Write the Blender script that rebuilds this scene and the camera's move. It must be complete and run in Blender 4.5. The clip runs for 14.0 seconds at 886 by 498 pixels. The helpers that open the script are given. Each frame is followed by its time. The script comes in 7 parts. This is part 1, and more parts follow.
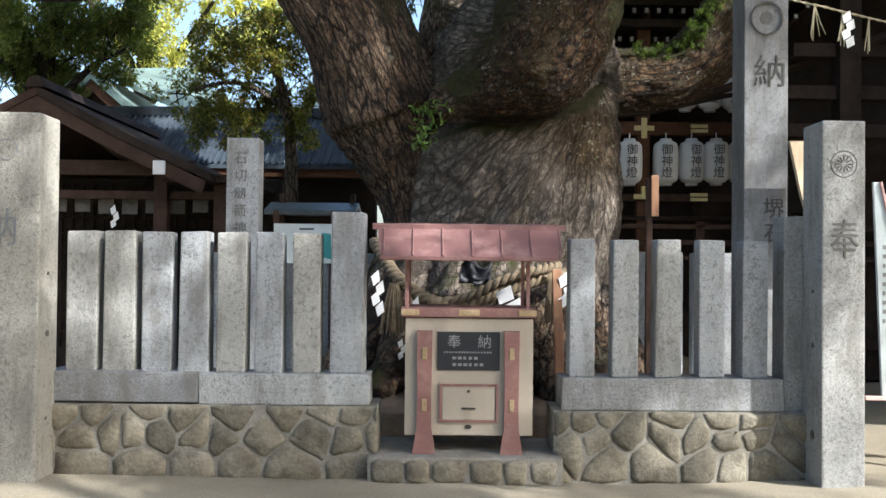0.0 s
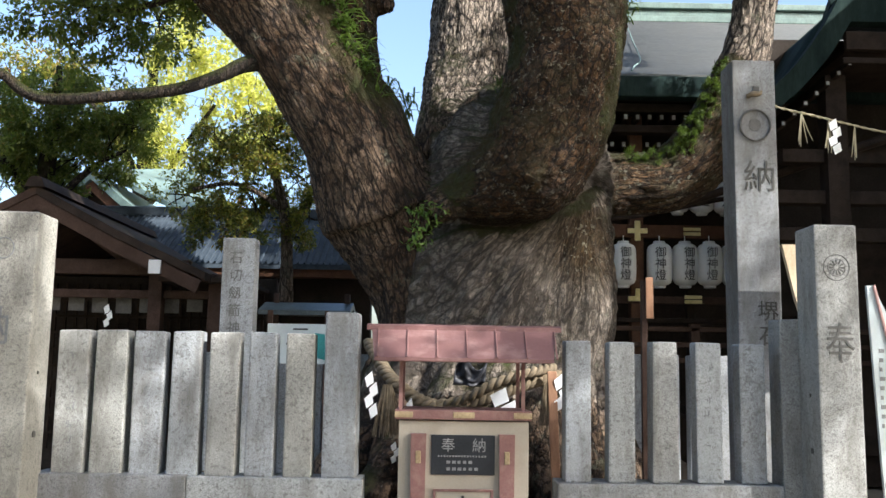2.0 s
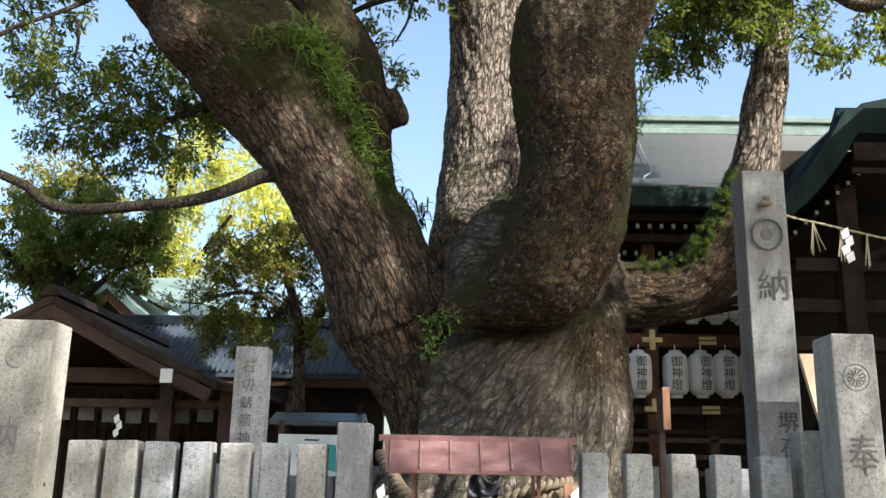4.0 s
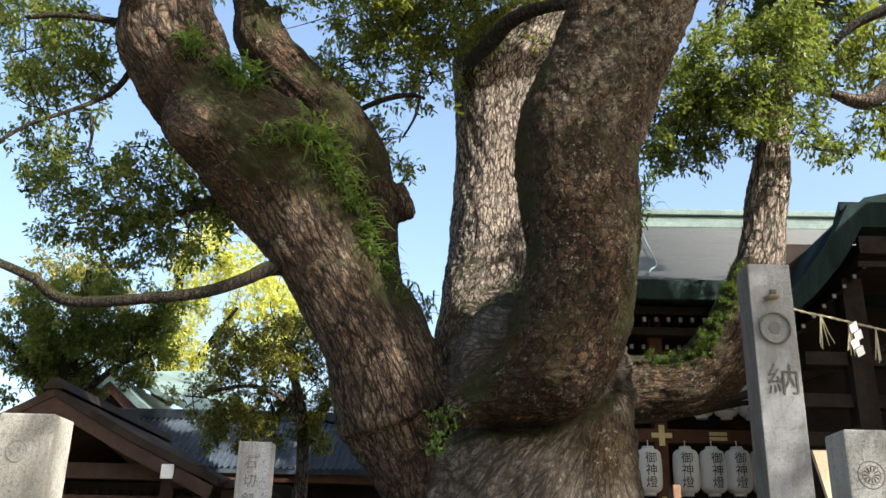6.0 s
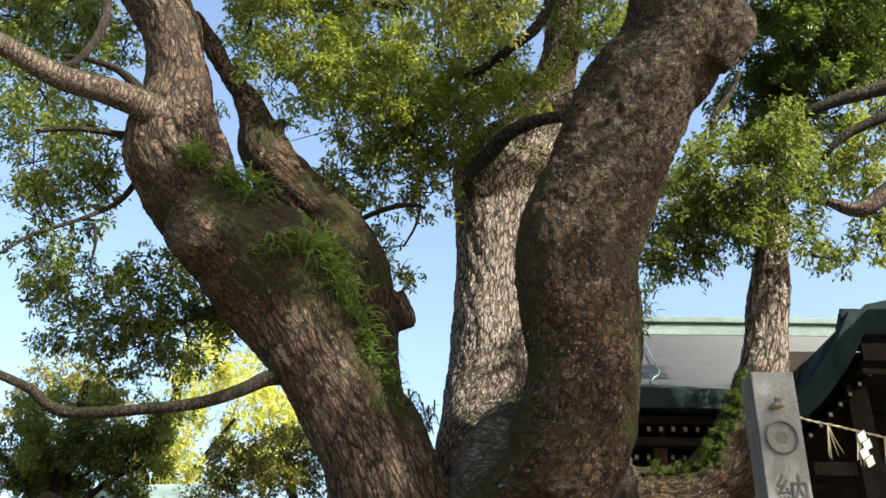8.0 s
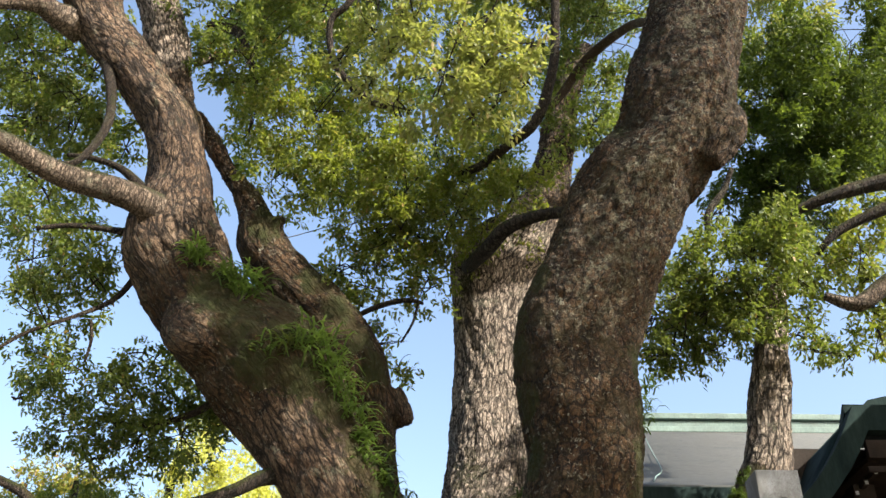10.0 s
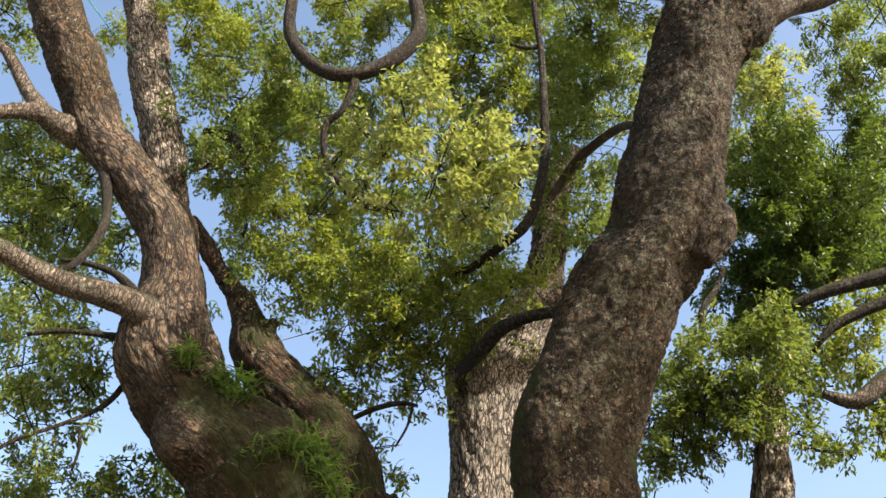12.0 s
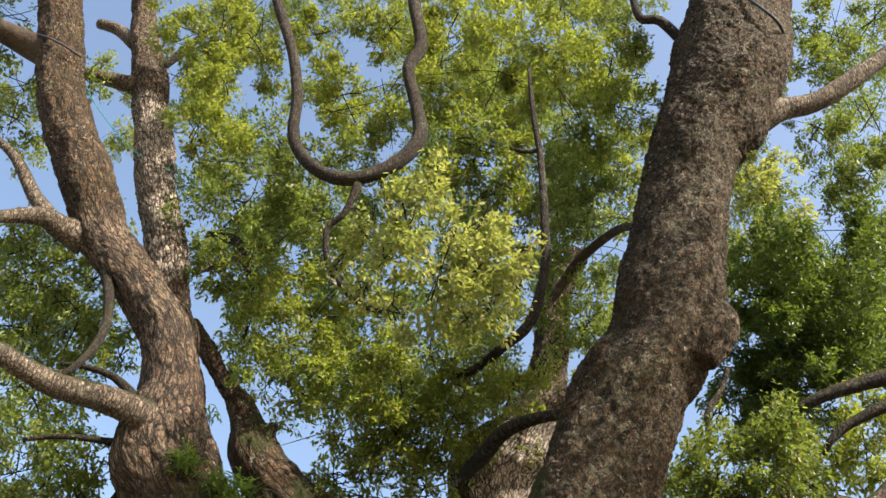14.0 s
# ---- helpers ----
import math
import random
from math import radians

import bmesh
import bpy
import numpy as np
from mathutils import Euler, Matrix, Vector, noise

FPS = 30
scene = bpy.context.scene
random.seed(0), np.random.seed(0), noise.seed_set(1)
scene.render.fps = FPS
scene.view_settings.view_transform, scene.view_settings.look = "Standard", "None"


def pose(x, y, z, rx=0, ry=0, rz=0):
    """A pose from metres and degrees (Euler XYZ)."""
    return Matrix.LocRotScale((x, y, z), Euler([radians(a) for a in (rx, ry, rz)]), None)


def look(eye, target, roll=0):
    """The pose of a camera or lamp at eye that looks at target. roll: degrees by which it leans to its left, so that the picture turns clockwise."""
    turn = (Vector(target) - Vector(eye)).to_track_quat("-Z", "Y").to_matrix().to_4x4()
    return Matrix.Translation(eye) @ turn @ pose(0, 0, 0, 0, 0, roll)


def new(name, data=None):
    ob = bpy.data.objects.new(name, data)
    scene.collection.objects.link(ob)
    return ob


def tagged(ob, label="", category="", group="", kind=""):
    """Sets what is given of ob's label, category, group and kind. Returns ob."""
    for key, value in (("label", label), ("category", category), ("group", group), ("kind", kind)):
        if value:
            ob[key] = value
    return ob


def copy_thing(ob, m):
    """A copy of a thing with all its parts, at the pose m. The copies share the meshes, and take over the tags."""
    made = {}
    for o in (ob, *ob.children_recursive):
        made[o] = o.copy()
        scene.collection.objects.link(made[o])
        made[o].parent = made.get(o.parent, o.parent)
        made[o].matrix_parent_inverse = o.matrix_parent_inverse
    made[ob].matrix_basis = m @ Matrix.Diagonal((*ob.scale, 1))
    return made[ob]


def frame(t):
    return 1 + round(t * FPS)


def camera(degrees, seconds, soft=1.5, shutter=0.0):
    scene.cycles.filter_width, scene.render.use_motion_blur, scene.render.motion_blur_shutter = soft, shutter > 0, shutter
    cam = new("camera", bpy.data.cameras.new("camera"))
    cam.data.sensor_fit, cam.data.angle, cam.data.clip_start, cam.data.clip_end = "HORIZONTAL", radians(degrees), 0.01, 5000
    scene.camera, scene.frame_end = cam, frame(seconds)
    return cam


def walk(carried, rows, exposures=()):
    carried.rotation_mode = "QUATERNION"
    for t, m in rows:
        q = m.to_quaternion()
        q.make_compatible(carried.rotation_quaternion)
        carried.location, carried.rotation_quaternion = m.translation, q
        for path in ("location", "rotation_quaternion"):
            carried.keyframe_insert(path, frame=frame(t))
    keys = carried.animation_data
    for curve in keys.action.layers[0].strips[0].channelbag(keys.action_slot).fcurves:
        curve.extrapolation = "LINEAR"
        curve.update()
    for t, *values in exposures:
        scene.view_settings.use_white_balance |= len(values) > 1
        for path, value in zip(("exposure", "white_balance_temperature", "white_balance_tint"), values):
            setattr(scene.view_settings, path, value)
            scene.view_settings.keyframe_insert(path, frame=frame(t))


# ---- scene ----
cam = camera(52.01, 14.0)
EYE, TILT, LEAN = 1.45, 1.0, -0.5
# seconds, yaw, pitch, roll of a camera that turns on the spot
ROWS = [
    (0, -0.06, 0.05, -0.10),
    (0.5, -0.22, 1.13, -0.20),
    (1, -0.47, 2.62, -0.30),
    (1.5, -0.41, 4.50, -0.36),
    (2, -0.36, 6.41, -0.42),
    (2.5, -0.25, 8.52, -0.44),
    (3, -0.04, 10.32, -0.45),
    (5.5, 1.13, 17.42, -0.80),
    (6, 1.01, 19.11, -0.78),
    (6.5, 0.76, 21.03, -0.78),
    (7, 0.75, 22.72, -0.74),
    (7.5, 0.85, 24.40, -0.71),
    (8, 1.14, 25.93, -0.63),
    (10.5, 0.90, 33.74, -0.31),
    (11, 0.69, 35.57, -0.15),
    (11.5, 0.61, 36.91, 0.13),
    (12, 0.55, 38.32, 0.48),
    (12.5, 0.34, 40.21, 0.74),
    (13, 0.45, 41.66, 0.74),
    (13.5, 0.56, 43.12, 0.71),
    (14, 0.59, 44.72, 0.72),
]
walk(cam, [(t, pose(0, 0, EYE, TILT, LEAN, 0) @ pose(0, 0, 0, 0, 0, yaw) @ pose(0, 0, 0, pitch, 0, 0) @ pose(0, 0, 0, 0, roll, 0) @ pose(0, 0, 0, 90, 0, 0))
           for t, yaw, pitch, roll in ROWS],
     exposures=[(0, 1.34, 6050, 10), (3, 1.38, 6200, 10), (5.5, 1.42, 6450, 10), (8, 1.47, 6600, 10), (14, 1.44, 6950, 10)])

# ---- light ----
SUN = Vector((0.68, -0.49, 0.60)).normalized()
world = bpy.data.worlds.new("world")
scene.world = world
world.use_nodes = True
wn = world.node_tree
sky = wn.nodes.new("ShaderNodeTexSky")
sky.sky_type = 'NISHITA'
sky.sun_disc = False
sky.sun_elevation = math.asin(SUN.z)
sky.sun_rotation = math.atan2(SUN.x, SUN.y)
sky.air_density, sky.dust_density, sky.ozone_density = 1.1, 3.2, 1.4
bg = wn.nodes["Background"]
bg.inputs["Strength"].default_value = 0.137
wn.links.new(sky.outputs[0], bg.inputs["Color"])
sun_data = bpy.data.lights.new("sun", 'SUN')
sun_data.energy, sun_data.angle, sun_data.color = 4.7, radians(0.6), (1.0, 0.965, 0.905)
sun = new("sun", sun_data)
sun.matrix_world = look(SUN * 50, (0, 0, 0))


# ---- materials ----
def mat(name, build):
    m = bpy.data.materials.new(name)
    m.use_nodes = True
    nt = m.node_tree
    build(nt, nt.nodes["Principled BSDF"])
    return m


def nd(nt, kind, **vals):
    n = nt.nodes.new(kind)
    for k, v in vals.items():
        if k == "blend":
            n.blend_type = v
        elif k == "feature":
            n.feature = v
        elif k == "op":
            n.operation = v
        elif k == "data":
            n.data_type = v
        else:
            n.inputs[k.replace("_", " ")].default_value = v
    return n


def ramp(nt, fac, stops):
    r = nt.nodes.new("ShaderNodeValToRGB")
    while len(r.color_ramp.elements) < len(stops):
        r.color_ramp.elements.new(0.5)
    for e, (p, c) in zip(r.color_ramp.elements, stops):
        e.position = p
        e.color = (*c, 1) if len(c) == 3 else c
    nt.links.new(fac, r.inputs[0])
    return r.outputs[0]


def coords(nt, scale=(1, 1, 1)):
    tc = nt.nodes.new("ShaderNodeTexCoord")
    mp = nt.nodes.new("ShaderNodeMapping")
    mp.inputs["Scale"].default_value = scale
    nt.links.new(tc.outputs["Object"], mp.inputs[0])
    oi = nt.nodes.new("ShaderNodeObjectInfo")
    add = nd(nt, "ShaderNodeVectorMath", op='MULTIPLY_ADD')
    add.inputs[1].default_value = (37, 19, 53)
    nt.links.new(oi.outputs["Random"], add.inputs[0])
    nt.links.new(mp.outputs[0], add.inputs[2])
    return add.outputs[0]


def noise_tex(nt, vec, scale, detail=5, rough=0.6):
    n = nd(nt, "ShaderNodeTexNoise", Scale=scale, Detail=detail, Roughness=rough)
    nt.links.new(vec, n.inputs["Vector"])
    return n.outputs["Fac"]


def mixc(nt, fac, a, b, blend='MIX'):
    n = nt.nodes.new("ShaderNodeMix")
    n.data_type, n.blend_type = 'RGBA', blend
    for sock, v in ((n.inputs[0], fac), (n.inputs[6], a), (n.inputs[7], b)):
        if isinstance(v, (int, float)):
            sock.default_value = v
        elif isinstance(v, tuple):
            sock.default_value = (*v, 1)
        else:
            nt.links.new(v, sock)
    return n.outputs[2]


def bump(nt, p, height, strength=0.4, distance=0.01):
    b = nd(nt, "ShaderNodeBump", Strength=strength, Distance=distance)
    nt.links.new(height, b.inputs["Height"])
    nt.links.new(b.outputs[0], p.inputs["Normal"])


def surface(name, dark, light, scale=6.0, grain=60.0, rough=0.8, stretch=(1, 1, 1), metal=0.0, relief=0.3, depth=0.004, vary=0.12,
            stain=(0, 0, 0), stain_amount=0.0, stain_scale=2.0, each=0.0, spec=0.3):
    """A worn surface: two colours mixed by a large and a fine noise, with relief and stains."""
    def build(nt, p):
        v = coords(nt, stretch)
        big, fine = noise_tex(nt, v, scale), noise_tex(nt, v, grain, 3, 0.7)
        c = mixc(nt, ramp(nt, big, [(0.3, (0, 0, 0)), (0.7, (1, 1, 1))]), dark, light)
        g = ramp(nt, fine, [(0.3, (1 - vary * 2,) * 3), (0.7, (1 + vary,) * 3)])
        c = mixc(nt, 1.0, c, g, 'MULTIPLY')
        if each:
            oi = nt.nodes.new("ShaderNodeObjectInfo")
            c = mixc(nt, 1.0, c, ramp(nt, oi.outputs["Random"], [(0, (1 - each,) * 3), (0.5, (1, 1 - each * 0.08, 1 - each * 0.2)), (1, (1 + each,) * 3)]), 'MULTIPLY')
        if stain_amount:
            s = ramp(nt, noise_tex(nt, v, stain_scale, 7, 0.7), [(0.5, (0, 0, 0)), (0.68, (stain_amount,) * 3)])
            c = mixc(nt, s, c, stain)
        nt.links.new(c, p.inputs["Base Color"])
        p.inputs["Roughness"].default_value, p.inputs["Metallic"].default_value = rough, metal
        p.inputs["Specular IOR Level"].default_value = spec
        bump(nt, p, fine, relief, depth)
    return mat(name, build)


def granite_build(base, warm, stained=0.5):
    def build(nt, p):
        v = coords(nt)
        big = noise_tex(nt, v, 2.3, 6, 0.65)
        c = mixc(nt, ramp(nt, big, [(0.35, (0, 0, 0)), (0.7, (1, 1, 1))]), base, warm)
        oi = nt.nodes.new("ShaderNodeObjectInfo")
        c = mixc(nt, 1.0, c, ramp(nt, oi.outputs["Random"], [(0, (0.86, 0.86, 0.86)), (0.5, (1, 1, 1)), (0.85, (1.06, 1.05, 1.02)), (1, (0.98, 0.92, 0.80))]), 'MULTIPLY')
        spk = noise_tex(nt, v, 170, 2, 0.8)
        c = mixc(nt, 1.0, c, ramp(nt, spk, [(0.36, (0.35, 0.35, 0.36)), (0.47, (0.95, 0.95, 0.95)), (0.66, (1.3, 1.3, 1.28))]), 'MULTIPLY')
        pits = noise_tex(nt, v, 34, 5, 0.75)
        c = mixc(nt, ramp(nt, pits, [(0.54, (0, 0, 0)), (0.62, (0.7, 0.7, 0.7))]), c, (0.11, 0.105, 0.095))
        st = noise_tex(nt, coords(nt, (3, 3, 0.7)), 1.6, 7, 0.7)
        c = mixc(nt, ramp(nt, st, [(stained, (0, 0, 0)), (stained + 0.18, (0.75, 0.75, 0.75))]), c, (0.12, 0.112, 0.095))
        nt.links.new(c, p.inputs["Base Color"])
        p.inputs["Roughness"].default_value = 0.85
        bump(nt, p, pits, 0.5, 0.006)
    return build


granite = mat("granite", granite_build((0.262, 0.277, 0.288), (0.345, 0.358, 0.366)))
granite_warm = mat("weathered_granite", granite_build((0.25, 0.252, 0.242), (0.335, 0.332, 0.31)))
granite_slab = mat("dark_speckled_granite", granite_build((0.19, 0.195, 0.198), (0.29, 0.297, 0.30), 0.46))
rubble = surface("rubble_stone", (0.125, 0.112, 0.085), (0.24, 0.22, 0.17), 5, 40, 0.9, relief=0.6, depth=0.012, stain=(0.07, 0.062, 0.045), stain_amount=0.8, stain_scale=7, each=0.3)
mortar = surface("mortar", (0.17, 0.158, 0.13), (0.29, 0.275, 0.235), 6, 60, 0.95, relief=0.5, depth=0.006, stain=(0.16, 0.14, 0.1), stain_amount=0.6)
sand = surface("sandy_earth", (0.22, 0.19, 0.135), (0.31, 0.27, 0.195), 0.9, 55, 0.95, relief=0.5, depth=0.01, stain=(0.22, 0.18, 0.12), stain_amount=0.5, stain_scale=1.3)
soil = surface("bare_soil", (0.14, 0.10, 0.065), (0.24, 0.18, 0.12), 2, 40, 0.95, relief=0.6, depth=0.015)
engraved = surface("engraved_dark", (0.07, 0.068, 0.06), (0.11, 0.105, 0.095), 9, 60, 0.9)
engraved_soft = surface("engraved_shallow", (0.10, 0.098, 0.09), (0.15, 0.145, 0.135), 9, 60, 0.9)
# Stone colour darkened for the shadow inside shallow carving.
engraved_faint = surface("engraved_faint", (0.15, 0.155, 0.155), (0.21, 0.215, 0.215), 9, 60, 0.9)
# White notices under the hall roof, their shade mixed into a dark grey.
shaded_paper = surface("shaded_paper", (0.10, 0.095, 0.085), (0.15, 0.14, 0.125), 9, 60, 0.9, spec=0.1)
beige = surface("beige_paint", (0.33, 0.29, 0.23), (0.38, 0.335, 0.27), 3, 80, 0.55, relief=0.08, vary=0.04, stain=(0.3, 0.25, 0.19), stain_amount=0.4, stain_scale=6)
maroon = surface("red_brown_paint", (0.19, 0.095, 0.085), (0.245, 0.125, 0.11), 4, 70, 0.6, relief=0.15, vary=0.08, stain=(0.32, 0.23, 0.19), stain_amount=0.4, stain_scale=9)
roof_red = surface("red_sheet_metal", (0.165, 0.083, 0.078), (0.21, 0.11, 0.10), 3, 60, 0.5, relief=0.1, vary=0.05, stain=(0.40, 0.28, 0.25), stain_amount=0.35, stain_scale=5)
brass = surface("worn_brass", (0.32, 0.235, 0.13), (0.46, 0.36, 0.21), 12, 60, 0.5, metal=0.3, stain=(0.2, 0.12, 0.08), stain_amount=0.5, stain_scale=20)
gold = surface("gilt_fitting", (0.50, 0.41, 0.17), (0.64, 0.55, 0.29), 12, 60, 0.4, metal=0.25)
black_plate = surface("black_plaque", (0.018, 0.02, 0.024), (0.028, 0.03, 0.036), 5, 70, 0.35, vary=0.1)
plate_grey = surface("grey_lettering", (0.18, 0.18, 0.18), (0.26, 0.26, 0.26), 9, 60, 0.7)
iron = surface("dark_iron", (0.03, 0.028, 0.025), (0.06, 0.055, 0.05), 12, 60, 0.5, metal=0.4)
dark_wood = surface("dark_weathered_wood", (0.024, 0.018, 0.015), (0.052, 0.038, 0.03), 5, 60, 0.75, stretch=(1, 1, 1), relief=0.3, spec=0.06)
brown_wood = surface("brown_wood", (0.045, 0.028, 0.021), (0.085, 0.055, 0.042), 5, 60, 0.7, relief=0.25, spec=0.06)
red_wood = surface("reddish_wood", (0.085, 0.043, 0.026), (0.13, 0.068, 0.042), 5, 60, 0.7, relief=0.25, spec=0.06)
pale_wood = surface("pale_wood", (0.50, 0.38, 0.24), (0.62, 0.50, 0.34), 5, 60, 0.6, stretch=(6, 6, 1), relief=0.2)
orange_wood = surface("orange_brown_wood", (0.26, 0.13, 0.07), (0.38, 0.21, 0.12), 5, 60, 0.6, stretch=(6, 6, 1), relief=0.2)
copper = surface("green_copper", (0.11, 0.16, 0.145), (0.19, 0.265, 0.235), 1.5, 30, 0.6, stretch=(1, 1, 0.6), relief=0.15, stain=(0.10, 0.12, 0.11), stain_amount=0.6, stain_scale=2)
# Green copper lowered to near black, the roof's shade included in the colour.
copper_dark = surface("shade_darkened_copper", (0.010, 0.018, 0.018), (0.024, 0.04, 0.037), 2.5, 30, 0.85, stretch=(2, 2, 0.4), relief=0.15, stain=(0.04, 0.066, 0.056), stain_amount=0.4, stain_scale=3, spec=0.06)
# Weathering plus leaf shadows and lit streaks, all painted as roof blotches.
roof_bark = surface("weathered_leaf_shaded_roof", (0.12, 0.125, 0.12), (0.20, 0.195, 0.175), 0.9, 20, 0.75, stretch=(0.5, 1, 3), relief=0.3, depth=0.02, stain=(0.075, 0.08, 0.08), stain_amount=0.75, stain_scale=0.9)
tile_blue = surface("blue_grey_tile", (0.04, 0.052, 0.066), (0.085, 0.105, 0.125), 3, 30, 0.7, relief=0.2, spec=0.06)
paper = surface("white_paper", (0.80, 0.80, 0.78), (0.86, 0.86, 0.84), 5, 60, 0.8, relief=0.05, vary=0.03)
lantern_paper = surface("lantern_paper", (0.74, 0.735, 0.71), (0.80, 0.795, 0.775), 4, 40, 0.7, relief=0.1, vary=0.03)
ink = surface("black_ink", (0.012, 0.012, 0.012), (0.02, 0.02, 0.02), 5, 60, 0.7)
straw = surface("straw", (0.115, 0.088, 0.054), (0.215, 0.168, 0.108), 20, 120, 0.85, relief=0.6, depth=0.004, stain=(0.13, 0.09, 0.05), stain_amount=0.5, stain_scale=9)
straw_pale = surface("pale_straw", (0.33, 0.29, 0.18), (0.44, 0.39, 0.27), 20, 120, 0.85)
# Interior wall colour with the dimness of the rooms put into it.
dark_room = surface("shaded_wall", (0.028, 0.023, 0.02), (0.055, 0.045, 0.038), 2, 40, 0.9, spec=0.06)
white_paint = surface("white_paint", (0.72, 0.72, 0.70), (0.80, 0.80, 0.78), 5, 60, 0.6, vary=0.03)
sign_blue = surface("pale_sign_board", (0.45, 0.51, 0.52), (0.52, 0.58, 0.58), 3, 60, 0.5, vary=0.03)
teal = surface("teal_print", (0.03, 0.20, 0.20), (0.05, 0.27, 0.27), 3, 60, 0.5)
pink_trim = surface("pink_trim", (0.55, 0.33, 0.30), (0.63, 0.40, 0.36), 3, 60, 0.5)
rafter_tip = surface("greyed_white_paint", (0.30, 0.29, 0.27), (0.42, 0.41, 0.38), 9, 60, 0.8, spec=0.1)
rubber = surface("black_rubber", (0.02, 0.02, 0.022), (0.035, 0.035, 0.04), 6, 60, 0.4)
green_cord = surface("green_cord", (0.03, 0.22, 0.16), (0.05, 0.30, 0.22), 6, 60, 0.6)
grey_metal = surface("grey_metal", (0.07, 0.085, 0.085), (0.12, 0.14, 0.14), 6, 60, 0.45, metal=0.3)


def bark_build(dark, mid, light, moss_amount, plate=1.0, follow=False):
    def build(nt, p):
        tc = nt.nodes.new("ShaderNodeTexCoord")
        mp = nt.nodes.new("ShaderNodeMapping")
        mp.inputs["Scale"].default_value = (1, 1, 0.24)
        run = nt.nodes.new("ShaderNodeAttribute")
        run.attribute_name = "grain"
        nt.links.new(run.outputs["Vector"] if follow else tc.outputs["Object"], mp.inputs[0])
        warp = nd(nt, "ShaderNodeTexNoise", Scale=7.0, Detail=6.0, Roughness=0.65)
        nt.links.new(mp.outputs[0], warp.inputs["Vector"])
        ad = nd(nt, "ShaderNodeVectorMath", op='MULTIPLY_ADD')
        ad.inputs[1].default_value = (0.13, 0.13, 0.13)
        nt.links.new(warp.outputs["Color"], ad.inputs[0])
        nt.links.new(mp.outputs[0], ad.inputs[2])
        v = ad.outputs[0]
        vor = nd(nt, "ShaderNodeTexVoronoi", feature='DISTANCE_TO_EDGE', Scale=15.0 / plate)
        nt.links.new(v, vor.inputs["Vector"])
        flat = nt.nodes.new("ShaderNodeMapping")
        flat.inputs["Scale"].default_value = (1, 1, 1.9)
        nt.links.new(v, flat.inputs[0])
        vor2 = nd(nt, "ShaderNodeTexVoronoi", feature='DISTANCE_TO_EDGE', Scale=30.0 / plate)
        cell = nd(nt, "ShaderNodeTexVoronoi", feature='F1', Scale=30.0 / plate)
        for n in (vor2, cell):
            nt.links.new(flat.outputs[0], n.inputs["Vector"])
        wide = ramp(nt, vor.outputs["Distance"], [(0.0, (0, 0, 0)), (0.05, (0.2, 0.2, 0.2)), (0.15, (1, 1, 1))])
        thin = ramp(nt, vor2.outputs["Distance"], [(0.0, (0.1, 0.1, 0.1)), (0.12, (1, 1, 1))])
        crack = mixc(nt, 1.0, wide, thin, 'MULTIPLY')
        fine = noise_tex(nt, v, 85, 6, 0.8)
        big = noise_tex(nt, tc.outputs["Object"], 1.1, 7, 0.7)
        c = mixc(nt, ramp(nt, big, [(0.38, (0, 0, 0)), (0.66, (1, 1, 1))]), mid, light)
        # Paler bark colour where direct sun is painted onto the limbs.
        pale = nt.nodes.new("ShaderNodeAttribute")
        pale.attribute_name = "pale"
        c = mixc(nt, pale.outputs["Fac"], c, (0.46, 0.385, 0.31))
        bare = nt.nodes.new("ShaderNodeAttribute")
        bare.attribute_name = "worn"
        c = mixc(nt, bare.outputs["Fac"], c, (0.215, 0.19, 0.16))
        c = mixc(nt, 1.0, c, ramp(nt, cell.outputs["Color"], [(0.1, (0.72, 0.68, 0.65)), (0.6, (1, 1, 1)), (0.95, (1.3, 1.28, 1.25))]), 'MULTIPLY')
        c = mixc(nt, 1.0, c, ramp(nt, fine, [(0.34, (0.38, 0.36, 0.34)), (0.66, (1.5, 1.5, 1.5))]), 'MULTIPLY')
        worn = ramp(nt, noise_tex(nt, tc.outputs["Object"], 4.5, 6, 0.7), [(0.5, (0, 0, 0)), (0.8, (0.45, 0.45, 0.45))])
        crack = mixc(nt, worn, crack, (1, 1, 1))
        calm = nd(nt, "ShaderNodeMath", op='MULTIPLY')
        calm.inputs[1].default_value = 0.35
        nt.links.new(bare.outputs["Fac"], calm.inputs[0])
        crack = mixc(nt, calm.outputs[0], crack, (1, 1, 1))
        c = mixc(nt, crack, dark, c)
        lich = ramp(nt, noise_tex(nt, tc.outputs["Object"], 38, 5, 0.85), [(0.61, (0, 0, 0)), (0.66, ((0.42, 0.42, 0.42) if follow else (0.2, 0.2, 0.2)))])
        c = mixc(nt, lich, c, (0.48, 0.46, 0.42))
        crust = ramp(nt, noise_tex(nt, tc.outputs["Object"], 3.2, 9, 0.85), [(0.56, (0, 0, 0)), (0.64, (0.55, 0.55, 0.55))])
        c = mixc(nt, crust, c, mixc(nt, fine, (0.10, 0.105, 0.06), (0.30, 0.30, 0.22)))
        # Algae crust and painted limb shade together darken and brown the bark.
        alg_shade = nt.nodes.new("ShaderNodeAttribute")
        alg_shade.attribute_name = "algae_shade"
        film = nd(nt, "ShaderNodeMath", op='MULTIPLY')
        nt.links.new(alg_shade.outputs["Fac"], film.inputs[0])
        nt.links.new(ramp(nt, noise_tex(nt, tc.outputs["Object"], 2.6, 8, 0.8), [(0.36, (0.65, 0.65, 0.65)), (0.60, (1, 1, 1))]), film.inputs[1])
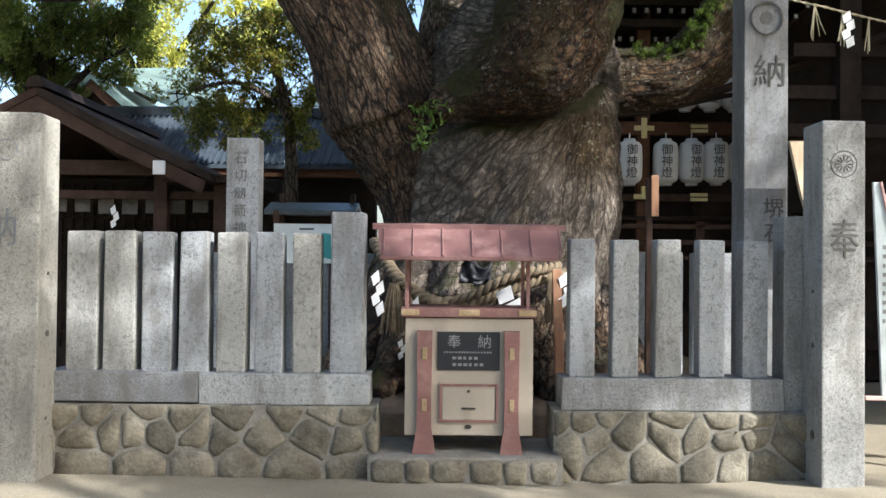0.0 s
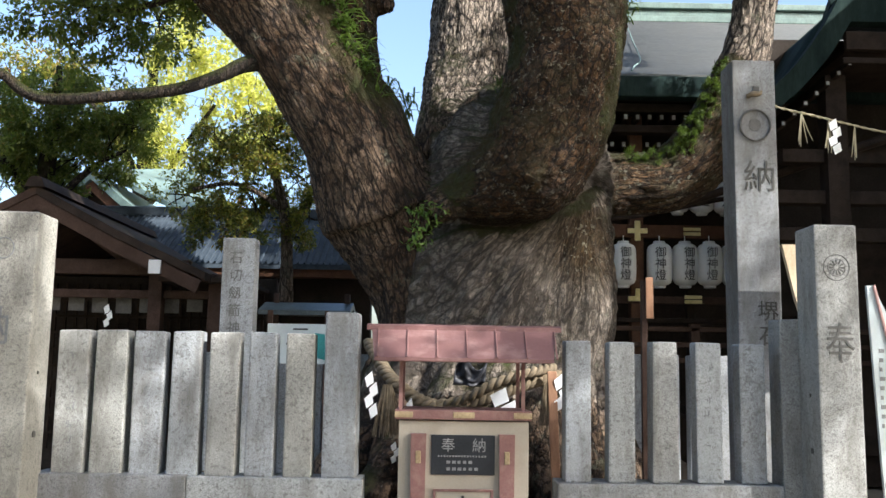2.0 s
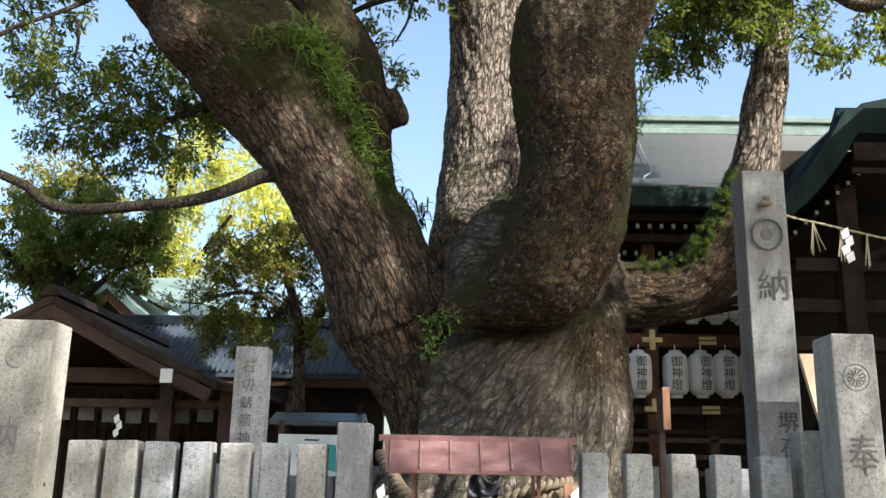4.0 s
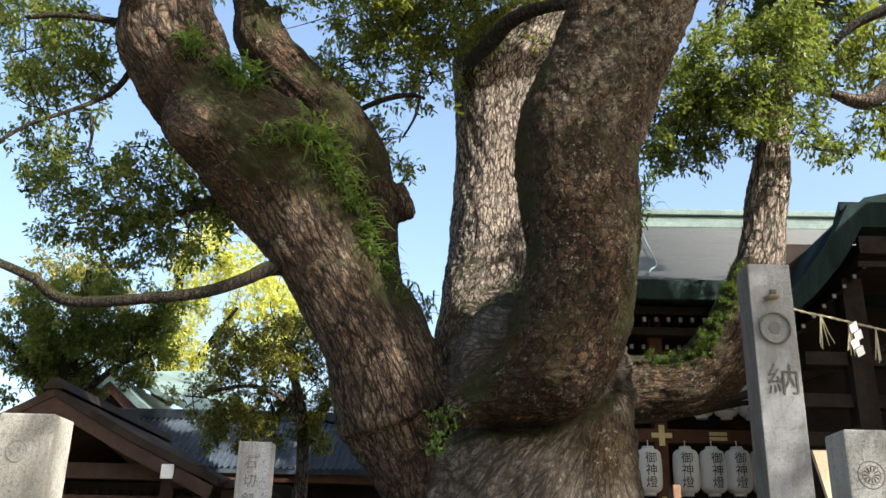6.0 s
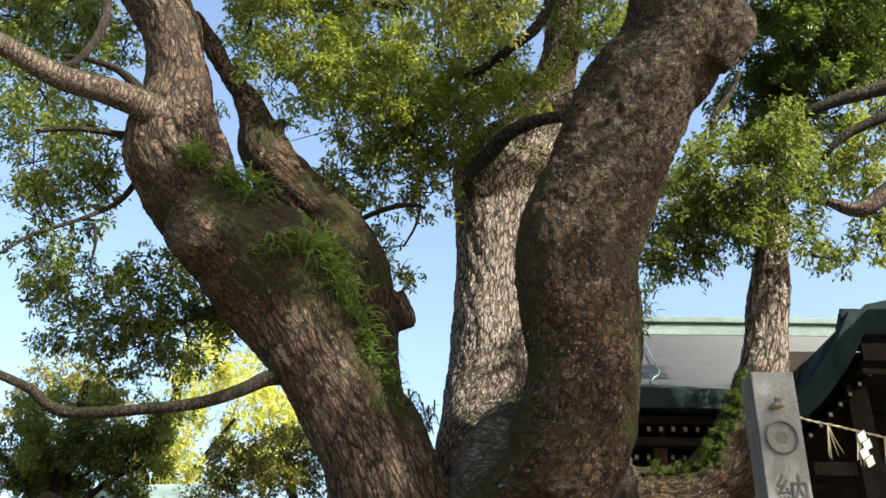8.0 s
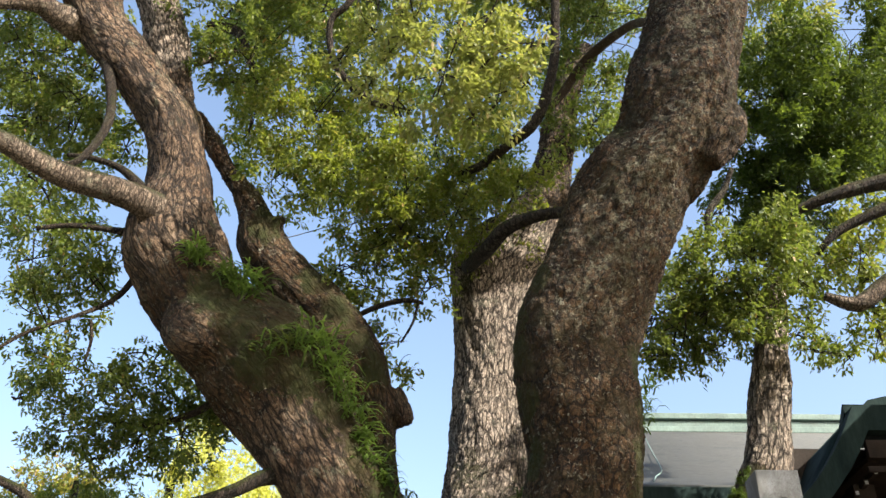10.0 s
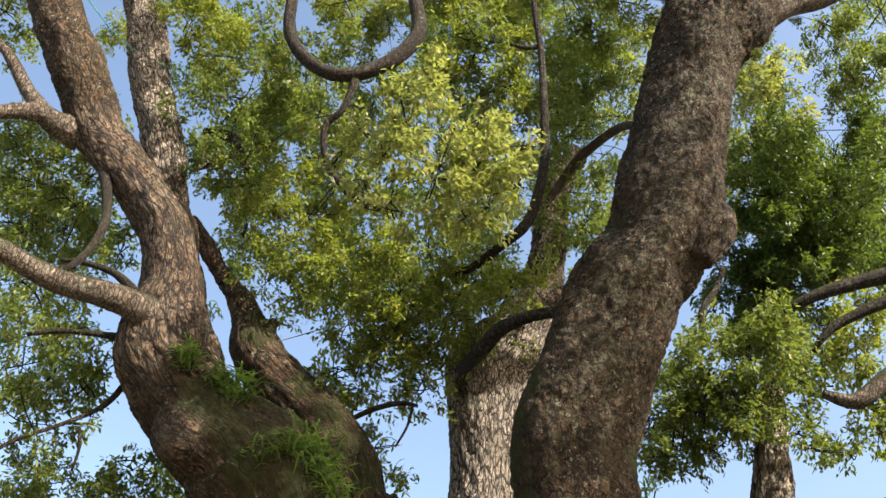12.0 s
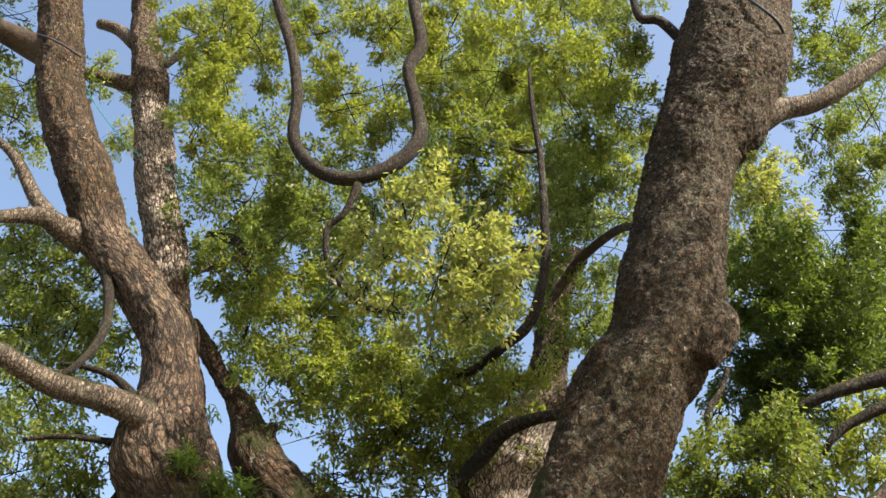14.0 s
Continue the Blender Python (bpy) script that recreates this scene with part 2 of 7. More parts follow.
        stained = mixc(nt, 1.0, c, (0.40, 0.29, 0.15), 'MULTIPLY')
        scale = ramp(nt, noise_tex(nt, tc.outputs["Object"], 19, 5, 0.75), [(0.575, (0, 0, 0)), (0.605, (1, 1, 1))])
        scaly = ramp(nt, noise_tex(nt, tc.outputs["Object"], 1.9, 7, 0.8), [(0.40, (0.15, 0.15, 0.15)), (0.60, (0.95, 0.95, 0.95))])
        stained = mixc(nt, mixc(nt, 1.0, scale, scaly, 'MULTIPLY'), stained, mixc(nt, fine, (0.15, 0.14, 0.09), (0.46, 0.44, 0.34)))
        stained = mixc(nt, ramp(nt, noise_tex(nt, tc.outputs["Object"], 3.0, 9, 0.85), [(0.50, (0, 0, 0)), (0.60, (0.82, 0.82, 0.82))]), stained, mixc(nt, fine, (0.014, 0.011, 0.005), (0.075, 0.060, 0.022)))
        c = mixc(nt, film.outputs[0], c, stained)
        spot = nt.nodes.new("ShaderNodeAttribute")
        spot.attribute_name = "lichen"
        flake = ramp(nt, noise_tex(nt, tc.outputs["Object"], 13, 7, 0.8), [(0.52, (0, 0, 0)), (0.57, (0.6, 0.6, 0.6))])
        there = nd(nt, "ShaderNodeMath", op='MULTIPLY')
        nt.links.new(spot.outputs["Fac"], there.inputs[0])
        nt.links.new(flake, there.inputs[1])
        c = mixc(nt, there.outputs[0], c, mixc(nt, fine, (0.085, 0.085, 0.05), (0.31, 0.30, 0.21)))
        geo = nt.nodes.new("ShaderNodeNewGeometry")
        sep = nt.nodes.new("ShaderNodeSeparateXYZ")
        nt.links.new(geo.outputs["Normal"], sep.inputs[0])
        mo = nd(nt, "ShaderNodeMath", op='MULTIPLY_ADD')
        mo.inputs[1].default_value = 0.36
        nt.links.new(sep.outputs["Z"], mo.inputs[0])
        nt.links.new(noise_tex(nt, tc.outputs["Object"], 1.7, 8, 0.75), mo.inputs[2])
        mf = ramp(nt, mo.outputs[0], [(0.58 - 0.12 * moss_amount, (0, 0, 0)), (0.72 - 0.12 * moss_amount, (0.94, 0.94, 0.94))])
        at = nt.nodes.new("ShaderNodeAttribute")
        at.attribute_name = "moss"
        grown = nd(nt, "ShaderNodeMath", op='MULTIPLY_ADD')
        grown.inputs[1].default_value = 1.5
        nt.links.new(at.outputs["Fac"], grown.inputs[0])
        nt.links.new(ramp(nt, noise_tex(nt, tc.outputs["Object"], 7, 9, 0.85), [(0.36, (0, 0, 0)), (0.64, (1, 1, 1))]), grown.inputs[2])
        mf = mixc(nt, 1.0, mf, ramp(nt, grown.outputs[0], [(0.9, (0, 0, 0)), (1.25, (0.35, 0.35, 0.35)), (1.7, (0.85, 0.85, 0.85))]), 'LIGHTEN')
        moss = mixc(nt, noise_tex(nt, tc.outputs["Object"], 90, 3, 0.7), (0.011, 0.014, 0.004), (0.050, 0.060, 0.013))
        moss = mixc(nt, ramp(nt, noise_tex(nt, tc.outputs["Object"], 4.0, 6, 0.7), [(0.42, (0, 0, 0)), (0.62, (0.8, 0.8, 0.8))]), moss, (0.040, 0.026, 0.010))
        c = mixc(nt, mf, c, moss)
        nt.links.new(c, p.inputs["Base Color"])
        p.inputs["Roughness"].default_value = 0.92
        p.inputs["Specular IOR Level"].default_value = 0.25
        h = mixc(nt, 0.22, mixc(nt, 0.35, crack, fine), scale)
        bump(nt, p, h, 1.0, 0.04)
    return build


bark = mat("camphor_bark", bark_build((0.012, 0.009, 0.007), (0.105, 0.064, 0.038), (0.235, 0.172, 0.118), -0.5, 1.2, True))
# Lighter bark copy: sunlight painted into lit branches and the small tree's trunk.
bark_pale = mat("pale_bark", bark_build((0.035, 0.026, 0.018), (0.17, 0.125, 0.09), (0.34, 0.27, 0.205), -0.4, 0.8))
# Darker mossy copy; on the old tree's branches it also carries their shade.
bark_dark = mat("dark_mossy_bark", bark_build((0.012, 0.010, 0.008), (0.045, 0.034, 0.025), (0.09, 0.07, 0.055), 0.7))
twig_bark = mat("twig_bark", bark_build((0.015, 0.011, 0.008), (0.05, 0.036, 0.024), (0.09, 0.068, 0.045), 0.3, 0.6))


def leaf_mat(name, stops, trans=0.48, tcol=(0.25, 0.36, 0.05)):
    def build(nt, p):
        geo = nt.nodes.new("ShaderNodeNewGeometry")
        c = ramp(nt, geo.outputs["Random Per Island"], stops)
        nt.links.new(c, p.inputs["Base Color"])
        p.inputs["Roughness"].default_value = 0.40
        p.inputs["Specular IOR Level"].default_value = 0.3
        tr = nt.nodes.new("ShaderNodeBsdfTranslucent")
        nt.links.new(mixc(nt, 0.6, c, tcol), tr.inputs["Color"])
        mx = nt.nodes.new("ShaderNodeMixShader")
        mx.inputs[0].default_value = trans
        nt.links.new(p.outputs[0], mx.inputs[1])
        nt.links.new(tr.outputs[0], mx.inputs[2])
        nt.links.new(mx.outputs[0], nt.nodes["Material Output"].inputs["Surface"])
    return mat(name, build)


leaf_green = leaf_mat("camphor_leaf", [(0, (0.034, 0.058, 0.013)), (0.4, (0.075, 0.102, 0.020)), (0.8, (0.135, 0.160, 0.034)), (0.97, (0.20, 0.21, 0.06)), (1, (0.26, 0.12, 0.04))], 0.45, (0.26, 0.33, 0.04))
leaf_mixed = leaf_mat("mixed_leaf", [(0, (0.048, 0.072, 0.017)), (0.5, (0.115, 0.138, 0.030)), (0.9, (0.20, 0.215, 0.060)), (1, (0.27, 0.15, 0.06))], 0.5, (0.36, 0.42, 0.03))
# Darker leaf copy: paints crown shade into the old tree's back and right clumps.
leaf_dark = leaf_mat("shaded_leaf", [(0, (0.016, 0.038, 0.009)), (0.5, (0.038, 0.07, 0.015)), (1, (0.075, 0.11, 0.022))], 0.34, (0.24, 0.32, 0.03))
# Lighter leaf copy with sunlight painted into the colour of front and right clumps.
leaf_bright = leaf_mat("sunlit_leaf", [(0, (0.085, 0.110, 0.028)), (0.5, (0.165, 0.185, 0.055)), (0.9, (0.27, 0.28, 0.12)), (1, (0.30, 0.19, 0.09))], 0.48, (0.41, 0.44, 0.06))
leaf_yellow = leaf_mat("autumn_leaf", [(0, (0.34, 0.40, 0.07)), (0.5, (0.50, 0.52, 0.11)), (1, (0.68, 0.64, 0.18))], 0.55, (0.7, 0.68, 0.16))
# Yellowish olive; the bright yellow stop also paints in sunlit leaves and gaps.
leaf_olive = leaf_mat("olive_leaf", [(0, (0.022, 0.04, 0.012)), (0.4, (0.06, 0.085, 0.018)), (0.65, (0.36, 0.35, 0.055)), (1, (0.20, 0.08, 0.03))], 0.42, (0.4, 0.4, 0.06))
leaf_olive_moss = leaf_mat("hanging_moss", [(0, (0.04, 0.055, 0.012)), (1, (0.13, 0.15, 0.03))], 0.35, (0.3, 0.34, 0.05))
leaf_cushion = leaf_mat("cushion_moss", [(0, (0.028, 0.05, 0.006)), (1, (0.085, 0.125, 0.016))], 0.3, (0.2, 0.3, 0.03))
fern_dark = leaf_mat("dark_sprig_leaf", [(0, (0.014, 0.03, 0.008)), (1, (0.045, 0.075, 0.018))], 0.3)
fern_green = leaf_mat("fern_leaf", [(0, (0.03, 0.07, 0.012)), (1, (0.10, 0.16, 0.03))], 0.35)


# ---- mesh helpers ----
def thing(name, label, category, group="", kind="", at=(0, 0, 0)):
    e = new(name)
    e.location = at
    return tagged(e, label, category, group, kind)


def part(name, bm, material, parent=None, label="", smooth=False):
    me = bpy.data.meshes.new(name)
    bm.to_mesh(me)
    bm.free()
    me.materials.append(material)
    if smooth:
        for pl in me.polygons:
            pl.use_smooth = True
    ob = new(name, me)
    if parent:
        ob.parent = parent
    if label:
        tagged(ob, label)
    return ob


def box(bm, lo, hi, bevel=0.0, jitter=0.0, taper=0.0, rng=random):
    """A box from corner to corner, its edges rounded, its top narrower by taper."""
    b = bmesh.new()
    bmesh.ops.create_cube(b, size=1)
    c, s = (Vector(lo) + Vector(hi)) / 2, Vector(hi) - Vector(lo)
    for v in b.verts:
        k = 1 - taper if v.co.z > 0 else 1
        v.co = c + Vector((v.co.x * s.x * k, v.co.y * s.y * k, v.co.z * s.z)) + Vector([rng.uniform(-jitter, jitter) for _ in range(3)])
    if bevel:
        bmesh.ops.bevel(b, geom=b.edges[:], offset=bevel, segments=2, affect='EDGES', profile=0.6)
    bm_add(bm, b)


def bm_add(bm, other):
    tmp = bpy.data.meshes.new("tmp")
    other.to_mesh(tmp)
    other.free()
    bm.from_mesh(tmp)
    bpy.data.meshes.remove(tmp)


def prism(bm, outline, depth, axis=(0, 1, 0)):
    """Extrudes an outline of 3D points along an axis."""
    a = Vector(axis) * depth
    f = [bm.verts.new(p) for p in outline]
    g = [bm.verts.new(Vector(p) + a) for p in outline]
    n = len(f)
    bm.faces.new(f)
    bm.faces.new(g[::-1])
    for i in range(n):
        bm.faces.new((f[i], g[i], g[(i + 1) % n], f[(i + 1) % n]))
    bmesh.ops.recalc_face_normals(bm, faces=bm.faces)


def spline(points, step=4):
    """Catmull-Rom through rows of equal length."""
    p = np.array([points[0], *points, points[-1]], float)
    out = []
    for i in range(1, len(p) - 2):
        for k in range(step):
            t = k / step
            a, b, c, d = p[i - 1:i + 3]
            out.append(0.5 * (2 * b + (c - a) * t + (2 * a - 5 * b + 4 * c - d) * t * t + (3 * b - a - 3 * c + d) * t ** 3))
    out.append(p[-2])
    return np.array(out)


def tube(bm, rows, sides=10, step=4, wobble=0.0, cap=True):
    """A round limb through rows (x, y, z, radius)."""
    q = spline(rows, step)
    rings = []
    up = Vector((0.31, 0.2, 0.93))
    for i, r in enumerate(q):
        d = Vector(q[min(i + 1, len(q) - 1)][:3] - q[max(i - 1, 0)][:3]).normalized()
        s = d.cross(up)
        if s.length < 0.2:
            s = d.cross(Vector((1, 0, 0)))
        s.normalize()
        u = s.cross(d).normalized()
        up = u
        c = Vector(r[:3])
        ring = []
        for k in range(sides):
            a = 2 * math.pi * k / sides
            w = 1 + (wobble * noise.noise(c * 0.9 + Vector((math.cos(a), math.sin(a), 0)) * 1.2) if wobble else 0)
            ring.append(bm.verts.new(c + (s * math.cos(a) + u * math.sin(a)) * r[3] * w))
        rings.append(ring)
    for a, b in zip(rings, rings[1:]):
        for k in range(sides):
            bm.faces.new((a[k], a[(k + 1) % sides], b[(k + 1) % sides], b[k]))
    if cap:
        bm.faces.new(rings[0][::-1])
        bm.faces.new(rings[-1])


def text_bm(s, size, depth=0.004):
    """Flat lettering in the xz plane, facing -y, centred on the origin."""
    cu = bpy.data.curves.new("lettering", 'FONT')
    cu.body, cu.size, cu.extrude, cu.align_x, cu.align_y = s, size, depth, 'CENTER', 'CENTER'
    cu.resolution_u = 2
    ob = new("lettering", cu)
    bpy.context.view_layer.update()
    me = bpy.data.meshes.new_from_object(ob.evaluated_get(bpy.context.evaluated_depsgraph_get()))
    bm = bmesh.new()
    bm.from_mesh(me)
    bpy.data.objects.remove(ob)
    bpy.data.meshes.remove(me)
    if bm.verts:
        lo = Vector([min(v.co[i] for v in bm.verts) for i in range(3)])
        hi = Vector([max(v.co[i] for v in bm.verts) for i in range(3)])
        c = (lo + hi) / 2
        for v in bm.verts:
            q = v.co - c
            v.co = Vector((q.x, -q.z, q.y))
    return bm


def lettering(name, s, size, at, material, parent, label="", stretch=1.0, turn=0.0):
    bm = text_bm(s, size)
    m = Matrix.Translation(at) @ Matrix.Rotation(turn, 4, 'Z') @ Matrix.Diagonal((1, 1, stretch, 1))
    bm.transform(m)
    return part(name, bm, material, parent, label)


# ---- ground ----
def ground_sheet():
    bm = bmesh.new()
    xs = sorted({*np.linspace(-5, 5, 61).round(3), *[s * v for v in (6, 8, 12, 20, 40, 90, 200, 500) for s in (-1, 1)]})
    ys = sorted({*np.linspace(-1, 13, 57).round(3), -500, -200, -60, -20, -8, -3, 15, 18, 25, 40, 90, 200, 600})
    g = [[bm.verts.new((x, y, 0.05 * (noise.noise(Vector((x * 0.5, y * 0.5, 3)))) + 0.012 * noise.noise(Vector((x * 3, y * 3, 1))) - 0.03)) for x in xs] for y in ys]
    for a, b in zip(g, g[1:]):
        for i in range(len(xs) - 1):
            bm.faces.new((a[i], a[i + 1], b[i + 1], b[i]))
    return tagged(part("ground", bm, sand, smooth=True), "pale sandy earth ground in front of the fence", "ground", kind="structure")


ground_sheet()


def raised_bed():
    """The earth bed round the tree, behind the rubble walls."""
    bm = bmesh.new()
    xs, ys = np.linspace(-2.9, 3.2, 40), np.linspace(7.0, 12.5, 30)
    g = [[bm.verts.new((x, y, 0.30 + 0.05 * noise.noise(Vector((x, y, 7))) + 0.03 * noise.noise(Vector((x * 4, y * 4, 2))))) for x in xs] for y in ys]
    for a, b in zip(g, g[1:]):
        for i in range(len(xs) - 1):
            bm.faces.new((a[i], a[i + 1], b[i + 1], b[i]))
    ed = [e for e in bm.edges if e.is_boundary]
    ex = bmesh.ops.extrude_edge_only(bm, edges=ed)
    for v in ex["geom"]:
        if isinstance(v, bmesh.types.BMVert):
            v.co.z = -0.1
    return tagged(part("tree_bed", bm, soil, smooth=True), "bare brown soil bed around the old tree", "ground", kind="structure")


raised_bed()

# ---- fence ----
FY = 6.36                      # face of the slabs


def fence_post(x0, x1, z1, name="fence_post", material=granite, seed=0, y0=FY + 0.06, depth=0.17, z0=0.675, label="grey granite fence post with a rough pitted face", group="stone fence posts"):
    rng = random.Random(seed)
    bm = bmesh.new()
    box(bm, (x0, y0, z0), (x1, y0 + depth, z1), 0.014, 0.005, 0.03, rng)
    # a shallow pyramid top
    top = [v for v in bm.verts if v.co.z > z1 - 0.02]
    cx, cy = (x0 + x1) / 2, y0 + depth / 2
    for v in top:
        v.co.z += 0.012 * (1 - abs(v.co.x - cx) / (x1 - x0) * 2)
    o = part(name, bm, material, None)
    if y0 < 7:                               # worn, unreadable carving down the face, its shadow painted as darker strokes
        z = z1 - 0.16
        while z > z0 + 0.22:
            for k in range(rng.randint(2, 4)):
                b = bmesh.new()
                w, h = (rng.uniform(0.02, 0.045), 0.006) if k % 2 else (0.006, rng.uniform(0.02, 0.045))
                px, pz = (x0 + x1) / 2 + rng.uniform(-0.025, 0.025), z + rng.uniform(-0.025, 0.025)
                box(b, (px - w / 2, y0 + 0.001, pz - h / 2), (px + w / 2, y0 + 0.012, pz + h / 2))
                part("carved_stroke", b, engraved_faint, o)
            z -= rng.uniform(0.105, 0.13)
    return tagged(o, label, "fence post", group)


for i in range(7):
    xl = -2.655 + i * 0.2665
    fence_post(xl, xl + (0.222 - 0.004 * i), 1.668 + (0.004 if i % 2 else 0), seed=i, material=granite_warm if i in (4, 6) else granite)
fence_post(-0.791, -0.547, 1.822, seed=20, depth=0.24, material=granite, label="taller square granite end post of the fence")
for i in range(5):
    xl = 0.902 + i * 0.306
    fence_post(xl, xl + 0.184, 1.647, seed=30 + i, material=granite if i != 2 else granite_warm)
fence_post(2.42, 2.62, 1.825, seed=44, depth=0.24, z0=0.43, material=granite_warm, label="taller brownish granite end post beside the pillar")


def slab(x0, x1, z0, z1, seed, material, label):
    bm = bmesh.new()
    box(bm, (x0, FY, z0), (x1, FY + 0.32, z1), 0.012, 0.004, 0, random.Random(seed))
    return tagged(part("base_slab", bm, material), label, "stone slab", "fence base slabs")


slab(-2.78, -1.70, 0.475, 0.688, 1, granite_slab, "speckled granite base slab with dark stains under the fence")
slab(-1.695, -0.498, 0.465, 0.680, 2, granite, "cleaner pale granite base slab under the fence")
slab(0.845, 2.40, 0.450, 0.676, 3, granite_slab, "speckled granite base slab blackened at one end")


def rubble_wall(x0, x1, z1, seed, label):
    """Irregular stones, each bulging out of recessed mortar."""
    wall = thing("rubble_wall", label, "stone wall", kind="structure")
    bm = bmesh.new()
    box(bm, (x0, FY + 0.0, -0.1), (x1, FY + 0.42, z1), 0.01)
    part("mortar", bm, mortar, wall)
    rng = random.Random(seed)
    seeds, z = [], -0.02
    for row, (h, w) in enumerate(((0.20, 0.36), (0.14, 0.25), (0.15, 0.30))):
        x = x0 - rng.uniform(0, w)
        while x < x1 + w:
            seeds.append((x + rng.uniform(-0.3, 0.3) * w, z + h / 2 + rng.uniform(-0.3, 0.3) * h))
            x += w * rng.uniform(0.7, 1.2)
        z += h
    for p in seeds:
        poly = [(x0, -0.06), (x1, -0.06), (x1, z1), (x0, z1)]
        for q in seeds:
            if q != p and abs(q[0] - p[0]) < 1.2:
                poly = clip(poly, p, q, 0.006)
        if len(poly) > 2:
            stone(wall, poly, rng)
    return wall


def clip(poly, p, q, gap):
    """Cuts off the part of a polygon that lies nearer to q than to p, less a joint."""
    nx, nz = q[0] - p[0], q[1] - p[1]
    l = math.hypot(nx, nz)
    nx, nz = nx / l, nz / l
    lim = nx * (p[0] + q[0]) / 2 + nz * (p[1] + q[1]) / 2 - gap
    out = []
    for a, b in zip(poly, poly[1:] + poly[:1]):
        da, db = nx * a[0] + nz * a[1] - lim, nx * b[0] + nz * b[1] - lim
        if da <= 0:
            out.append(a)
        if (da < 0) != (db < 0):
            t = da / (da - db)
            out.append((a[0] + (b[0] - a[0]) * t, a[1] + (b[1] - a[1]) * t))
    return out


def stone(wall, poly, rng, y=FY):
    """One rough stone with rounded corners, bulging out of the joints."""
    cx, cz = sum(p[0] for p in poly) / len(poly), sum(p[1] for p in poly) / len(poly)
    per = sum(math.dist(a, b) for a, b in zip(poly, poly[1:] + poly[:1]))
    if per < 0.15:
        return None
    pts = []
    for a, b in zip(poly, poly[1:] + poly[:1]):      # cut corners and break long sides
        if math.dist(a, b) < 0.012:
            continue
        for t in (0.16, 0.5, 0.84):
            pts.append((a[0] + (b[0] - a[0]) * t + rng.uniform(-0.006, 0.006), a[1] + (b[1] - a[1]) * t + rng.uniform(-0.006, 0.006)))
    bm = bmesh.new()
    dy = rng.uniform(0.008, 0.024)
    tilt = rng.uniform(-0.06, 0.06)
    def ring(k, d):
        return [bm.verts.new((cx + (x - cx) * k, y - d + tilt * (z - cz) + rng.uniform(-0.004, 0.004), cz + (z - cz) * k)) for x, z in pts]
    r0, r1, r2 = ring(1.0, -0.05), ring(0.95, dy * 0.4), ring(0.72, dy)
    r3 = ring(0.38, dy + 0.007)
    n = len(pts)
    for a, b in ((r0, r1), (r1, r2), (r2, r3)):
        for k in range(n):
            bm.faces.new((a[k], a[(k + 1) % n], b[(k + 1) % n], b[k]))
    bm.faces.new(r3)
    bmesh.ops.recalc_face_normals(bm, faces=bm.faces)
    return part("stone", bm, rubble, wall, smooth=True)


def pillar(x0, x1, y0, y1, z1, label, seed):
    p = thing("stone_pillar", label, "pillar", "gate pillars", at=((x0 + x1) / 2, y0, 0))
    cx = (x0 + x1) / 2
    bm = bmesh.new()
    b = bmesh.new()
    box(b, (x0 - cx, 0, -0.05), (x1 - cx, y1 - y0, z1), 0.014, 0.003, 0.01, random.Random(seed))
    for v in b.verts:
        if v.co.z > z1 - 0.03:
            v.co.z += 0.03 * (1 - 2 * abs(v.co.x) / (x1 - x0))
    bm_add(bm, b)
    part("shaft", bm, granite_warm, p)
    return p


def ring_bm(r, thick, at, n=36):
    bm = bmesh.new()
    tube(bm, [(at[0] + r * math.cos(a), at[1], at[2] + r * math.sin(a), thick) for a in np.linspace(0, 2 * math.pi, n)], 6, 1)
    return bm


left_pillar = pillar(-3.09, -2.70, 6.08, 6.40, 2.45, "tall square granite gate pillar with carved characters", 5)
right_pillar = pillar(2.545, 2.836, 6.08, 6.42, 2.45, "tall square granite gate pillar with a round crest", 6)
lettering("inscription", "奉", 0.205, (0.005, -0.002, 1.66), engraved_soft, right_pillar, "carved character", 1.35)
for rr, th in ((0.088, 0.004), (0.06, 0.003)):
    part("crest_ring", ring_bm(rr, th, (0.0, 0.0, 2.16)), engraved_soft, right_pillar)
for k in range(12):
    bm = bmesh.new()
    a = k * math.pi / 6
    tube(bm, [(0.018 * math.cos(a), 0, 2.16 + 0.018 * math.sin(a), 0.004), (0.052 * math.cos(a), 0, 2.16 + 0.052 * math.sin(a), 0.007)], 5, 1)
    part("crest_petal", bm, engraved_soft, right_pillar)
lettering("inscription", "納", 0.25, (-0.07, -0.002, 1.68), engraved_faint, left_pillar, "carved character", 1.1)
part("crest_ring", ring_bm(0.07, 0.004, (-0.03, 0.0, 2.2)), engraved_faint, left_pillar)


def bolt_hole(p, x, z, r):
    bm = bmesh.new()
    bmesh.ops.create_cone(bm, cap_ends=True, segments=12, radius1=r, radius2=r, depth=0.01, matrix=pose(x, 0.15, z, 0, 90, 0))
    part("hole", bm, engraved, p)


for z, r in ((1.37, 0.012), (0.96, 0.022), (0.38, 0.012)):
    bolt_hole(left_pillar, 0.195, z, r)
for z, r in ((1.3, 0.012), (0.93, 0.02), (0.32, 0.032)):
    bolt_hole(right_pillar, -0.1435, z, r)


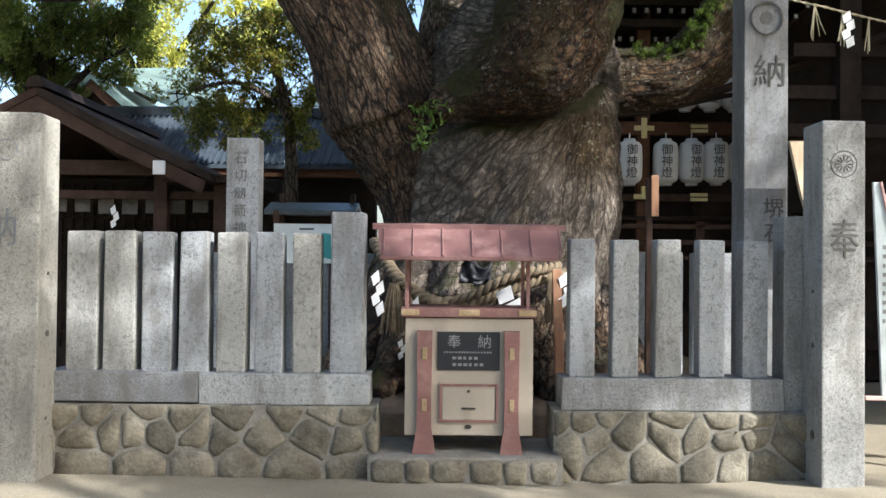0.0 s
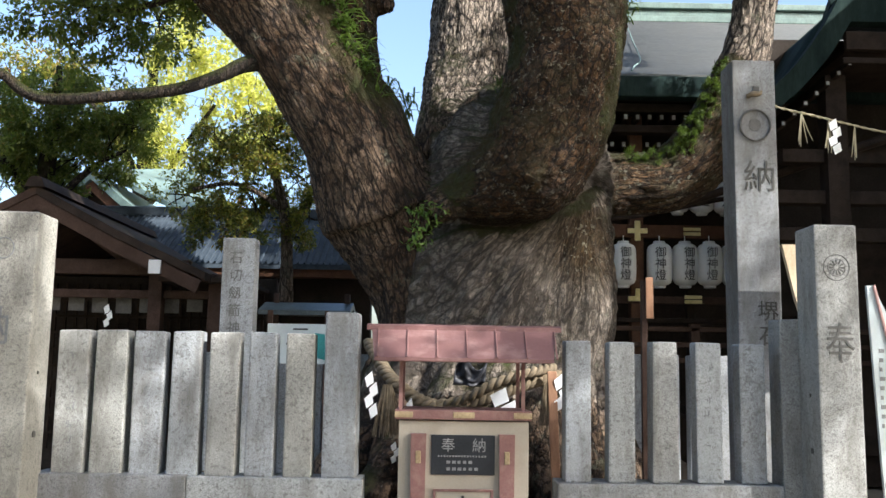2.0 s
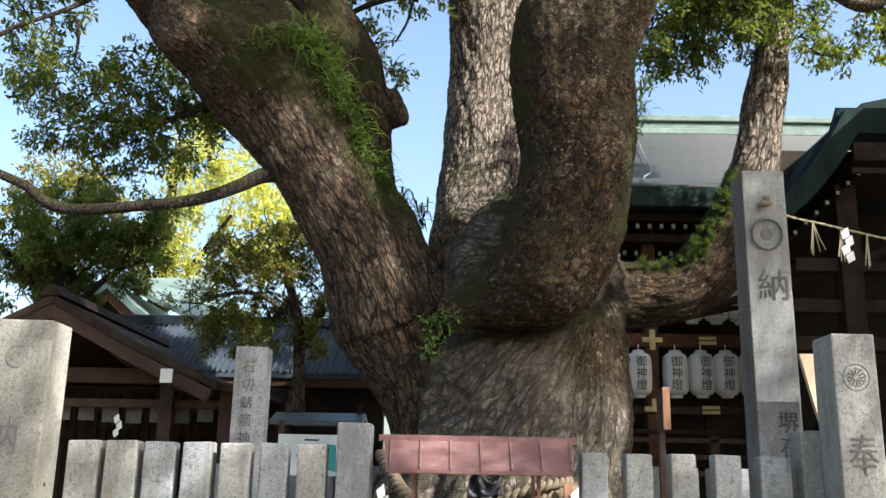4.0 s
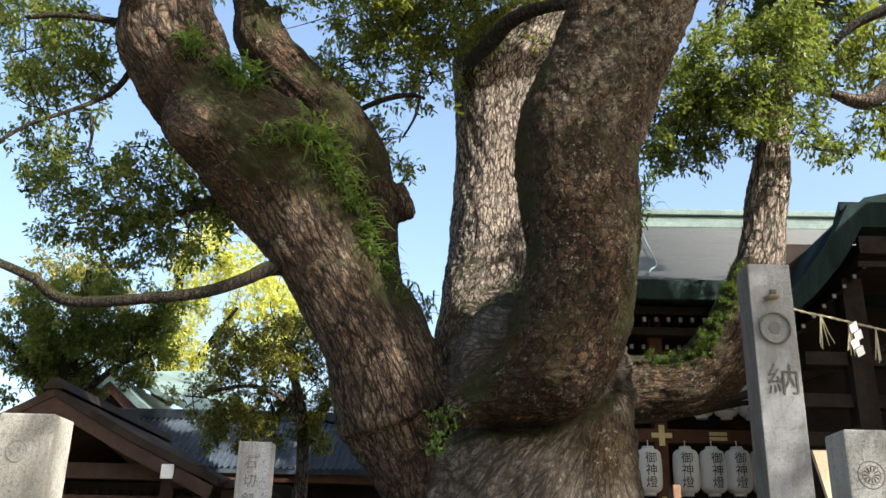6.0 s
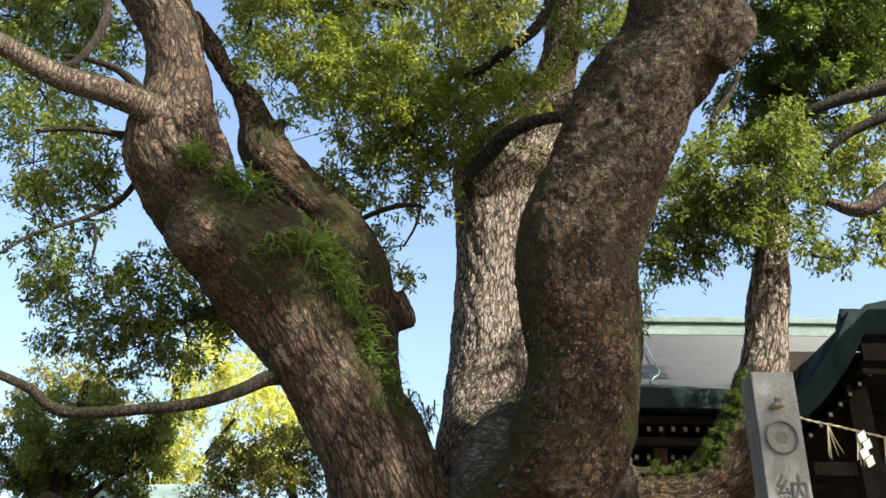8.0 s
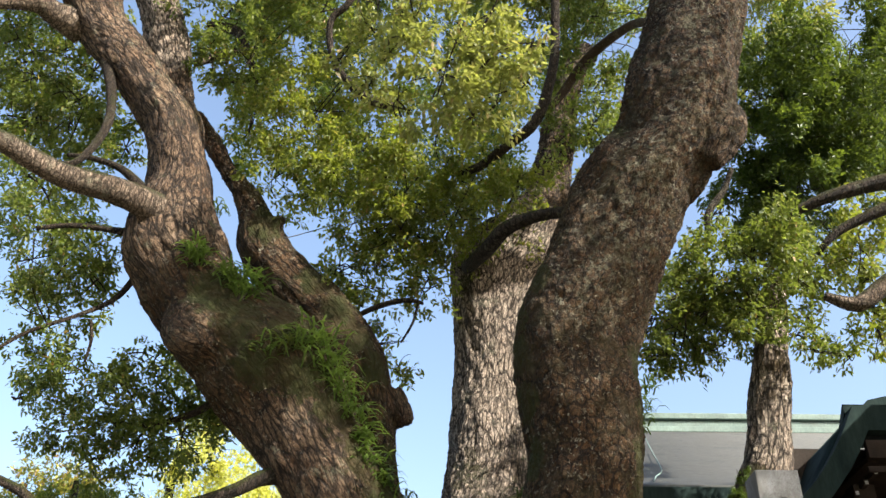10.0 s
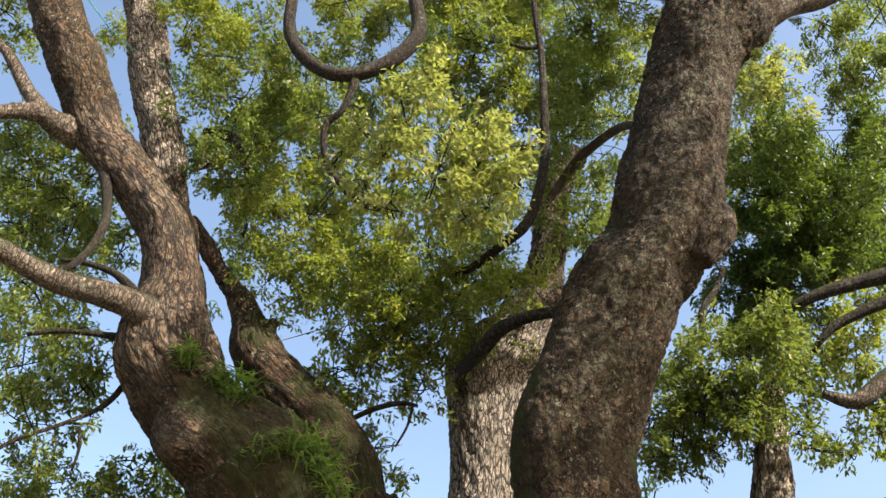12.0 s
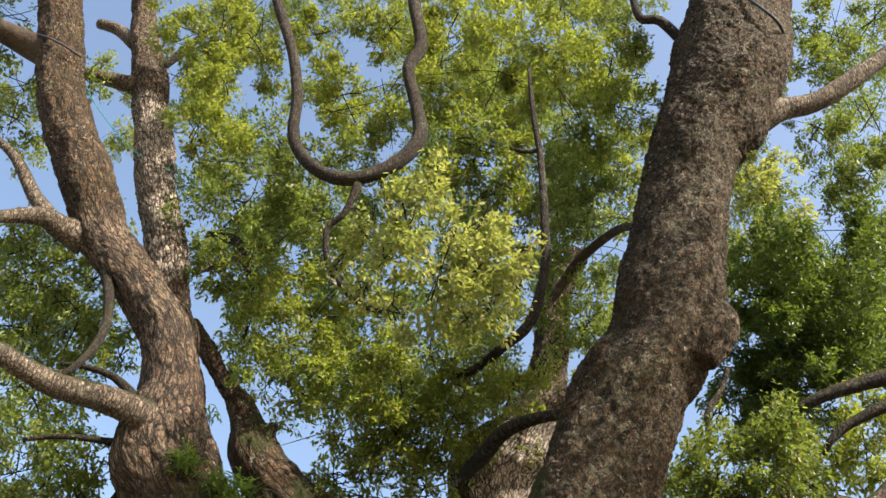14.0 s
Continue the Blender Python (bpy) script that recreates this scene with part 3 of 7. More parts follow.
# ---- offering box on its stone step ----
def stone_step():
    s = thing("stone_step", "low stone step with a concrete top under the offering box", "step", kind="structure")
    bm = bmesh.new()
    box(bm, (-0.50, 6.24, -0.05), (0.84, 7.2, 0.135), 0.012, 0.004)
    part("step_top", bm, mortar, s)
    rng = random.Random(9)
    x = -0.47
    while x < 0.78:
        w = rng.uniform(0.16, 0.30)
        e = min(x + w, 0.81)
        k = rng.uniform(-0.03, 0.03)
        stone(s, [(x, -0.04), (e + k, -0.04), (e, 0.122), (x - 0.01, 0.118)], rng, 6.24)
        x += w + 0.012
    return s


stone_step()


def offering_box():
    t = thing("offering_box", "beige wooden offering box with red-brown posts and a little red roof", "offering box", at=(0.195, 6.40, 0.135))
    def P(name, lo, hi, m, parent=t, label="", bevel=0.005):
        bm = bmesh.new()
        box(bm, lo, hi, bevel)
        return part(name, bm, m, parent, label)
    P("body", (-0.448, 0, 0.125), (0.452, 0.50, 0.945), beige)
    P("rim", (-0.475, -0.03, 0.955), (0.47, 0.53, 1.02), maroon)
    for a, b in ((-0.478, -0.35), (-0.075, 0.075), (0.345, 0.473)):
        P("corner_fitting", (a, -0.036, 0.967), (b, 0.0, 1.008), brass, label="worn brass fitting")
    for x in (-0.31, 0.30):
        bm = bmesh.new()
        w = 0.054
        prism(bm, [(x - w, -0.045, 0.86), (x - w * 0.9, -0.045, 0.35), (x - w * 0.95, -0.045, 0.18), (x - w * 1.5, -0.045, 0.0), (x + w * 1.5, -0.045, 0.0),
                   (x + w * 0.95, -0.045, 0.18), (x + w * 0.9, -0.045, 0.35), (x + w, -0.045, 0.86)], 0.043)
        leg = part("leg", bm, maroon, t)
        for z in (0.30, 0.66):
            P("leg_fitting", (x - 0.018, -0.052, z), (x + 0.018, -0.044, z + 0.085), brass, leg, "oval brass fitting", 0.004)
        P("leg", (x - w, 0.46, 0.0), (x + w, 0.52, 0.15), maroon)
    pl = P("plaque", (-0.222, -0.012, 0.582), (0.218, 0.004, 0.852), black_plate, label="black plaque with engraved lettering", bevel=0.003)
    lettering("lettering", "奉", 0.10, (-0.105, -0.014, 0.785), plate_grey, pl)
    lettering("lettering", "納", 0.10, (0.108, -0.014, 0.785), plate_grey, pl)
    rng = random.Random(4)
    for z, x0, x1, n, h in ((0.708, -0.175, 0.165, 17, 0.012), (0.668, -0.115, 0.075, 5, 0.02), (0.622, -0.115, 0.115, 6, 0.02)):
        for k in range(n):
            a = x0 + (x1 - x0) * k / n
            bm = bmesh.new()
            box(bm, (a, -0.0145, z - h / 2), (a + (x1 - x0) / n * rng.uniform(0.5, 0.75), -0.011, z + h / 2))
            part("text_bar", bm, plate_grey, pl)
    d = P("drawer_door", (-0.185, -0.012, 0.235), (0.188, 0.004, 0.47), beige)
    for lo, hi in (((-0.205, -0.02, 0.47), (0.208, 0.002, 0.486)), ((-0.205, -0.02, 0.219), (0.208, 0.002, 0.235)),
                   ((-0.205, -0.02, 0.235), (-0.188, 0.002, 0.47)), ((0.191, -0.02, 0.235), (0.208, 0.002, 0.47))):
        P("door_frame", lo, hi, maroon, d, bevel=0.002)
    bm = bmesh.new()
    tube(bm, [(-0.045, -0.012, 0.315, 0.006), (-0.03, -0.03, 0.318, 0.007), (0.03, -0.03, 0.318, 0.007), (0.045, -0.012, 0.315, 0.006)], 6, 3)
    part("handle", bm, iron, d, "dark iron pull handle")
    bm = bmesh.new()
    bmesh.ops.create_cone(bm, cap_ends=True, segments=8, radius1=0.012, radius2=0.01, depth=0.012, matrix=pose(0, -0.015, 0.435, 90, 0, 0))
    part("lock", bm, iron, d)
    bm = bmesh.new()
    bmesh.ops.create_cone(bm, cap_ends=True, segments=16, radius1=0.026, radius2=0.024, depth=0.012, matrix=Matrix.Translation((0.0, -0.004, 0.185)) @ Matrix.Diagonal((1, 1, 0.6, 1)) @ pose(0, 0, 0, 90, 0, 0))
    part("keyhole_plate", bm, iron, t)
    # roof on thin posts
    for x in (-0.44, 0.415):
        for y in (0.03, 0.46):
            P("roof_post", (x - 0.013, y - 0.013, 1.0), (x + 0.013, y + 0.013, 1.42), maroon, bevel=0.002)
    for side in (0, 1):
        y0, y1, z0, z1 = (-0.16, 0.20, 1.355, 1.575) if side == 0 else (0.62, 0.26, 1.355, 1.575)
        bm = bmesh.new()
        prism(bm, [(-0.62, y0, z0), (0.61, y0, z0), (0.655, y1, z1), (-0.665, y1, z1)], 0.022, (0, 0, 1))
        roof = part("roof_slope", bm, roof_red, t, "red sheet metal roof slope")
        for k in range(7):
            x = -0.60 + k * 0.205
            bm = bmesh.new()
            xx = x * 1.03
            tube(bm, [(x, y0 - 0.002, z0 + 0.026, 0.007), (xx, y1, z1 + 0.026, 0.007)], 6, 1)
            part("standing_seam", bm, maroon, roof)
    bm = bmesh.new()
    prism(bm, [(-0.70, 0.17, 1.575), (-0.70, 0.29, 1.575), (-0.70, 0.29, 1.608), (-0.70, 0.23, 1.622), (-0.70, 0.17, 1.608)], 1.40, (1, 0, 0))
    part("ridge_cap", bm, roof_red, t)
    P("eave_beam", (-0.60, -0.10, 1.35), (0.60, -0.07, 1.372), maroon, bevel=0.002)
    return t


offering_box()

# ---- the old camphor tree ----
TRUNK = [
    (0.66, 9.30, -1.02, 1.448), (0.61, 9.30, 0.13, 1.242), (0.60, 9.30, 0.94, 1.122), (0.64, 9.30, 1.46, 1.081),
    (0.70, 9.30, 1.98, 1.070), (0.76, 9.30, 2.56, 1.043), (0.78, 9.30, 3.11, 1.015), (0.84, 9.40, 3.40, 0.973),
    (0.76, 9.75, 3.80, 0.808), (0.31, 10.00, 3.94, 0.529), (0.28, 10.20, 4.31, 0.318)]
ROOT_LEFT = [
    (-0.54, 8.90, -0.16, 0.440), (-0.44, 8.95, 0.50, 0.333), (-0.40, 9.00, 1.05, 0.307), (-0.33, 9.10, 1.67, 0.270),
    (-0.32, 9.15, 2.08, 0.330), (-0.42, 9.18, 2.50, 0.450), (-0.54, 9.18, 2.92, 0.590), (-0.66, 9.10, 3.30, 0.600)]
BULGE_RIGHT = [
    (1.07, 8.90, 0.52, 0.521), (1.14, 8.90, 1.30, 0.488), (1.19, 8.90, 1.74, 0.507), (1.21, 8.90, 2.13, 0.565),
    (1.20, 8.90, 2.57, 0.552), (1.21, 8.90, 3.02, 0.517), (1.17, 9.10, 3.55, 0.300)]
LIMB_LEFT = [
    (-0.57, 9.13, 2.99, 0.634), (-0.83, 8.98, 3.63, 0.563), (-1.16, 8.88, 4.17, 0.507), (-1.45, 8.79, 4.66, 0.516),
    (-1.73, 8.71, 5.14, 0.601), (-2.08, 8.60, 5.59, 0.674), (-2.53, 8.53, 5.95, 0.549), (-2.83, 8.48, 6.26, 0.498),
    (-3.03, 8.44, 6.58, 0.513), (-3.18, 8.40, 6.89, 0.543), (-3.24, 8.36, 7.26, 0.456), (-3.24, 8.32, 7.66, 0.360),
    (-3.30, 8.28, 8.09, 0.318), (-3.43, 8.22, 8.52, 0.333), (-3.62, 8.19, 8.76, 0.323), (-4.08, 8.12, 9.40, 0.312),
    (-4.52, 8.06, 9.91, 0.328), (-4.83, 7.97, 10.54, 0.353), (-5.17, 7.87, 11.33, 0.344), (-5.55, 7.82, 12.05, 0.321),
    (-5.96, 7.75, 13.09, 0.338), (-6.34, 7.66, 14.42, 0.352), (-6.63, 7.60, 15.41, 0.346), (-7.28, 7.40, 18.46, 0.329)]
BURL_LEFT = [
    (-2.54, 8.25, 5.44, 0.171), (-2.65, 8.15, 5.67, 0.353), (-2.82, 8.30, 5.97, 0.292)]
LIMB_MID = [
    (0.07, 9.50, 3.47, 0.368), (0.12, 9.90, 4.05, 0.404), (0.29, 10.32, 4.80, 0.515), (0.36, 10.53, 5.56, 0.506),
    (0.40, 10.63, 6.38, 0.483), (0.43, 10.70, 7.24, 0.513), (0.48, 10.70, 7.88, 0.664), (0.61, 10.70, 8.16, 0.674),
    (0.97, 10.70, 8.68, 0.491), (1.25, 10.70, 9.35, 0.331), (1.41, 10.70, 10.07, 0.272), (1.54, 10.70, 10.76, 0.251),
    (1.69, 10.70, 11.52, 0.216), (1.86, 10.70, 11.95, 0.194), (2.05, 10.70, 12.22, 0.204)]
STUB_MID = [
    (0.32, 10.70, 7.51, 0.454), (0.06, 10.70, 7.86, 0.246), (-0.10, 10.70, 8.04, 0.109)]
LIMB_RIGHT = [
    (-0.05, 8.35, 2.93, 0.151), (0.19, 8.25, 3.03, 0.241), (0.50, 8.18, 3.15, 0.375), (0.79, 8.15, 3.33, 0.520),
    (0.98, 8.12, 3.63, 0.547), (1.08, 8.08, 3.99, 0.536), (1.14, 8.07, 4.38, 0.527), (1.11, 8.02, 4.94, 0.572),
    (1.11, 7.97, 5.42, 0.583), (1.22, 7.91, 5.82, 0.588), (1.39, 7.84, 6.17, 0.584), (1.60, 7.75, 6.68, 0.581),
    (1.85, 7.62, 7.22, 0.556), (2.11, 7.58, 7.54, 0.537), (2.35, 7.49, 8.15, 0.590), (2.47, 7.42, 8.68, 0.572),
    (2.65, 7.35, 9.29, 0.538), (2.82, 7.28, 9.79, 0.527), (3.02, 7.17, 10.48, 0.565), (3.34, 7.12, 11.03, 0.647),
    (3.77, 7.03, 12.06, 0.755), (4.15, 6.94, 13.24, 0.716), (5.24, 6.80, 16.37, 0.723)]
LIMB_RIGHT_KNOB = [
    (2.44, 7.50, 7.83, 0.355), (2.68, 7.40, 7.84, 0.309), (2.67, 7.30, 7.56, 0.226), (2.49, 7.30, 7.23, 0.140)]
LIMB_LOW_RIGHT = [
    (1.55, 9.40, 3.36, 0.359), (1.94, 9.40, 3.38, 0.319), (2.39, 9.40, 3.43, 0.321), (2.80, 9.40, 3.79, 0.331),
    (3.09, 9.40, 4.31, 0.282), (3.28, 9.40, 4.86, 0.235), (3.35, 9.40, 5.16, 0.234), (3.44, 9.40, 5.63, 0.233),
    (3.54, 9.40, 6.13, 0.213), (3.65, 9.40, 6.63, 0.181), (3.76, 9.40, 7.15, 0.110)]
LIMB_BACK = [
    (-0.94, 9.90, 4.35, 0.296), (-1.05, 9.89, 4.94, 0.359), (-1.12, 9.79, 5.57, 0.383), (-1.29, 9.71, 6.10, 0.419),
    (-1.56, 9.62, 6.59, 0.373), (-1.94, 9.54, 6.93, 0.347), (-2.33, 9.45, 7.32, 0.332), (-2.51, 9.38, 7.67, 0.301),
    (-2.59, 9.33, 7.96, 0.191), (-2.73, 9.30, 8.26, 0.145), (-3.01, 9.22, 8.62, 0.123), (-3.25, 9.14, 9.01, 0.124),
    (-3.54, 9.10, 9.43, 0.120)]
BURL_BACK = [
    (-0.84, 9.80, 5.68, 0.244), (-0.67, 9.75, 5.50, 0.160), (-0.62, 9.75, 5.36, 0.092)]
STUB_BACK = [
    (-2.44, 9.30, 7.61, 0.231), (-2.31, 9.30, 7.84, 0.110), (-2.23, 9.30, 7.94, 0.062)]
LIMB_SECOND = [
    (-3.63, 8.76, 9.21, 0.210), (-3.86, 8.79, 9.95, 0.265), (-4.08, 8.80, 10.66, 0.297), (-4.43, 8.83, 11.70, 0.288),
    (-4.76, 8.86, 12.77, 0.310), (-5.07, 8.90, 13.94, 0.298), (-5.35, 8.90, 15.00, 0.306), (-5.77, 8.90, 16.47, 0.242),
    (-6.09, 8.90, 17.75, 0.202), (-6.82, 8.90, 20.67, 0.224)]
ROOT_FRONT = [
    (0.45, 8.25, -0.03, 0.306), (0.50, 8.35, 0.98, 0.258), (0.61, 8.50, 1.71, 0.237)]

MOSS = [
    (0.55, 7.75, 5.65, 0.19), (0.57, 7.75, 5.28, 0.19), (0.59, 7.80, 4.83, 0.19), (0.63, 7.85, 4.30, 0.19), (1.59, 7.85, 4.75, 0.19),
    (1.58, 7.85, 4.31, 0.19), (1.53, 7.90, 4.01, 0.19), (1.48, 7.95, 3.71, 0.19), (0.51, 7.95, 3.79, 0.19), (0.38, 8.00, 3.49, 0.19),
    (0.13, 8.00, 3.12, 0.19), (0.77, 7.60, 6.00, 0.19), (1.59, 7.80, 5.20, 0.19), (-1.71, 8.10, 5.68, 0.25), (-1.34, 8.10, 5.37, 0.25),
    (-1.14, 8.30, 4.97, 0.25), (-0.93, 8.50, 4.51, 0.25), (-0.76, 8.60, 4.20, 0.25), (-2.21, 8.00, 5.75, 0.25), (-1.94, 8.00, 5.31, 0.25),
    (-0.65, 8.80, 4.00, 0.25), (-2.54, 8.00, 6.08, 0.25), (-0.43, 9.00, 3.92, 0.25), (-1.54, 8.00, 5.19, 0.25), (-1.46, 9.30, 6.69, 0.20),
    (-1.17, 9.30, 6.32, 0.20), (-1.75, 9.30, 7.00, 0.20), (-0.96, 9.40, 5.93, 0.20), (-0.73, 9.50, 4.88, 0.20), (-2.35, 9.10, 7.83, 0.20),
    (-2.40, 9.10, 7.66, 0.20), (2.19, 9.10, 3.78, 0.24), (2.43, 9.05, 3.95, 0.22), (2.00, 9.20, 3.74, 0.18), (2.78, 9.20, 4.30, 0.2),
    (3.0, 9.2, 4.6, 0.18), (-0.09, 10.10, 7.54, 0.22)]


FOLD = ((-0.06, 2.84), (0.28, 2.86), (0.62, 2.81), (0.98, 2.92), (1.28, 3.04), (1.50, 3.26))   # x and z of the crease under the right limb
FAN = (1.43, 3.36)             # x and z of the point from which the wrinkles of the trunk spread


def limb_coords(co):
    """Coordinates that run along the nearest limb: two across it and its length; and which limb that is."""
    cen, rad, tan, side, arc, own = [], [], [], [], [], []
    for k, rows in enumerate((TRUNK, BULGE_RIGHT, ROOT_FRONT, ROOT_LEFT, LIMB_LEFT, LIMB_MID, LIMB_RIGHT, LIMB_LOW_RIGHT, LIMB_BACK, LIMB_SECOND)):
        q = spline(rows, 4)
        tg = np.gradient(q[:, :3], axis=0)
        tg /= np.linalg.norm(tg, axis=1)[:, None]
        sd = np.cross(tg, (0, 1, 0))
        sd /= np.linalg.norm(sd, axis=1)[:, None] + 1e-9
        cen.append(q[:, :3])
        rad.append(q[:, 3])
        tan.append(tg)
        side.append(sd)
        arc.append(np.concatenate([[0], np.cumsum(np.linalg.norm(np.diff(q[:, :3], axis=0), axis=1))]) + 7.3 * max(k - 2, 0))
        own.append(np.full(len(q), 0 if k < 3 else k))
    cen, rad, tan, side, arc, own = (np.concatenate(v) for v in (cen, rad, tan, side, arc, own))
    best = np.empty(len(co), int)
    for i in range(0, len(co), 20000):
        p = co[i:i + 20000]
        d2 = (p ** 2).sum(1)[:, None] - 2 * p @ cen.T + (cen ** 2).sum(1)[None]
        best[i:i + 20000] = np.argmin(d2 / rad[None] ** 2, axis=1)
    rel, tg, sd = co - cen[best], tan[best], side[best]
    a, b, l = (rel * sd).sum(1), (rel * np.cross(sd, tg)).sum(1), (rel * tg).sum(1)
    return np.stack([a, b, arc[best] + l], 1), own[best]


def grow_trunk():
    t = thing("camphor_tree", "huge old camphor tree with mossy forked trunk and wide evergreen crown", "tree", at=(0, 0, 0))
    bm = bmesh.new()
    for rows, sides in ((TRUNK, 40), (ROOT_LEFT, 20), (BULGE_RIGHT, 24), (LIMB_LEFT, 28), (BURL_LEFT, 16), (LIMB_MID, 24), (STUB_MID, 12), (LIMB_RIGHT, 30),
                        (LIMB_RIGHT_KNOB, 16), (LIMB_LOW_RIGHT, 20), (LIMB_BACK, 20), (BURL_BACK, 12), (STUB_BACK, 10), (LIMB_SECOND, 18), (ROOT_FRONT, 14)):
        b = bmesh.new()
        tube(b, rows, sides, 4, 0.10)
        bm_add(bm, b)
    for k in range(9):                       # root flare
        a = math.pi * (1.05 + 0.9 * k / 8)
        c, s = math.cos(a), math.sin(a)
        b = bmesh.new()
        tube(b, [(0.5 + 1.0 * c, 9.3 + 1.0 * s, 1.5, 0.22), (0.5 + 1.25 * c, 9.3 + 1.25 * s, 0.8, 0.24), (0.5 + 1.6 * c, 9.3 + 1.55 * s, 0.32, 0.2), (0.5 + 2.0 * c, 9.3 + 1.9 * s, 0.15, 0.12)], 10, 4)
        bm_add(bm, b)
    me = bpy.data.meshes.new("rough_trunk")
    bm.to_mesh(me)
    bm.free()
    ob = new("rough_trunk", me)
    re = ob.modifiers.new("remesh", 'REMESH')
    re.mode, re.voxel_size = 'VOXEL', 0.026
    sm = ob.modifiers.new("smooth", 'SMOOTH')
    sm.iterations, sm.factor = 4, 0.6
    bpy.context.view_layer.update()
    fine = bpy.data.meshes.new_from_object(ob.evaluated_get(bpy.context.evaluated_depsgraph_get()))
    bpy.data.objects.remove(ob)
    # lumps, folds and furrows
    nrm = np.empty(len(fine.vertices) * 3)
    fine.vertices.foreach_get("normal", nrm)
    co = np.empty(len(fine.vertices) * 3)
    fine.vertices.foreach_get("co", co)
    co, nrm = co.reshape(-1, 3), nrm.reshape(-1, 3)
    grain, owner = limb_coords(co)
    # the trunk's face below the fork is pulled into a fan of wrinkles
    fx, fz = co[:, 0] - FAN[0], co[:, 2] - FAN[1]
    fr, fa = np.hypot(fx, fz), np.arctan2(-fz, -fx)
    fan = (owner == 0) & (co[:, 1] < 9.35)
    grain[fan] = np.stack([fa * 1.3, co[:, 1] * 0.3 + 40, fr * 1.1], 1)[fan]
    grain[np.isin(owner, (5, 9))] *= 1.5         # finer plates on the limbs painted pale for sun
    grain[owner == 6] *= (1, 1, 2.6)             # the right limb flakes in short scales
    d = np.empty(len(co))
    for i, p in enumerate(co):
        x, y, z = p
        lump = noise.noise(Vector((x * 1.1, y * 1.1, z * 0.8))) * 0.05 + noise.noise(Vector((x * 3.2, y * 3.2, z * 2.2))) * 0.03
        if fan[i]:
            furrow = noise.noise(Vector((x * 14, y * 14, z * 9))) * 0.012 + noise.noise(Vector((fa[i] * 9, fr[i] * 1.3, 5))) * 0.045 + noise.noise(Vector((fa[i] * 22, fr[i] * 2.0, 9))) * 0.026 + noise.noise(Vector((fa[i] * 55, fr[i] * 3.0, 2))) * 0.012
        else:
            g = Vector(grain[i])
            furrow = noise.noise(Vector((g.x * 9, g.y * 9, g.z * 2.4))) * 0.022 + noise.noise(Vector((g.x * 21, g.y * 21, g.z * 8))) * 0.017 + noise.noise(Vector((x * 34, y * 34, z * 30))) * (0.020 if z > 9 else 0.010)
        d[i] = lump + furrow
    line = spline(FOLD, 8)
    gap = np.min(np.linalg.norm(co[:, None, ::2] - line[None], axis=2), axis=1)
    crease = np.where(co[:, 1] < 8.9, np.exp(-(gap / 0.10) ** 2), 0)
    co[:, 1] += np.where(fan, 0.22, -0.04) * crease
    co += nrm * d[:, None]
    moss = np.zeros(len(co))
    for x, y, z, r in MOSS:
        moss = np.maximum(moss, 1 - np.linalg.norm(co - (x, y, z), axis=1) / (r * 1.6))
    fine.vertices.foreach_set("co", co.ravel())
    fine.name = "trunk"
    fine.materials.clear()
    fine.materials.append(bark)
    fine.polygons.foreach_set("use_smooth", np.ones(len(fine.polygons), bool))
    # Limbs and bulge that catch the sun get it painted in as paleness.
    pale = np.zeros(len(co))
    for rows in (LIMB_MID[1:8], LIMB_SECOND[1:6], LIMB_LOW_RIGHT[5:11], BULGE_RIGHT[1:4]):
        for x, y, z, r in spline(rows, 4):
            pale = np.maximum(pale, np.clip(3.2 - 2.2 * np.linalg.norm(co - (x, y, z), axis=1) / r, 0, 1))
    fine.attributes.new("pale", 'FLOAT', 'POINT').data.foreach_set("value", (pale * 0.8).astype(np.float32))
    # One mask for algae and for shade painted on right and back limbs.
    algae_shade = np.zeros(len(co))
    for rows in (LIMB_RIGHT[2:], LIMB_LOW_RIGHT[:5], LIMB_BACK, LIMB_LEFT[5:8], LIMB_LEFT[17:]):
        for x, y, z, r in spline(rows, 4):
            algae_shade = np.maximum(algae_shade, np.clip(3.0 - 2.0 * np.linalg.norm(co - (x, y, z), axis=1) / r, 0, 1))
    algae_shade = np.maximum(algae_shade, np.clip(1.5 - np.linalg.norm((co - (1.42, 8.3, 2.62)) * (1.0, 0.6, 0.9), axis=1) / 0.4, 0, 1))
    fine.attributes.new("algae_shade", 'FLOAT', 'POINT').data.foreach_set("value", algae_shade.astype(np.float32))
    fine.attributes.new("moss", 'FLOAT', 'POINT').data.foreach_set("value", np.clip(moss, 0, 1).astype(np.float32))
    lichen = np.zeros(len(co))
    for x, y, z, r in spline(LIMB_RIGHT[9:], 4):
        lichen = np.maximum(lichen, np.clip(1.05 - np.linalg.norm(co - (x + 0.1, y - 0.45, z), axis=1) / (r * 1.0), 0, 1))
    fine.attributes.new("lichen", 'FLOAT', 'POINT').data.foreach_set("value", lichen.astype(np.float32))
    fine.attributes.new("worn", 'FLOAT', 'POINT').data.foreach_set("value", np.where(fan & (co[:, 2] > 1.2), 0.75, 0).astype(np.float32))
    fine.attributes.new("grain", 'FLOAT_VECTOR', 'POINT').data.foreach_set("vector", grain.astype(np.float32).ravel())
    o = new("trunk", fine)
    o.parent = t
    return t


tree = grow_trunk()


def branch(rows, material=twig_bark, label="", parent=None):
    bm = bmesh.new()
    tube(bm, rows, 9, 4, 0.12)
    return part("branch", bm, material, parent or tree, label, True)


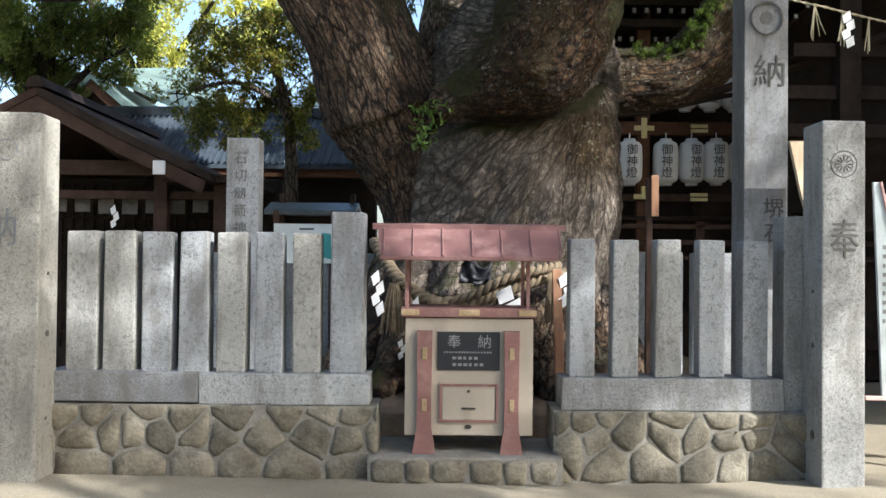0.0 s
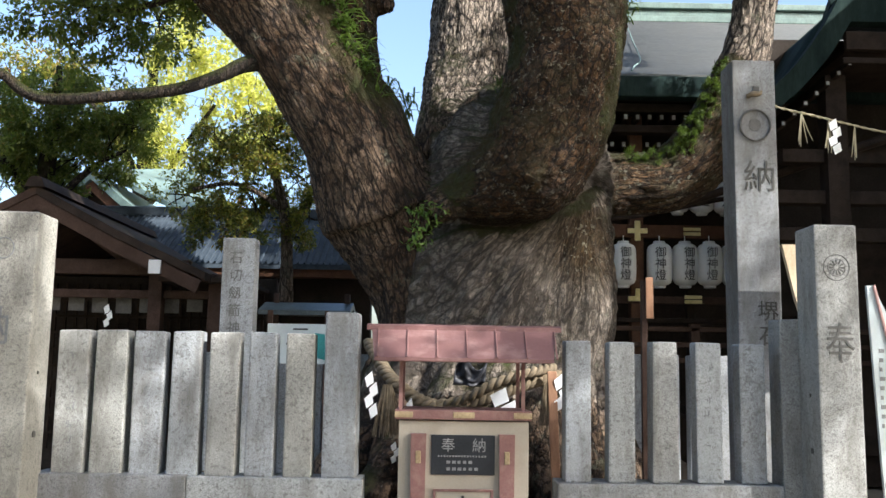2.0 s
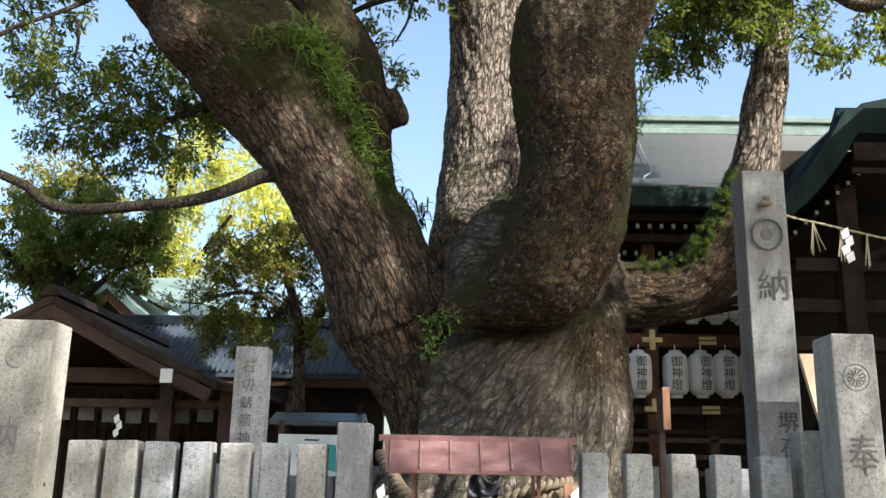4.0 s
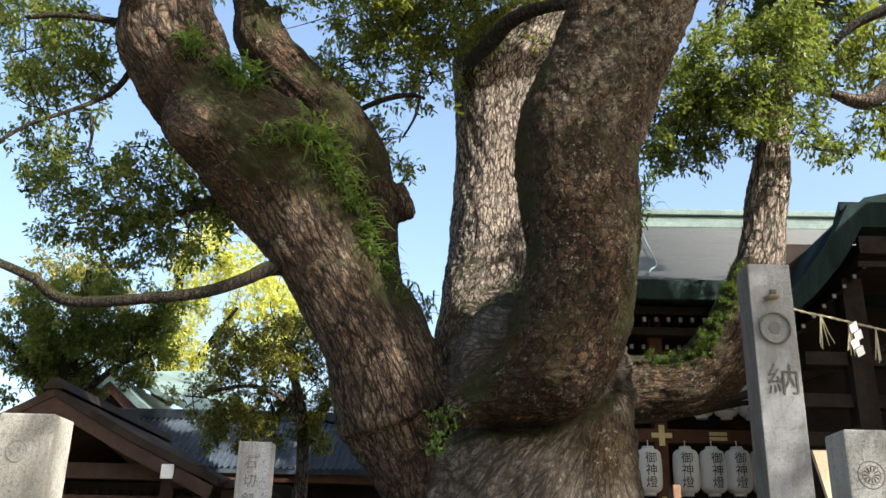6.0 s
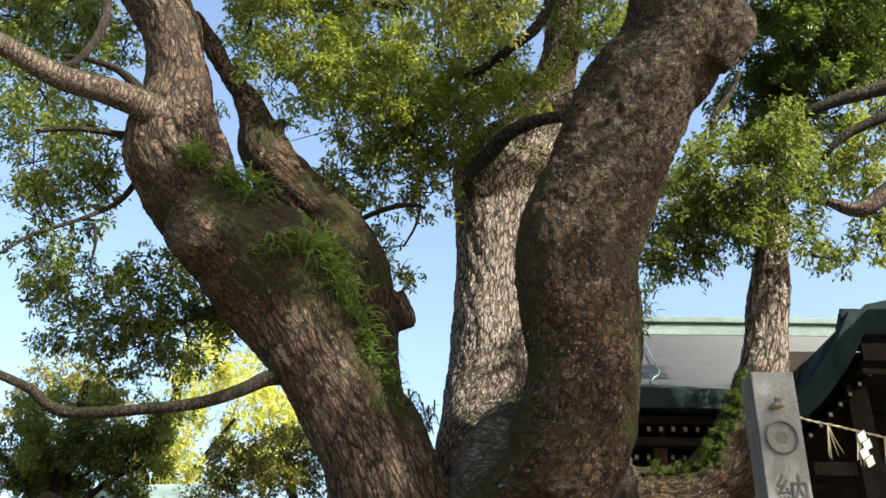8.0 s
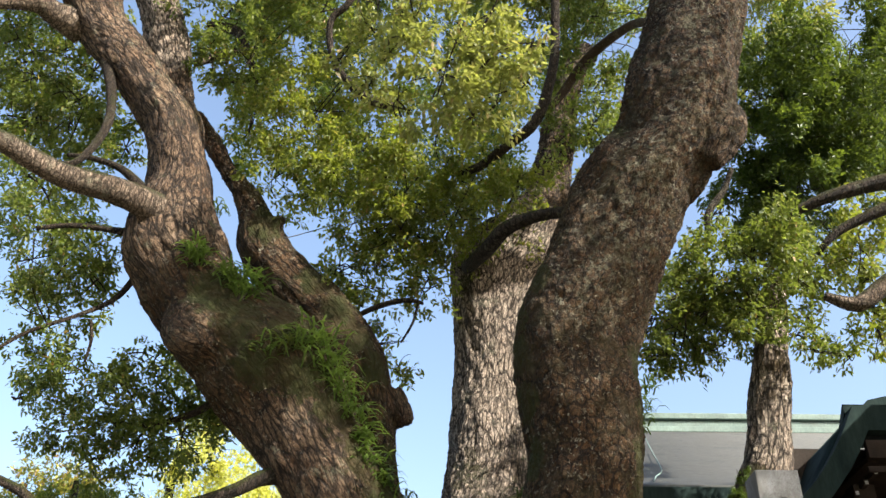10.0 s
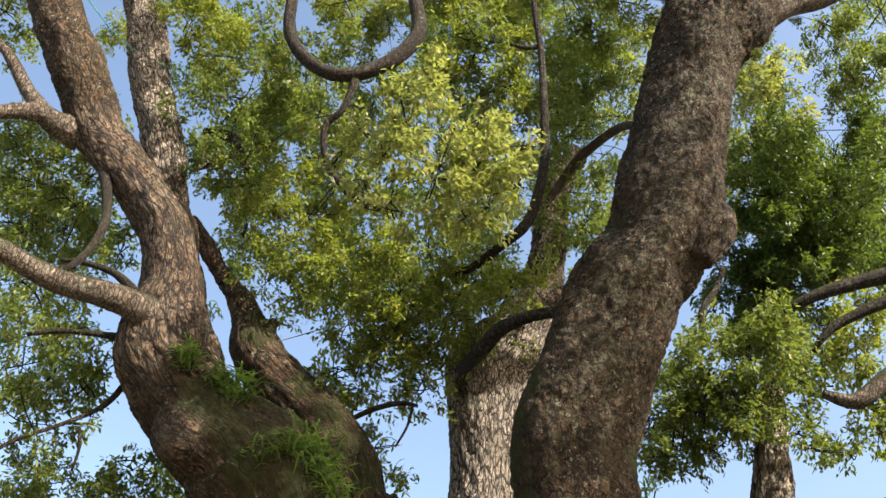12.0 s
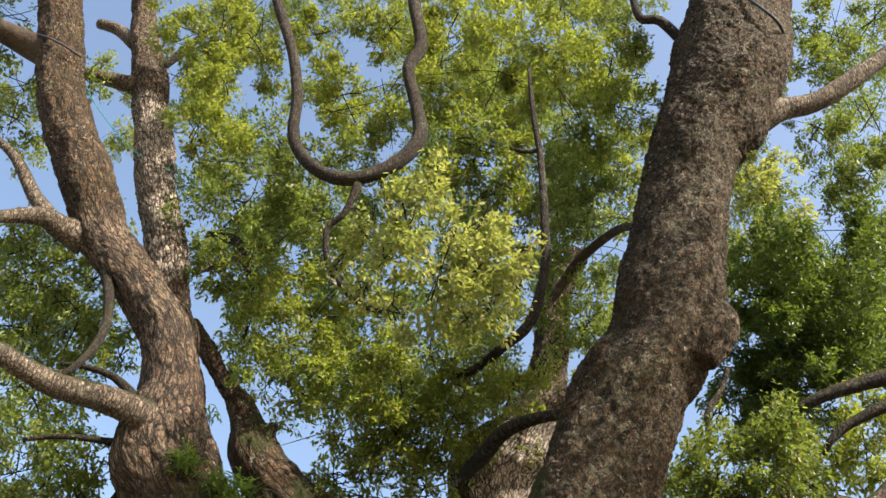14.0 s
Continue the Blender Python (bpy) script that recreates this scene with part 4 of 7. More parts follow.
branch([
    (-1.73, 8.60, 4.40, 0.095), (-1.93, 8.50, 4.32, 0.077), (-2.11, 8.40, 4.18, 0.065), (-2.46, 8.30, 4.01, 0.059),
    (-2.95, 8.20, 3.91, 0.053), (-3.54, 8.10, 3.83, 0.052), (-3.78, 8.00, 3.87, 0.052), (-3.93, 7.90, 3.99, 0.046),
    (-4.25, 7.70, 4.10, 0.040)], bark_dark)
branch([
    (-3.14, 8.20, 7.06, 0.210), (-3.38, 7.90, 7.11, 0.169), (-3.71, 7.60, 7.11, 0.142), (-4.06, 7.30, 7.05, 0.126),
    (-4.29, 7.00, 7.04, 0.112), (-4.51, 6.80, 7.09, 0.105), (-4.89, 6.40, 6.96, 0.084)], bark_pale)
branch([
    (-4.80, 8.00, 9.95, 0.244), (-5.01, 7.80, 9.92, 0.169), (-5.20, 7.60, 9.93, 0.125), (-5.49, 7.40, 9.72, 0.088),
    (-5.73, 7.20, 9.46, 0.066)], bark_pale)
branch([
    (-5.18, 7.70, 10.06, 0.106), (-5.51, 7.70, 10.46, 0.094), (-5.78, 7.60, 10.89, 0.081), (-6.08, 7.60, 11.28, 0.062),
    (-6.89, 7.60, 12.08, 0.048)], bark_pale)
branch([
    (-4.41, 8.00, 9.55, 0.084), (-4.11, 7.90, 8.70, 0.060), (-4.02, 7.80, 8.09, 0.051), (-4.15, 7.60, 7.45, 0.036),
    (-4.48, 7.50, 7.44, 0.030)])
branch([
    (-3.54, 8.10, 7.44, 0.075), (-3.81, 8.00, 7.68, 0.044), (-4.15, 7.90, 7.76, 0.032), (-4.41, 7.90, 7.80, 0.025)])
branch([
    (-3.65, 8.30, 7.00, 0.049), (-3.89, 8.20, 7.00, 0.036), (-4.27, 8.10, 6.98, 0.030), (-4.57, 8.00, 6.87, 0.024)])
branch([
    (-5.46, 8.80, 14.59, 0.174), (-5.72, 8.70, 14.59, 0.145), (-6.09, 8.60, 14.62, 0.125), (-6.48, 8.40, 14.53, 0.095)], bark_pale)
branch([
    (-5.85, 8.90, 16.12, 0.146), (-6.30, 8.90, 16.63, 0.117), (-6.73, 8.90, 16.85, 0.097)], bark_pale)
branch([
    (-5.35, 8.90, 15.09, 0.090), (-5.02, 8.90, 15.62, 0.081), (-4.60, 8.80, 16.21, 0.062), (-4.25, 8.80, 16.60, 0.042)])
branch([
    (-6.29, 7.70, 13.85, 0.267), (-6.72, 7.60, 14.03, 0.214), (-7.13, 7.40, 14.13, 0.178), (-7.84, 7.20, 14.32, 0.142)], bark)
branch([
    (-2.79, 6.60, 14.46, 0.083), (-2.53, 6.70, 13.44, 0.079), (-2.22, 6.80, 12.38, 0.075), (-2.06, 6.90, 11.44, 0.077),
    (-2.04, 7.00, 10.71, 0.080), (-1.76, 7.00, 10.14, 0.083), (-1.32, 7.00, 9.85, 0.087), (-0.79, 7.00, 10.07, 0.093),
    (-0.44, 7.00, 10.62, 0.097), (-0.49, 7.00, 11.35, 0.089), (-0.61, 6.90, 12.07, 0.086), (-0.44, 6.90, 12.63, 0.095),
    (-0.55, 6.80, 13.55, 0.093), (-0.62, 6.70, 14.58, 0.091)], twig_bark)
branch([
    (-1.15, 7.00, 9.76, 0.054), (-1.29, 7.10, 9.37, 0.040), (-1.49, 7.20, 9.19, 0.039), (-1.46, 7.30, 8.78, 0.039),
    (-1.32, 7.40, 8.52, 0.044), (-1.06, 7.50, 8.30, 0.057), (-0.75, 7.60, 8.26, 0.044)])
branch([
    (1.11, 7.40, 12.79, 0.025), (1.11, 7.50, 11.88, 0.039), (1.15, 7.60, 10.94, 0.045), (1.13, 7.80, 9.83, 0.057),
    (1.09, 8.00, 9.24, 0.062), (0.89, 8.30, 8.68, 0.068), (0.56, 8.60, 8.54, 0.062), (0.21, 9.00, 8.51, 0.056),
    (-0.07, 9.20, 8.58, 0.050)])
branch([
    (1.14, 7.60, 11.12, 0.030), (0.95, 7.60, 11.09, 0.030), (0.76, 7.60, 11.17, 0.023)])
branch([
    (2.42, 8.00, 10.03, 0.058), (2.28, 8.60, 10.62, 0.062), (2.05, 9.30, 11.01, 0.074), (1.77, 9.60, 10.91, 0.075),
    (1.45, 9.70, 10.44, 0.065), (1.17, 9.70, 10.00, 0.048)], bark)
branch([
    (1.23, 8.00, 7.13, 0.061), (0.88, 8.20, 7.22, 0.068), (0.52, 8.50, 7.25, 0.083), (0.29, 9.20, 7.39, 0.095),
    (0.09, 10.20, 7.77, 0.089)], bark_dark)
branch([
    (-3.78, 9.50, 11.57, 0.068), (-3.29, 9.40, 11.32, 0.075), (-3.04, 9.30, 10.70, 0.057), (-2.89, 9.20, 10.22, 0.047),
    (-3.32, 9.10, 10.07, 0.039)])
branch([
    (-3.57, 8.80, 10.10, 0.053), (-3.28, 9.00, 10.46, 0.063), (-3.05, 9.20, 10.77, 0.048)], bark_pale)
branch([
    (5.43, 8.60, 8.11, 0.120), (4.85, 8.70, 8.03, 0.095), (4.31, 8.80, 7.90, 0.075), (3.88, 9.00, 7.77, 0.050),
    (3.59, 9.20, 7.78, 0.025)], bark_dark)
branch([
    (5.43, 9.00, 8.03, 0.090), (4.95, 9.10, 7.87, 0.070), (4.56, 9.20, 7.69, 0.055), (4.30, 9.30, 7.44, 0.035)], bark_dark)
branch([
    (5.69, 9.40, 7.43, 0.150), (5.08, 9.40, 7.07, 0.114), (4.68, 9.40, 6.80, 0.099), (4.31, 9.40, 6.91, 0.053)], bark_pale)
branch([
    (2.99, 9.20, 7.45, 0.034), (3.04, 9.20, 7.95, 0.042), (3.27, 9.20, 8.29, 0.042), (3.40, 9.10, 8.58, 0.036)])
branch([
    (3.54, 7.10, 11.02, 0.291), (4.01, 7.10, 11.15, 0.235), (4.33, 7.10, 11.28, 0.155), (4.77, 7.10, 11.40, 0.134),
    (5.23, 7.00, 11.66, 0.128), (5.90, 6.90, 12.17, 0.123), (6.73, 6.80, 12.86, 0.111)], bark_pale)
branch([
    (3.28, 7.00, 12.84, 0.081), (3.01, 6.90, 13.22, 0.074), (2.74, 6.90, 13.31, 0.066), (2.70, 6.80, 13.95, 0.051)], bark_dark)
branch([
    (-0.46, 9.60, 6.88, 0.020), (-0.59, 9.60, 6.92, 0.027), (-0.82, 9.50, 6.84, 0.034), (-1.16, 9.60, 6.76, 0.034),
    (-1.45, 9.80, 6.67, 0.027)])
branch([
    (-0.52, 9.60, 6.88, 0.020), (-0.58, 9.60, 6.61, 0.017), (-0.71, 9.60, 6.35, 0.013)])
branch([
    (-3.91, 8.40, 5.98, 0.018), (-3.85, 8.40, 5.75, 0.018), (-3.86, 8.40, 5.49, 0.012)])
branch([
    (-3.59, 8.50, 6.56, 0.037), (-3.72, 8.40, 6.22, 0.030), (-4.05, 8.30, 5.96, 0.023), (-4.43, 8.20, 5.73, 0.023),
    (-4.68, 8.10, 5.45, 0.017)])
branch([
    (-2.56, 8.80, 5.24, 0.042), (-2.90, 9.00, 5.16, 0.036), (-3.39, 9.20, 5.13, 0.031), (-3.98, 9.40, 5.27, 0.025)])


# ---- foliage ----
def leaves(clumps, per_m2, length, seed, material, parent, name="foliage", label="", droop=0.35, spread=1.0):
    """Sprays of small folded leaves filling uneven clumps (x, y, z, radius)."""
    rng = np.random.default_rng(seed)
    cents, axes = [], []
    for x, y, z, r in clumps:
        n_spray = max(4, int(per_m2 * r * r / 9))
        r *= 1.3
        # a few lobes make the outline of each clump uneven
        lobes = rng.normal(size=(9, 3))
        lobes /= np.linalg.norm(lobes, axis=1)[:, None]
        lobes = lobes * r * rng.uniform(0.4, 1.05, (9, 1)) * (1, 1.3, 0.8)
        lr = r * rng.uniform(0.2, 0.40, 9)
        k = rng.integers(0, 9, n_spray)
        q = rng.normal(size=(n_spray, 3))
        q /= np.linalg.norm(q, axis=1)[:, None]
        q = lobes[k] + q * (lr[k] * rng.uniform(0.3, 1, n_spray) ** 0.5)[:, None] * spread
        cents.append(np.array((x, y, z)) + q)
        axes.append(q / r * 0.8 + rng.normal(size=(n_spray, 3)) * 0.5)
    c, ax = np.concatenate(cents), np.concatenate(axes)
    ax[:, 2] -= droop * 0.4
    ax /= np.linalg.norm(ax, axis=1)[:, None]
    m = 9
    n = len(c) * m
    base = np.repeat(c, m, 0) + np.repeat(ax, m, 0) * rng.uniform(-0.10, 0.10, (n, 1)) * (length / 0.09) + rng.normal(size=(n, 3)) * length * 0.35
    d = np.repeat(ax, m, 0) * 0.7 + rng.normal(size=(n, 3)) * 0.75
    d[:, 2] -= droop
    d /= np.linalg.norm(d, axis=1)[:, None]
    up = np.array((0, 0, 1.0)) + rng.normal(size=(n, 3)) * 0.55
    side = np.cross(d, up)
    side /= np.linalg.norm(side, axis=1)[:, None] + 1e-9
    nor = np.cross(side, d)
    L = length * rng.uniform(0.65, 1.2, (n, 1))
    W = L * rng.uniform(0.16, 0.23, (n, 1))
    curl = L * rng.uniform(-0.12, 0.02, (n, 1))
    v = np.stack([base, base + d * L * 0.35 - side * W + nor * W * 0.35, base + d * L * 0.75 - side * W * 0.7 + nor * (W * 0.2 + curl * 0.5), base + d * L + nor * curl,
                  base + d * L * 0.75 + side * W * 0.7 + nor * (W * 0.2 + curl * 0.5), base + d * L * 0.35 + side * W + nor * W * 0.35], 1).reshape(-1, 3)
    idx = np.arange(n)[:, None] * 6
    f = np.concatenate([idx + np.array((0, 1, 2, 3)), idx + np.array((0, 3, 4, 5))], 1).reshape(-1)
    me = bpy.data.meshes.new(name)
    me.vertices.add(n * 6)
    me.vertices.foreach_set("co", v.ravel())
    me.loops.add(n * 8)
    me.loops.foreach_set("vertex_index", f.astype(np.int32))
    me.polygons.add(n * 2)
    me.polygons.foreach_set("loop_start", np.arange(n * 2, dtype=np.int32) * 4)
    me.polygons.foreach_set("loop_total", np.full(n * 2, 4, np.int32))
    me.update(calc_edges=True)
    me.materials.append(material)
    ob = new(name, me)
    ob.parent = parent
    tagged(ob, label, kind="stuff")
    tw = bmesh.new()
    wood = random.Random(seed)
    for x, y, z, r in clumps:
        for k in range(4):
            d = Vector((wood.gauss(0, 1), wood.gauss(0, 1), wood.gauss(0.2, 0.8))).normalized() * r * 1.25
            b = Vector((wood.gauss(0, 1), wood.gauss(0, 1), wood.gauss(0, 1))) * r * 0.18
            o = Vector((x, y, z)) - d * 0.5
            w = 0.006 + 0.007 * wood.random()
            tube(tw, [(*o, w), (*(o + d * 0.5 + b), w * 0.8), (*(o + d * 1.1 + b * 0.6), w * 0.5), (*(o + d * 1.5 - b * 0.3), w * 0.25)], 4, 2)
    tagged(part("twig_growth", tw, twig_bark, parent), kind="stuff")
    return ob


# boughs of the old tree: (x, y, z, size)
BOUGH_CENTRE_LOW = [
    (-1.21, 9.80, 7.22, 0.42), (-0.82, 9.80, 7.97, 0.61), (-1.40, 9.80, 8.13, 0.36), (-0.33, 9.80, 8.49, 0.58),
    (0.25, 9.80, 8.33, 0.58), (-0.37, 9.80, 7.32, 0.35), (-0.73, 10.10, 6.25, 0.21), (0.84, 9.80, 8.68, 0.44),
    (-1.50, 9.80, 7.46, 0.28), (-0.91, 10.00, 6.55, 0.22), (-1.57, 9.80, 6.94, 0.21)]
BOUGH_CENTRE = [
    (0.30, 9.20, 8.37, 0.50), (-0.77, 9.20, 8.36, 0.64), (-1.38, 9.20, 8.91, 0.59), (-2.22, 9.20, 9.15, 0.56),
    (-2.36, 9.20, 8.45, 0.40), (-1.90, 9.20, 9.70, 0.65), (-1.31, 9.20, 10.01, 0.54), (-2.80, 9.20, 10.11, 0.55),
    (-0.06, 9.20, 7.93, 0.49), (-0.82, 9.20, 7.76, 0.41), (-1.80, 9.20, 8.63, 0.40), (-2.85, 9.20, 9.39, 0.26),
    (-0.21, 9.20, 8.82, 0.44), (0.65, 9.20, 8.28, 0.32), (-1.91, 9.20, 8.27, 0.21)]
BOUGH_CENTRE_HIGH = [
    (-3.23, 8.60, 11.16, 0.63), (-2.58, 8.60, 11.64, 0.65), (-3.36, 8.60, 10.05, 0.37), (-1.92, 8.60, 10.71, 0.62),
    (-1.24, 8.60, 10.82, 0.54), (1.79, 9.60, 9.55, 0.35), (1.91, 9.60, 10.50, 0.49), (1.91, 9.20, 11.48, 0.66),
    (2.23, 9.20, 12.35, 0.60), (0.73, 8.60, 11.64, 0.64), (1.34, 9.60, 9.65, 0.31), (-2.78, 8.60, 10.16, 0.45),
    (0.17, 8.60, 12.13, 0.58), (-1.63, 8.60, 11.88, 0.49), (1.18, 8.60, 11.05, 0.47)]
BOUGH_FRONT = [
    (-0.52, 6.40, 8.42, 0.35), (-0.05, 6.40, 7.98, 0.39), (0.39, 6.40, 7.78, 0.33), (0.30, 6.40, 7.26, 0.24),
    (-0.21, 6.40, 7.52, 0.33), (-0.67, 6.40, 7.94, 0.25), (-0.24, 6.40, 8.94, 0.30), (0.60, 6.40, 7.56, 0.19),
    (0.23, 6.40, 8.34, 0.29), (-0.97, 6.80, 7.85, 0.17), (-0.60, 6.70, 7.46, 0.19), (0.11, 6.40, 7.05, 0.16),
    (0.68, 6.40, 8.02, 0.14), (-0.97, 6.80, 8.68, 0.21), (-1.27, 7.00, 8.46, 0.18)]
BOUGH_TOP = [
    (-4.43, 8.20, 15.21, 0.63), (-3.81, 8.20, 13.66, 0.54), (-3.86, 8.20, 15.56, 0.49), (-3.89, 8.20, 12.47, 0.38),
    (-3.33, 8.20, 14.64, 0.47), (-2.36, 8.20, 15.33, 0.44), (-1.60, 8.20, 13.00, 0.56), (-0.96, 8.20, 12.41, 0.38),
    (-0.99, 8.20, 15.29, 0.48), (-0.02, 8.20, 15.08, 0.77), (0.60, 8.20, 13.71, 0.76), (0.37, 8.20, 11.97, 0.57),
    (1.70, 8.20, 13.06, 0.69), (2.49, 8.20, 13.82, 0.54), (2.61, 8.20, 12.75, 0.38), (1.91, 8.20, 15.21, 0.77),
    (0.73, 8.20, 10.96, 0.43), (-2.06, 8.20, 14.27, 0.28), (-1.61, 8.20, 15.88, 0.45), (-0.21, 8.20, 13.41, 0.53),
    (-3.14, 8.70, 12.27, 0.52), (-2.39, 8.70, 12.53, 0.35)]
BOUGH_TOP_RIGHT = [
    (6.25, 8.00, 14.57, 0.69), (6.12, 8.00, 12.39, 0.50), (5.23, 8.00, 12.00, 0.32), (7.00, 8.00, 14.90, 0.56),
    (5.65, 8.00, 13.75, 0.31), (5.60, 8.50, 11.71, 0.45), (6.08, 8.50, 11.70, 0.41), (5.75, 8.00, 14.76, 0.37),
    (2.82, 8.00, 15.02, 0.28), (2.97, 8.00, 14.15, 0.27)]
BOUGH_RIGHT_DARK = [
    (5.34, 11.00, 11.21, 0.86), (6.39, 11.00, 11.83, 0.88), (5.83, 11.00, 10.29, 0.78), (4.94, 11.00, 9.96, 0.64),
    (6.22, 11.00, 9.64, 0.51), (4.78, 11.00, 10.86, 0.49), (4.54, 11.00, 9.85, 0.43), (6.59, 11.00, 10.86, 0.71),
    (5.27, 11.00, 9.33, 0.42), (4.06, 11.00, 9.53, 0.34), (7.19, 11.00, 12.75, 0.48), (4.13, 11.00, 9.02, 0.25)]
BOUGH_RIGHT_BRIGHT = [
    (6.03, 12.00, 14.85, 0.65), (6.15, 12.00, 13.63, 0.62), (5.50, 12.00, 13.48, 0.52), (5.92, 12.00, 15.67, 0.45),
    (6.53, 12.00, 15.67, 0.45), (4.94, 12.00, 12.63, 0.40)]
BOUGH_RIGHT_LOW = [
    (2.43, 9.00, 6.16, 0.37), (2.16, 9.00, 5.91, 0.22), (2.79, 9.00, 6.74, 0.38), (3.34, 9.00, 7.19, 0.58),
    (3.08, 9.00, 6.46, 0.38), (3.76, 9.00, 7.43, 0.42), (3.95, 9.00, 5.98, 0.21), (2.79, 9.00, 6.03, 0.26),
    (2.46, 9.00, 6.59, 0.25), (2.12, 9.00, 6.30, 0.19), (3.28, 9.00, 6.60, 0.44), (2.70, 9.00, 7.18, 0.26),
    (3.73, 9.00, 6.18, 0.16)]
BOUGH_RIGHT_EDGE = [
    (4.54, 9.80, 7.64, 0.42), (5.07, 9.80, 7.89, 0.39), (5.01, 9.80, 6.62, 0.26), (5.06, 9.80, 7.40, 0.28),
    (5.14, 9.80, 7.01, 0.21), (4.75, 9.80, 8.14, 0.32), (4.63, 9.80, 6.31, 0.13), (5.36, 9.80, 8.40, 0.36)]
BOUGH_LEFT = [
    (-5.51, 8.60, 9.64, 0.55), (-4.83, 8.60, 8.87, 0.46), (-5.46, 8.60, 8.96, 0.36), (-4.99, 8.60, 7.81, 0.33),
    (-4.41, 8.60, 6.87, 0.44), (-4.55, 8.60, 6.22, 0.46), (-4.05, 8.60, 6.58, 0.25), (-4.23, 8.60, 5.62, 0.32),
    (-3.35, 8.60, 5.63, 0.29), (-4.11, 8.60, 8.50, 0.19), (-4.78, 8.60, 9.84, 0.30), (-5.94, 8.60, 10.37, 0.34),
    (-3.48, 8.60, 5.31, 0.23), (-4.86, 8.60, 6.86, 0.32), (-4.40, 8.60, 7.33, 0.26), (-5.17, 8.60, 7.48, 0.26)]
BOUGH_LEFT_TOP = [
    (-6.97, 8.20, 13.90, 0.55), (-7.85, 8.20, 16.07, 0.45), (-5.36, 8.20, 12.10, 0.25), (-5.70, 8.70, 10.03, 0.46),
    (-4.99, 8.70, 9.21, 0.44), (-5.48, 8.70, 8.93, 0.36), (-5.82, 8.20, 13.71, 0.23), (-5.80, 8.20, 10.17, 0.26),
    (-4.16, 8.70, 8.82, 0.18), (-6.79, 8.20, 12.83, 0.35)]
BOUGH_LEFT_LOW = [
    (-3.40, 9.40, 5.91, 0.40), (-4.16, 9.40, 5.20, 0.44), (-3.81, 9.40, 5.41, 0.38), (-3.00, 9.40, 5.08, 0.44),
    (-2.61, 9.40, 5.50, 0.29), (-3.50, 9.40, 5.01, 0.44), (-4.36, 9.40, 5.26, 0.25), (-4.87, 9.40, 5.60, 0.29),
    (-4.59, 9.40, 5.82, 0.29), (-2.71, 9.40, 5.29, 0.32), (-3.25, 9.40, 5.49, 0.32), (-3.96, 9.40, 4.80, 0.31)]

BOUGH_RIGHT_HANGING = [
    (3.35, 8.70, 6.98, 0.33), (2.99, 8.70, 7.13, 0.30), (3.70, 8.70, 7.17, 0.27), (3.15, 8.70, 6.40, 0.29),
    (2.78, 8.70, 6.68, 0.24), (3.75, 8.70, 6.69, 0.20), (3.42, 8.70, 6.19, 0.20), (2.92, 8.70, 6.05, 0.16),
    (2.64, 8.70, 6.25, 0.18)]
BOUGH_RIGHT_LIT = [
    (2.68, 9.80, 7.34, 0.24), (2.42, 9.80, 6.77, 0.23), (2.68, 9.80, 6.62, 0.23), (2.31, 9.80, 6.31, 0.17),
    (2.85, 9.80, 7.67, 0.21), (2.85, 9.80, 6.32, 0.14), (2.50, 9.80, 6.16, 0.12)]
BOUGH_RIGHT_FAR = [
    (4.66, 10.20, 6.61, 0.18), (4.46, 10.20, 6.69, 0.14), (5.31, 10.20, 7.86, 0.27), (4.96, 10.20, 7.95, 0.24),
    (4.74, 10.20, 7.51, 0.17), (5.26, 10.20, 6.86, 0.19), (5.26, 10.20, 7.19, 0.13), (4.37, 10.20, 7.01, 0.17)]
BOUGH_LEFT_FILL = [
    (-6.12, 9.60, 10.61, 0.45), (-5.50, 9.60, 10.16, 0.34), (-5.87, 9.60, 9.73, 0.33), (-5.72, 9.60, 8.74, 0.34),
    (-5.04, 9.60, 8.73, 0.28), (-5.23, 9.60, 7.84, 0.29), (-4.64, 9.60, 7.51, 0.26), (-5.20, 9.60, 7.03, 0.28),
    (-4.39, 9.60, 6.80, 0.22), (-5.87, 9.60, 11.19, 0.24)]
BOUGH_FORK_FILL = [
    (-1.16, 9.80, 7.60, 0.32), (-1.50, 9.80, 7.44, 0.24), (-0.81, 9.80, 7.68, 0.29), (-0.44, 9.80, 7.26, 0.31),
    (-1.04, 9.80, 8.11, 0.33), (-0.60, 9.80, 8.01, 0.29), (-1.52, 9.80, 8.56, 0.30), (-1.07, 9.80, 8.65, 0.34),
    (-0.62, 9.80, 8.55, 0.34), (-1.27, 9.80, 7.04, 0.17), (-0.31, 9.80, 7.76, 0.25)]

BOUGH_BEHIND_LEFT = [
    (-7.32, 11.00, 17.94, 0.45), (-6.76, 11.00, 16.15, 0.40), (-6.64, 11.00, 14.59, 0.32), (-5.88, 11.00, 13.19, 0.25),
    (-9.26, 11.00, 17.57, 0.49), (-8.98, 11.00, 18.62, 0.40), (-8.53, 11.00, 15.48, 0.32), (-7.69, 11.00, 13.67, 0.30),
    (-7.30, 11.00, 12.10, 0.39), (-6.60, 11.00, 12.36, 0.31), (-6.44, 11.00, 11.45, 0.33), (-5.14, 11.00, 17.88, 0.52),
    (-4.49, 11.00, 16.10, 0.35), (-4.37, 11.00, 14.71, 0.33), (-5.78, 11.00, 10.71, 0.27)]
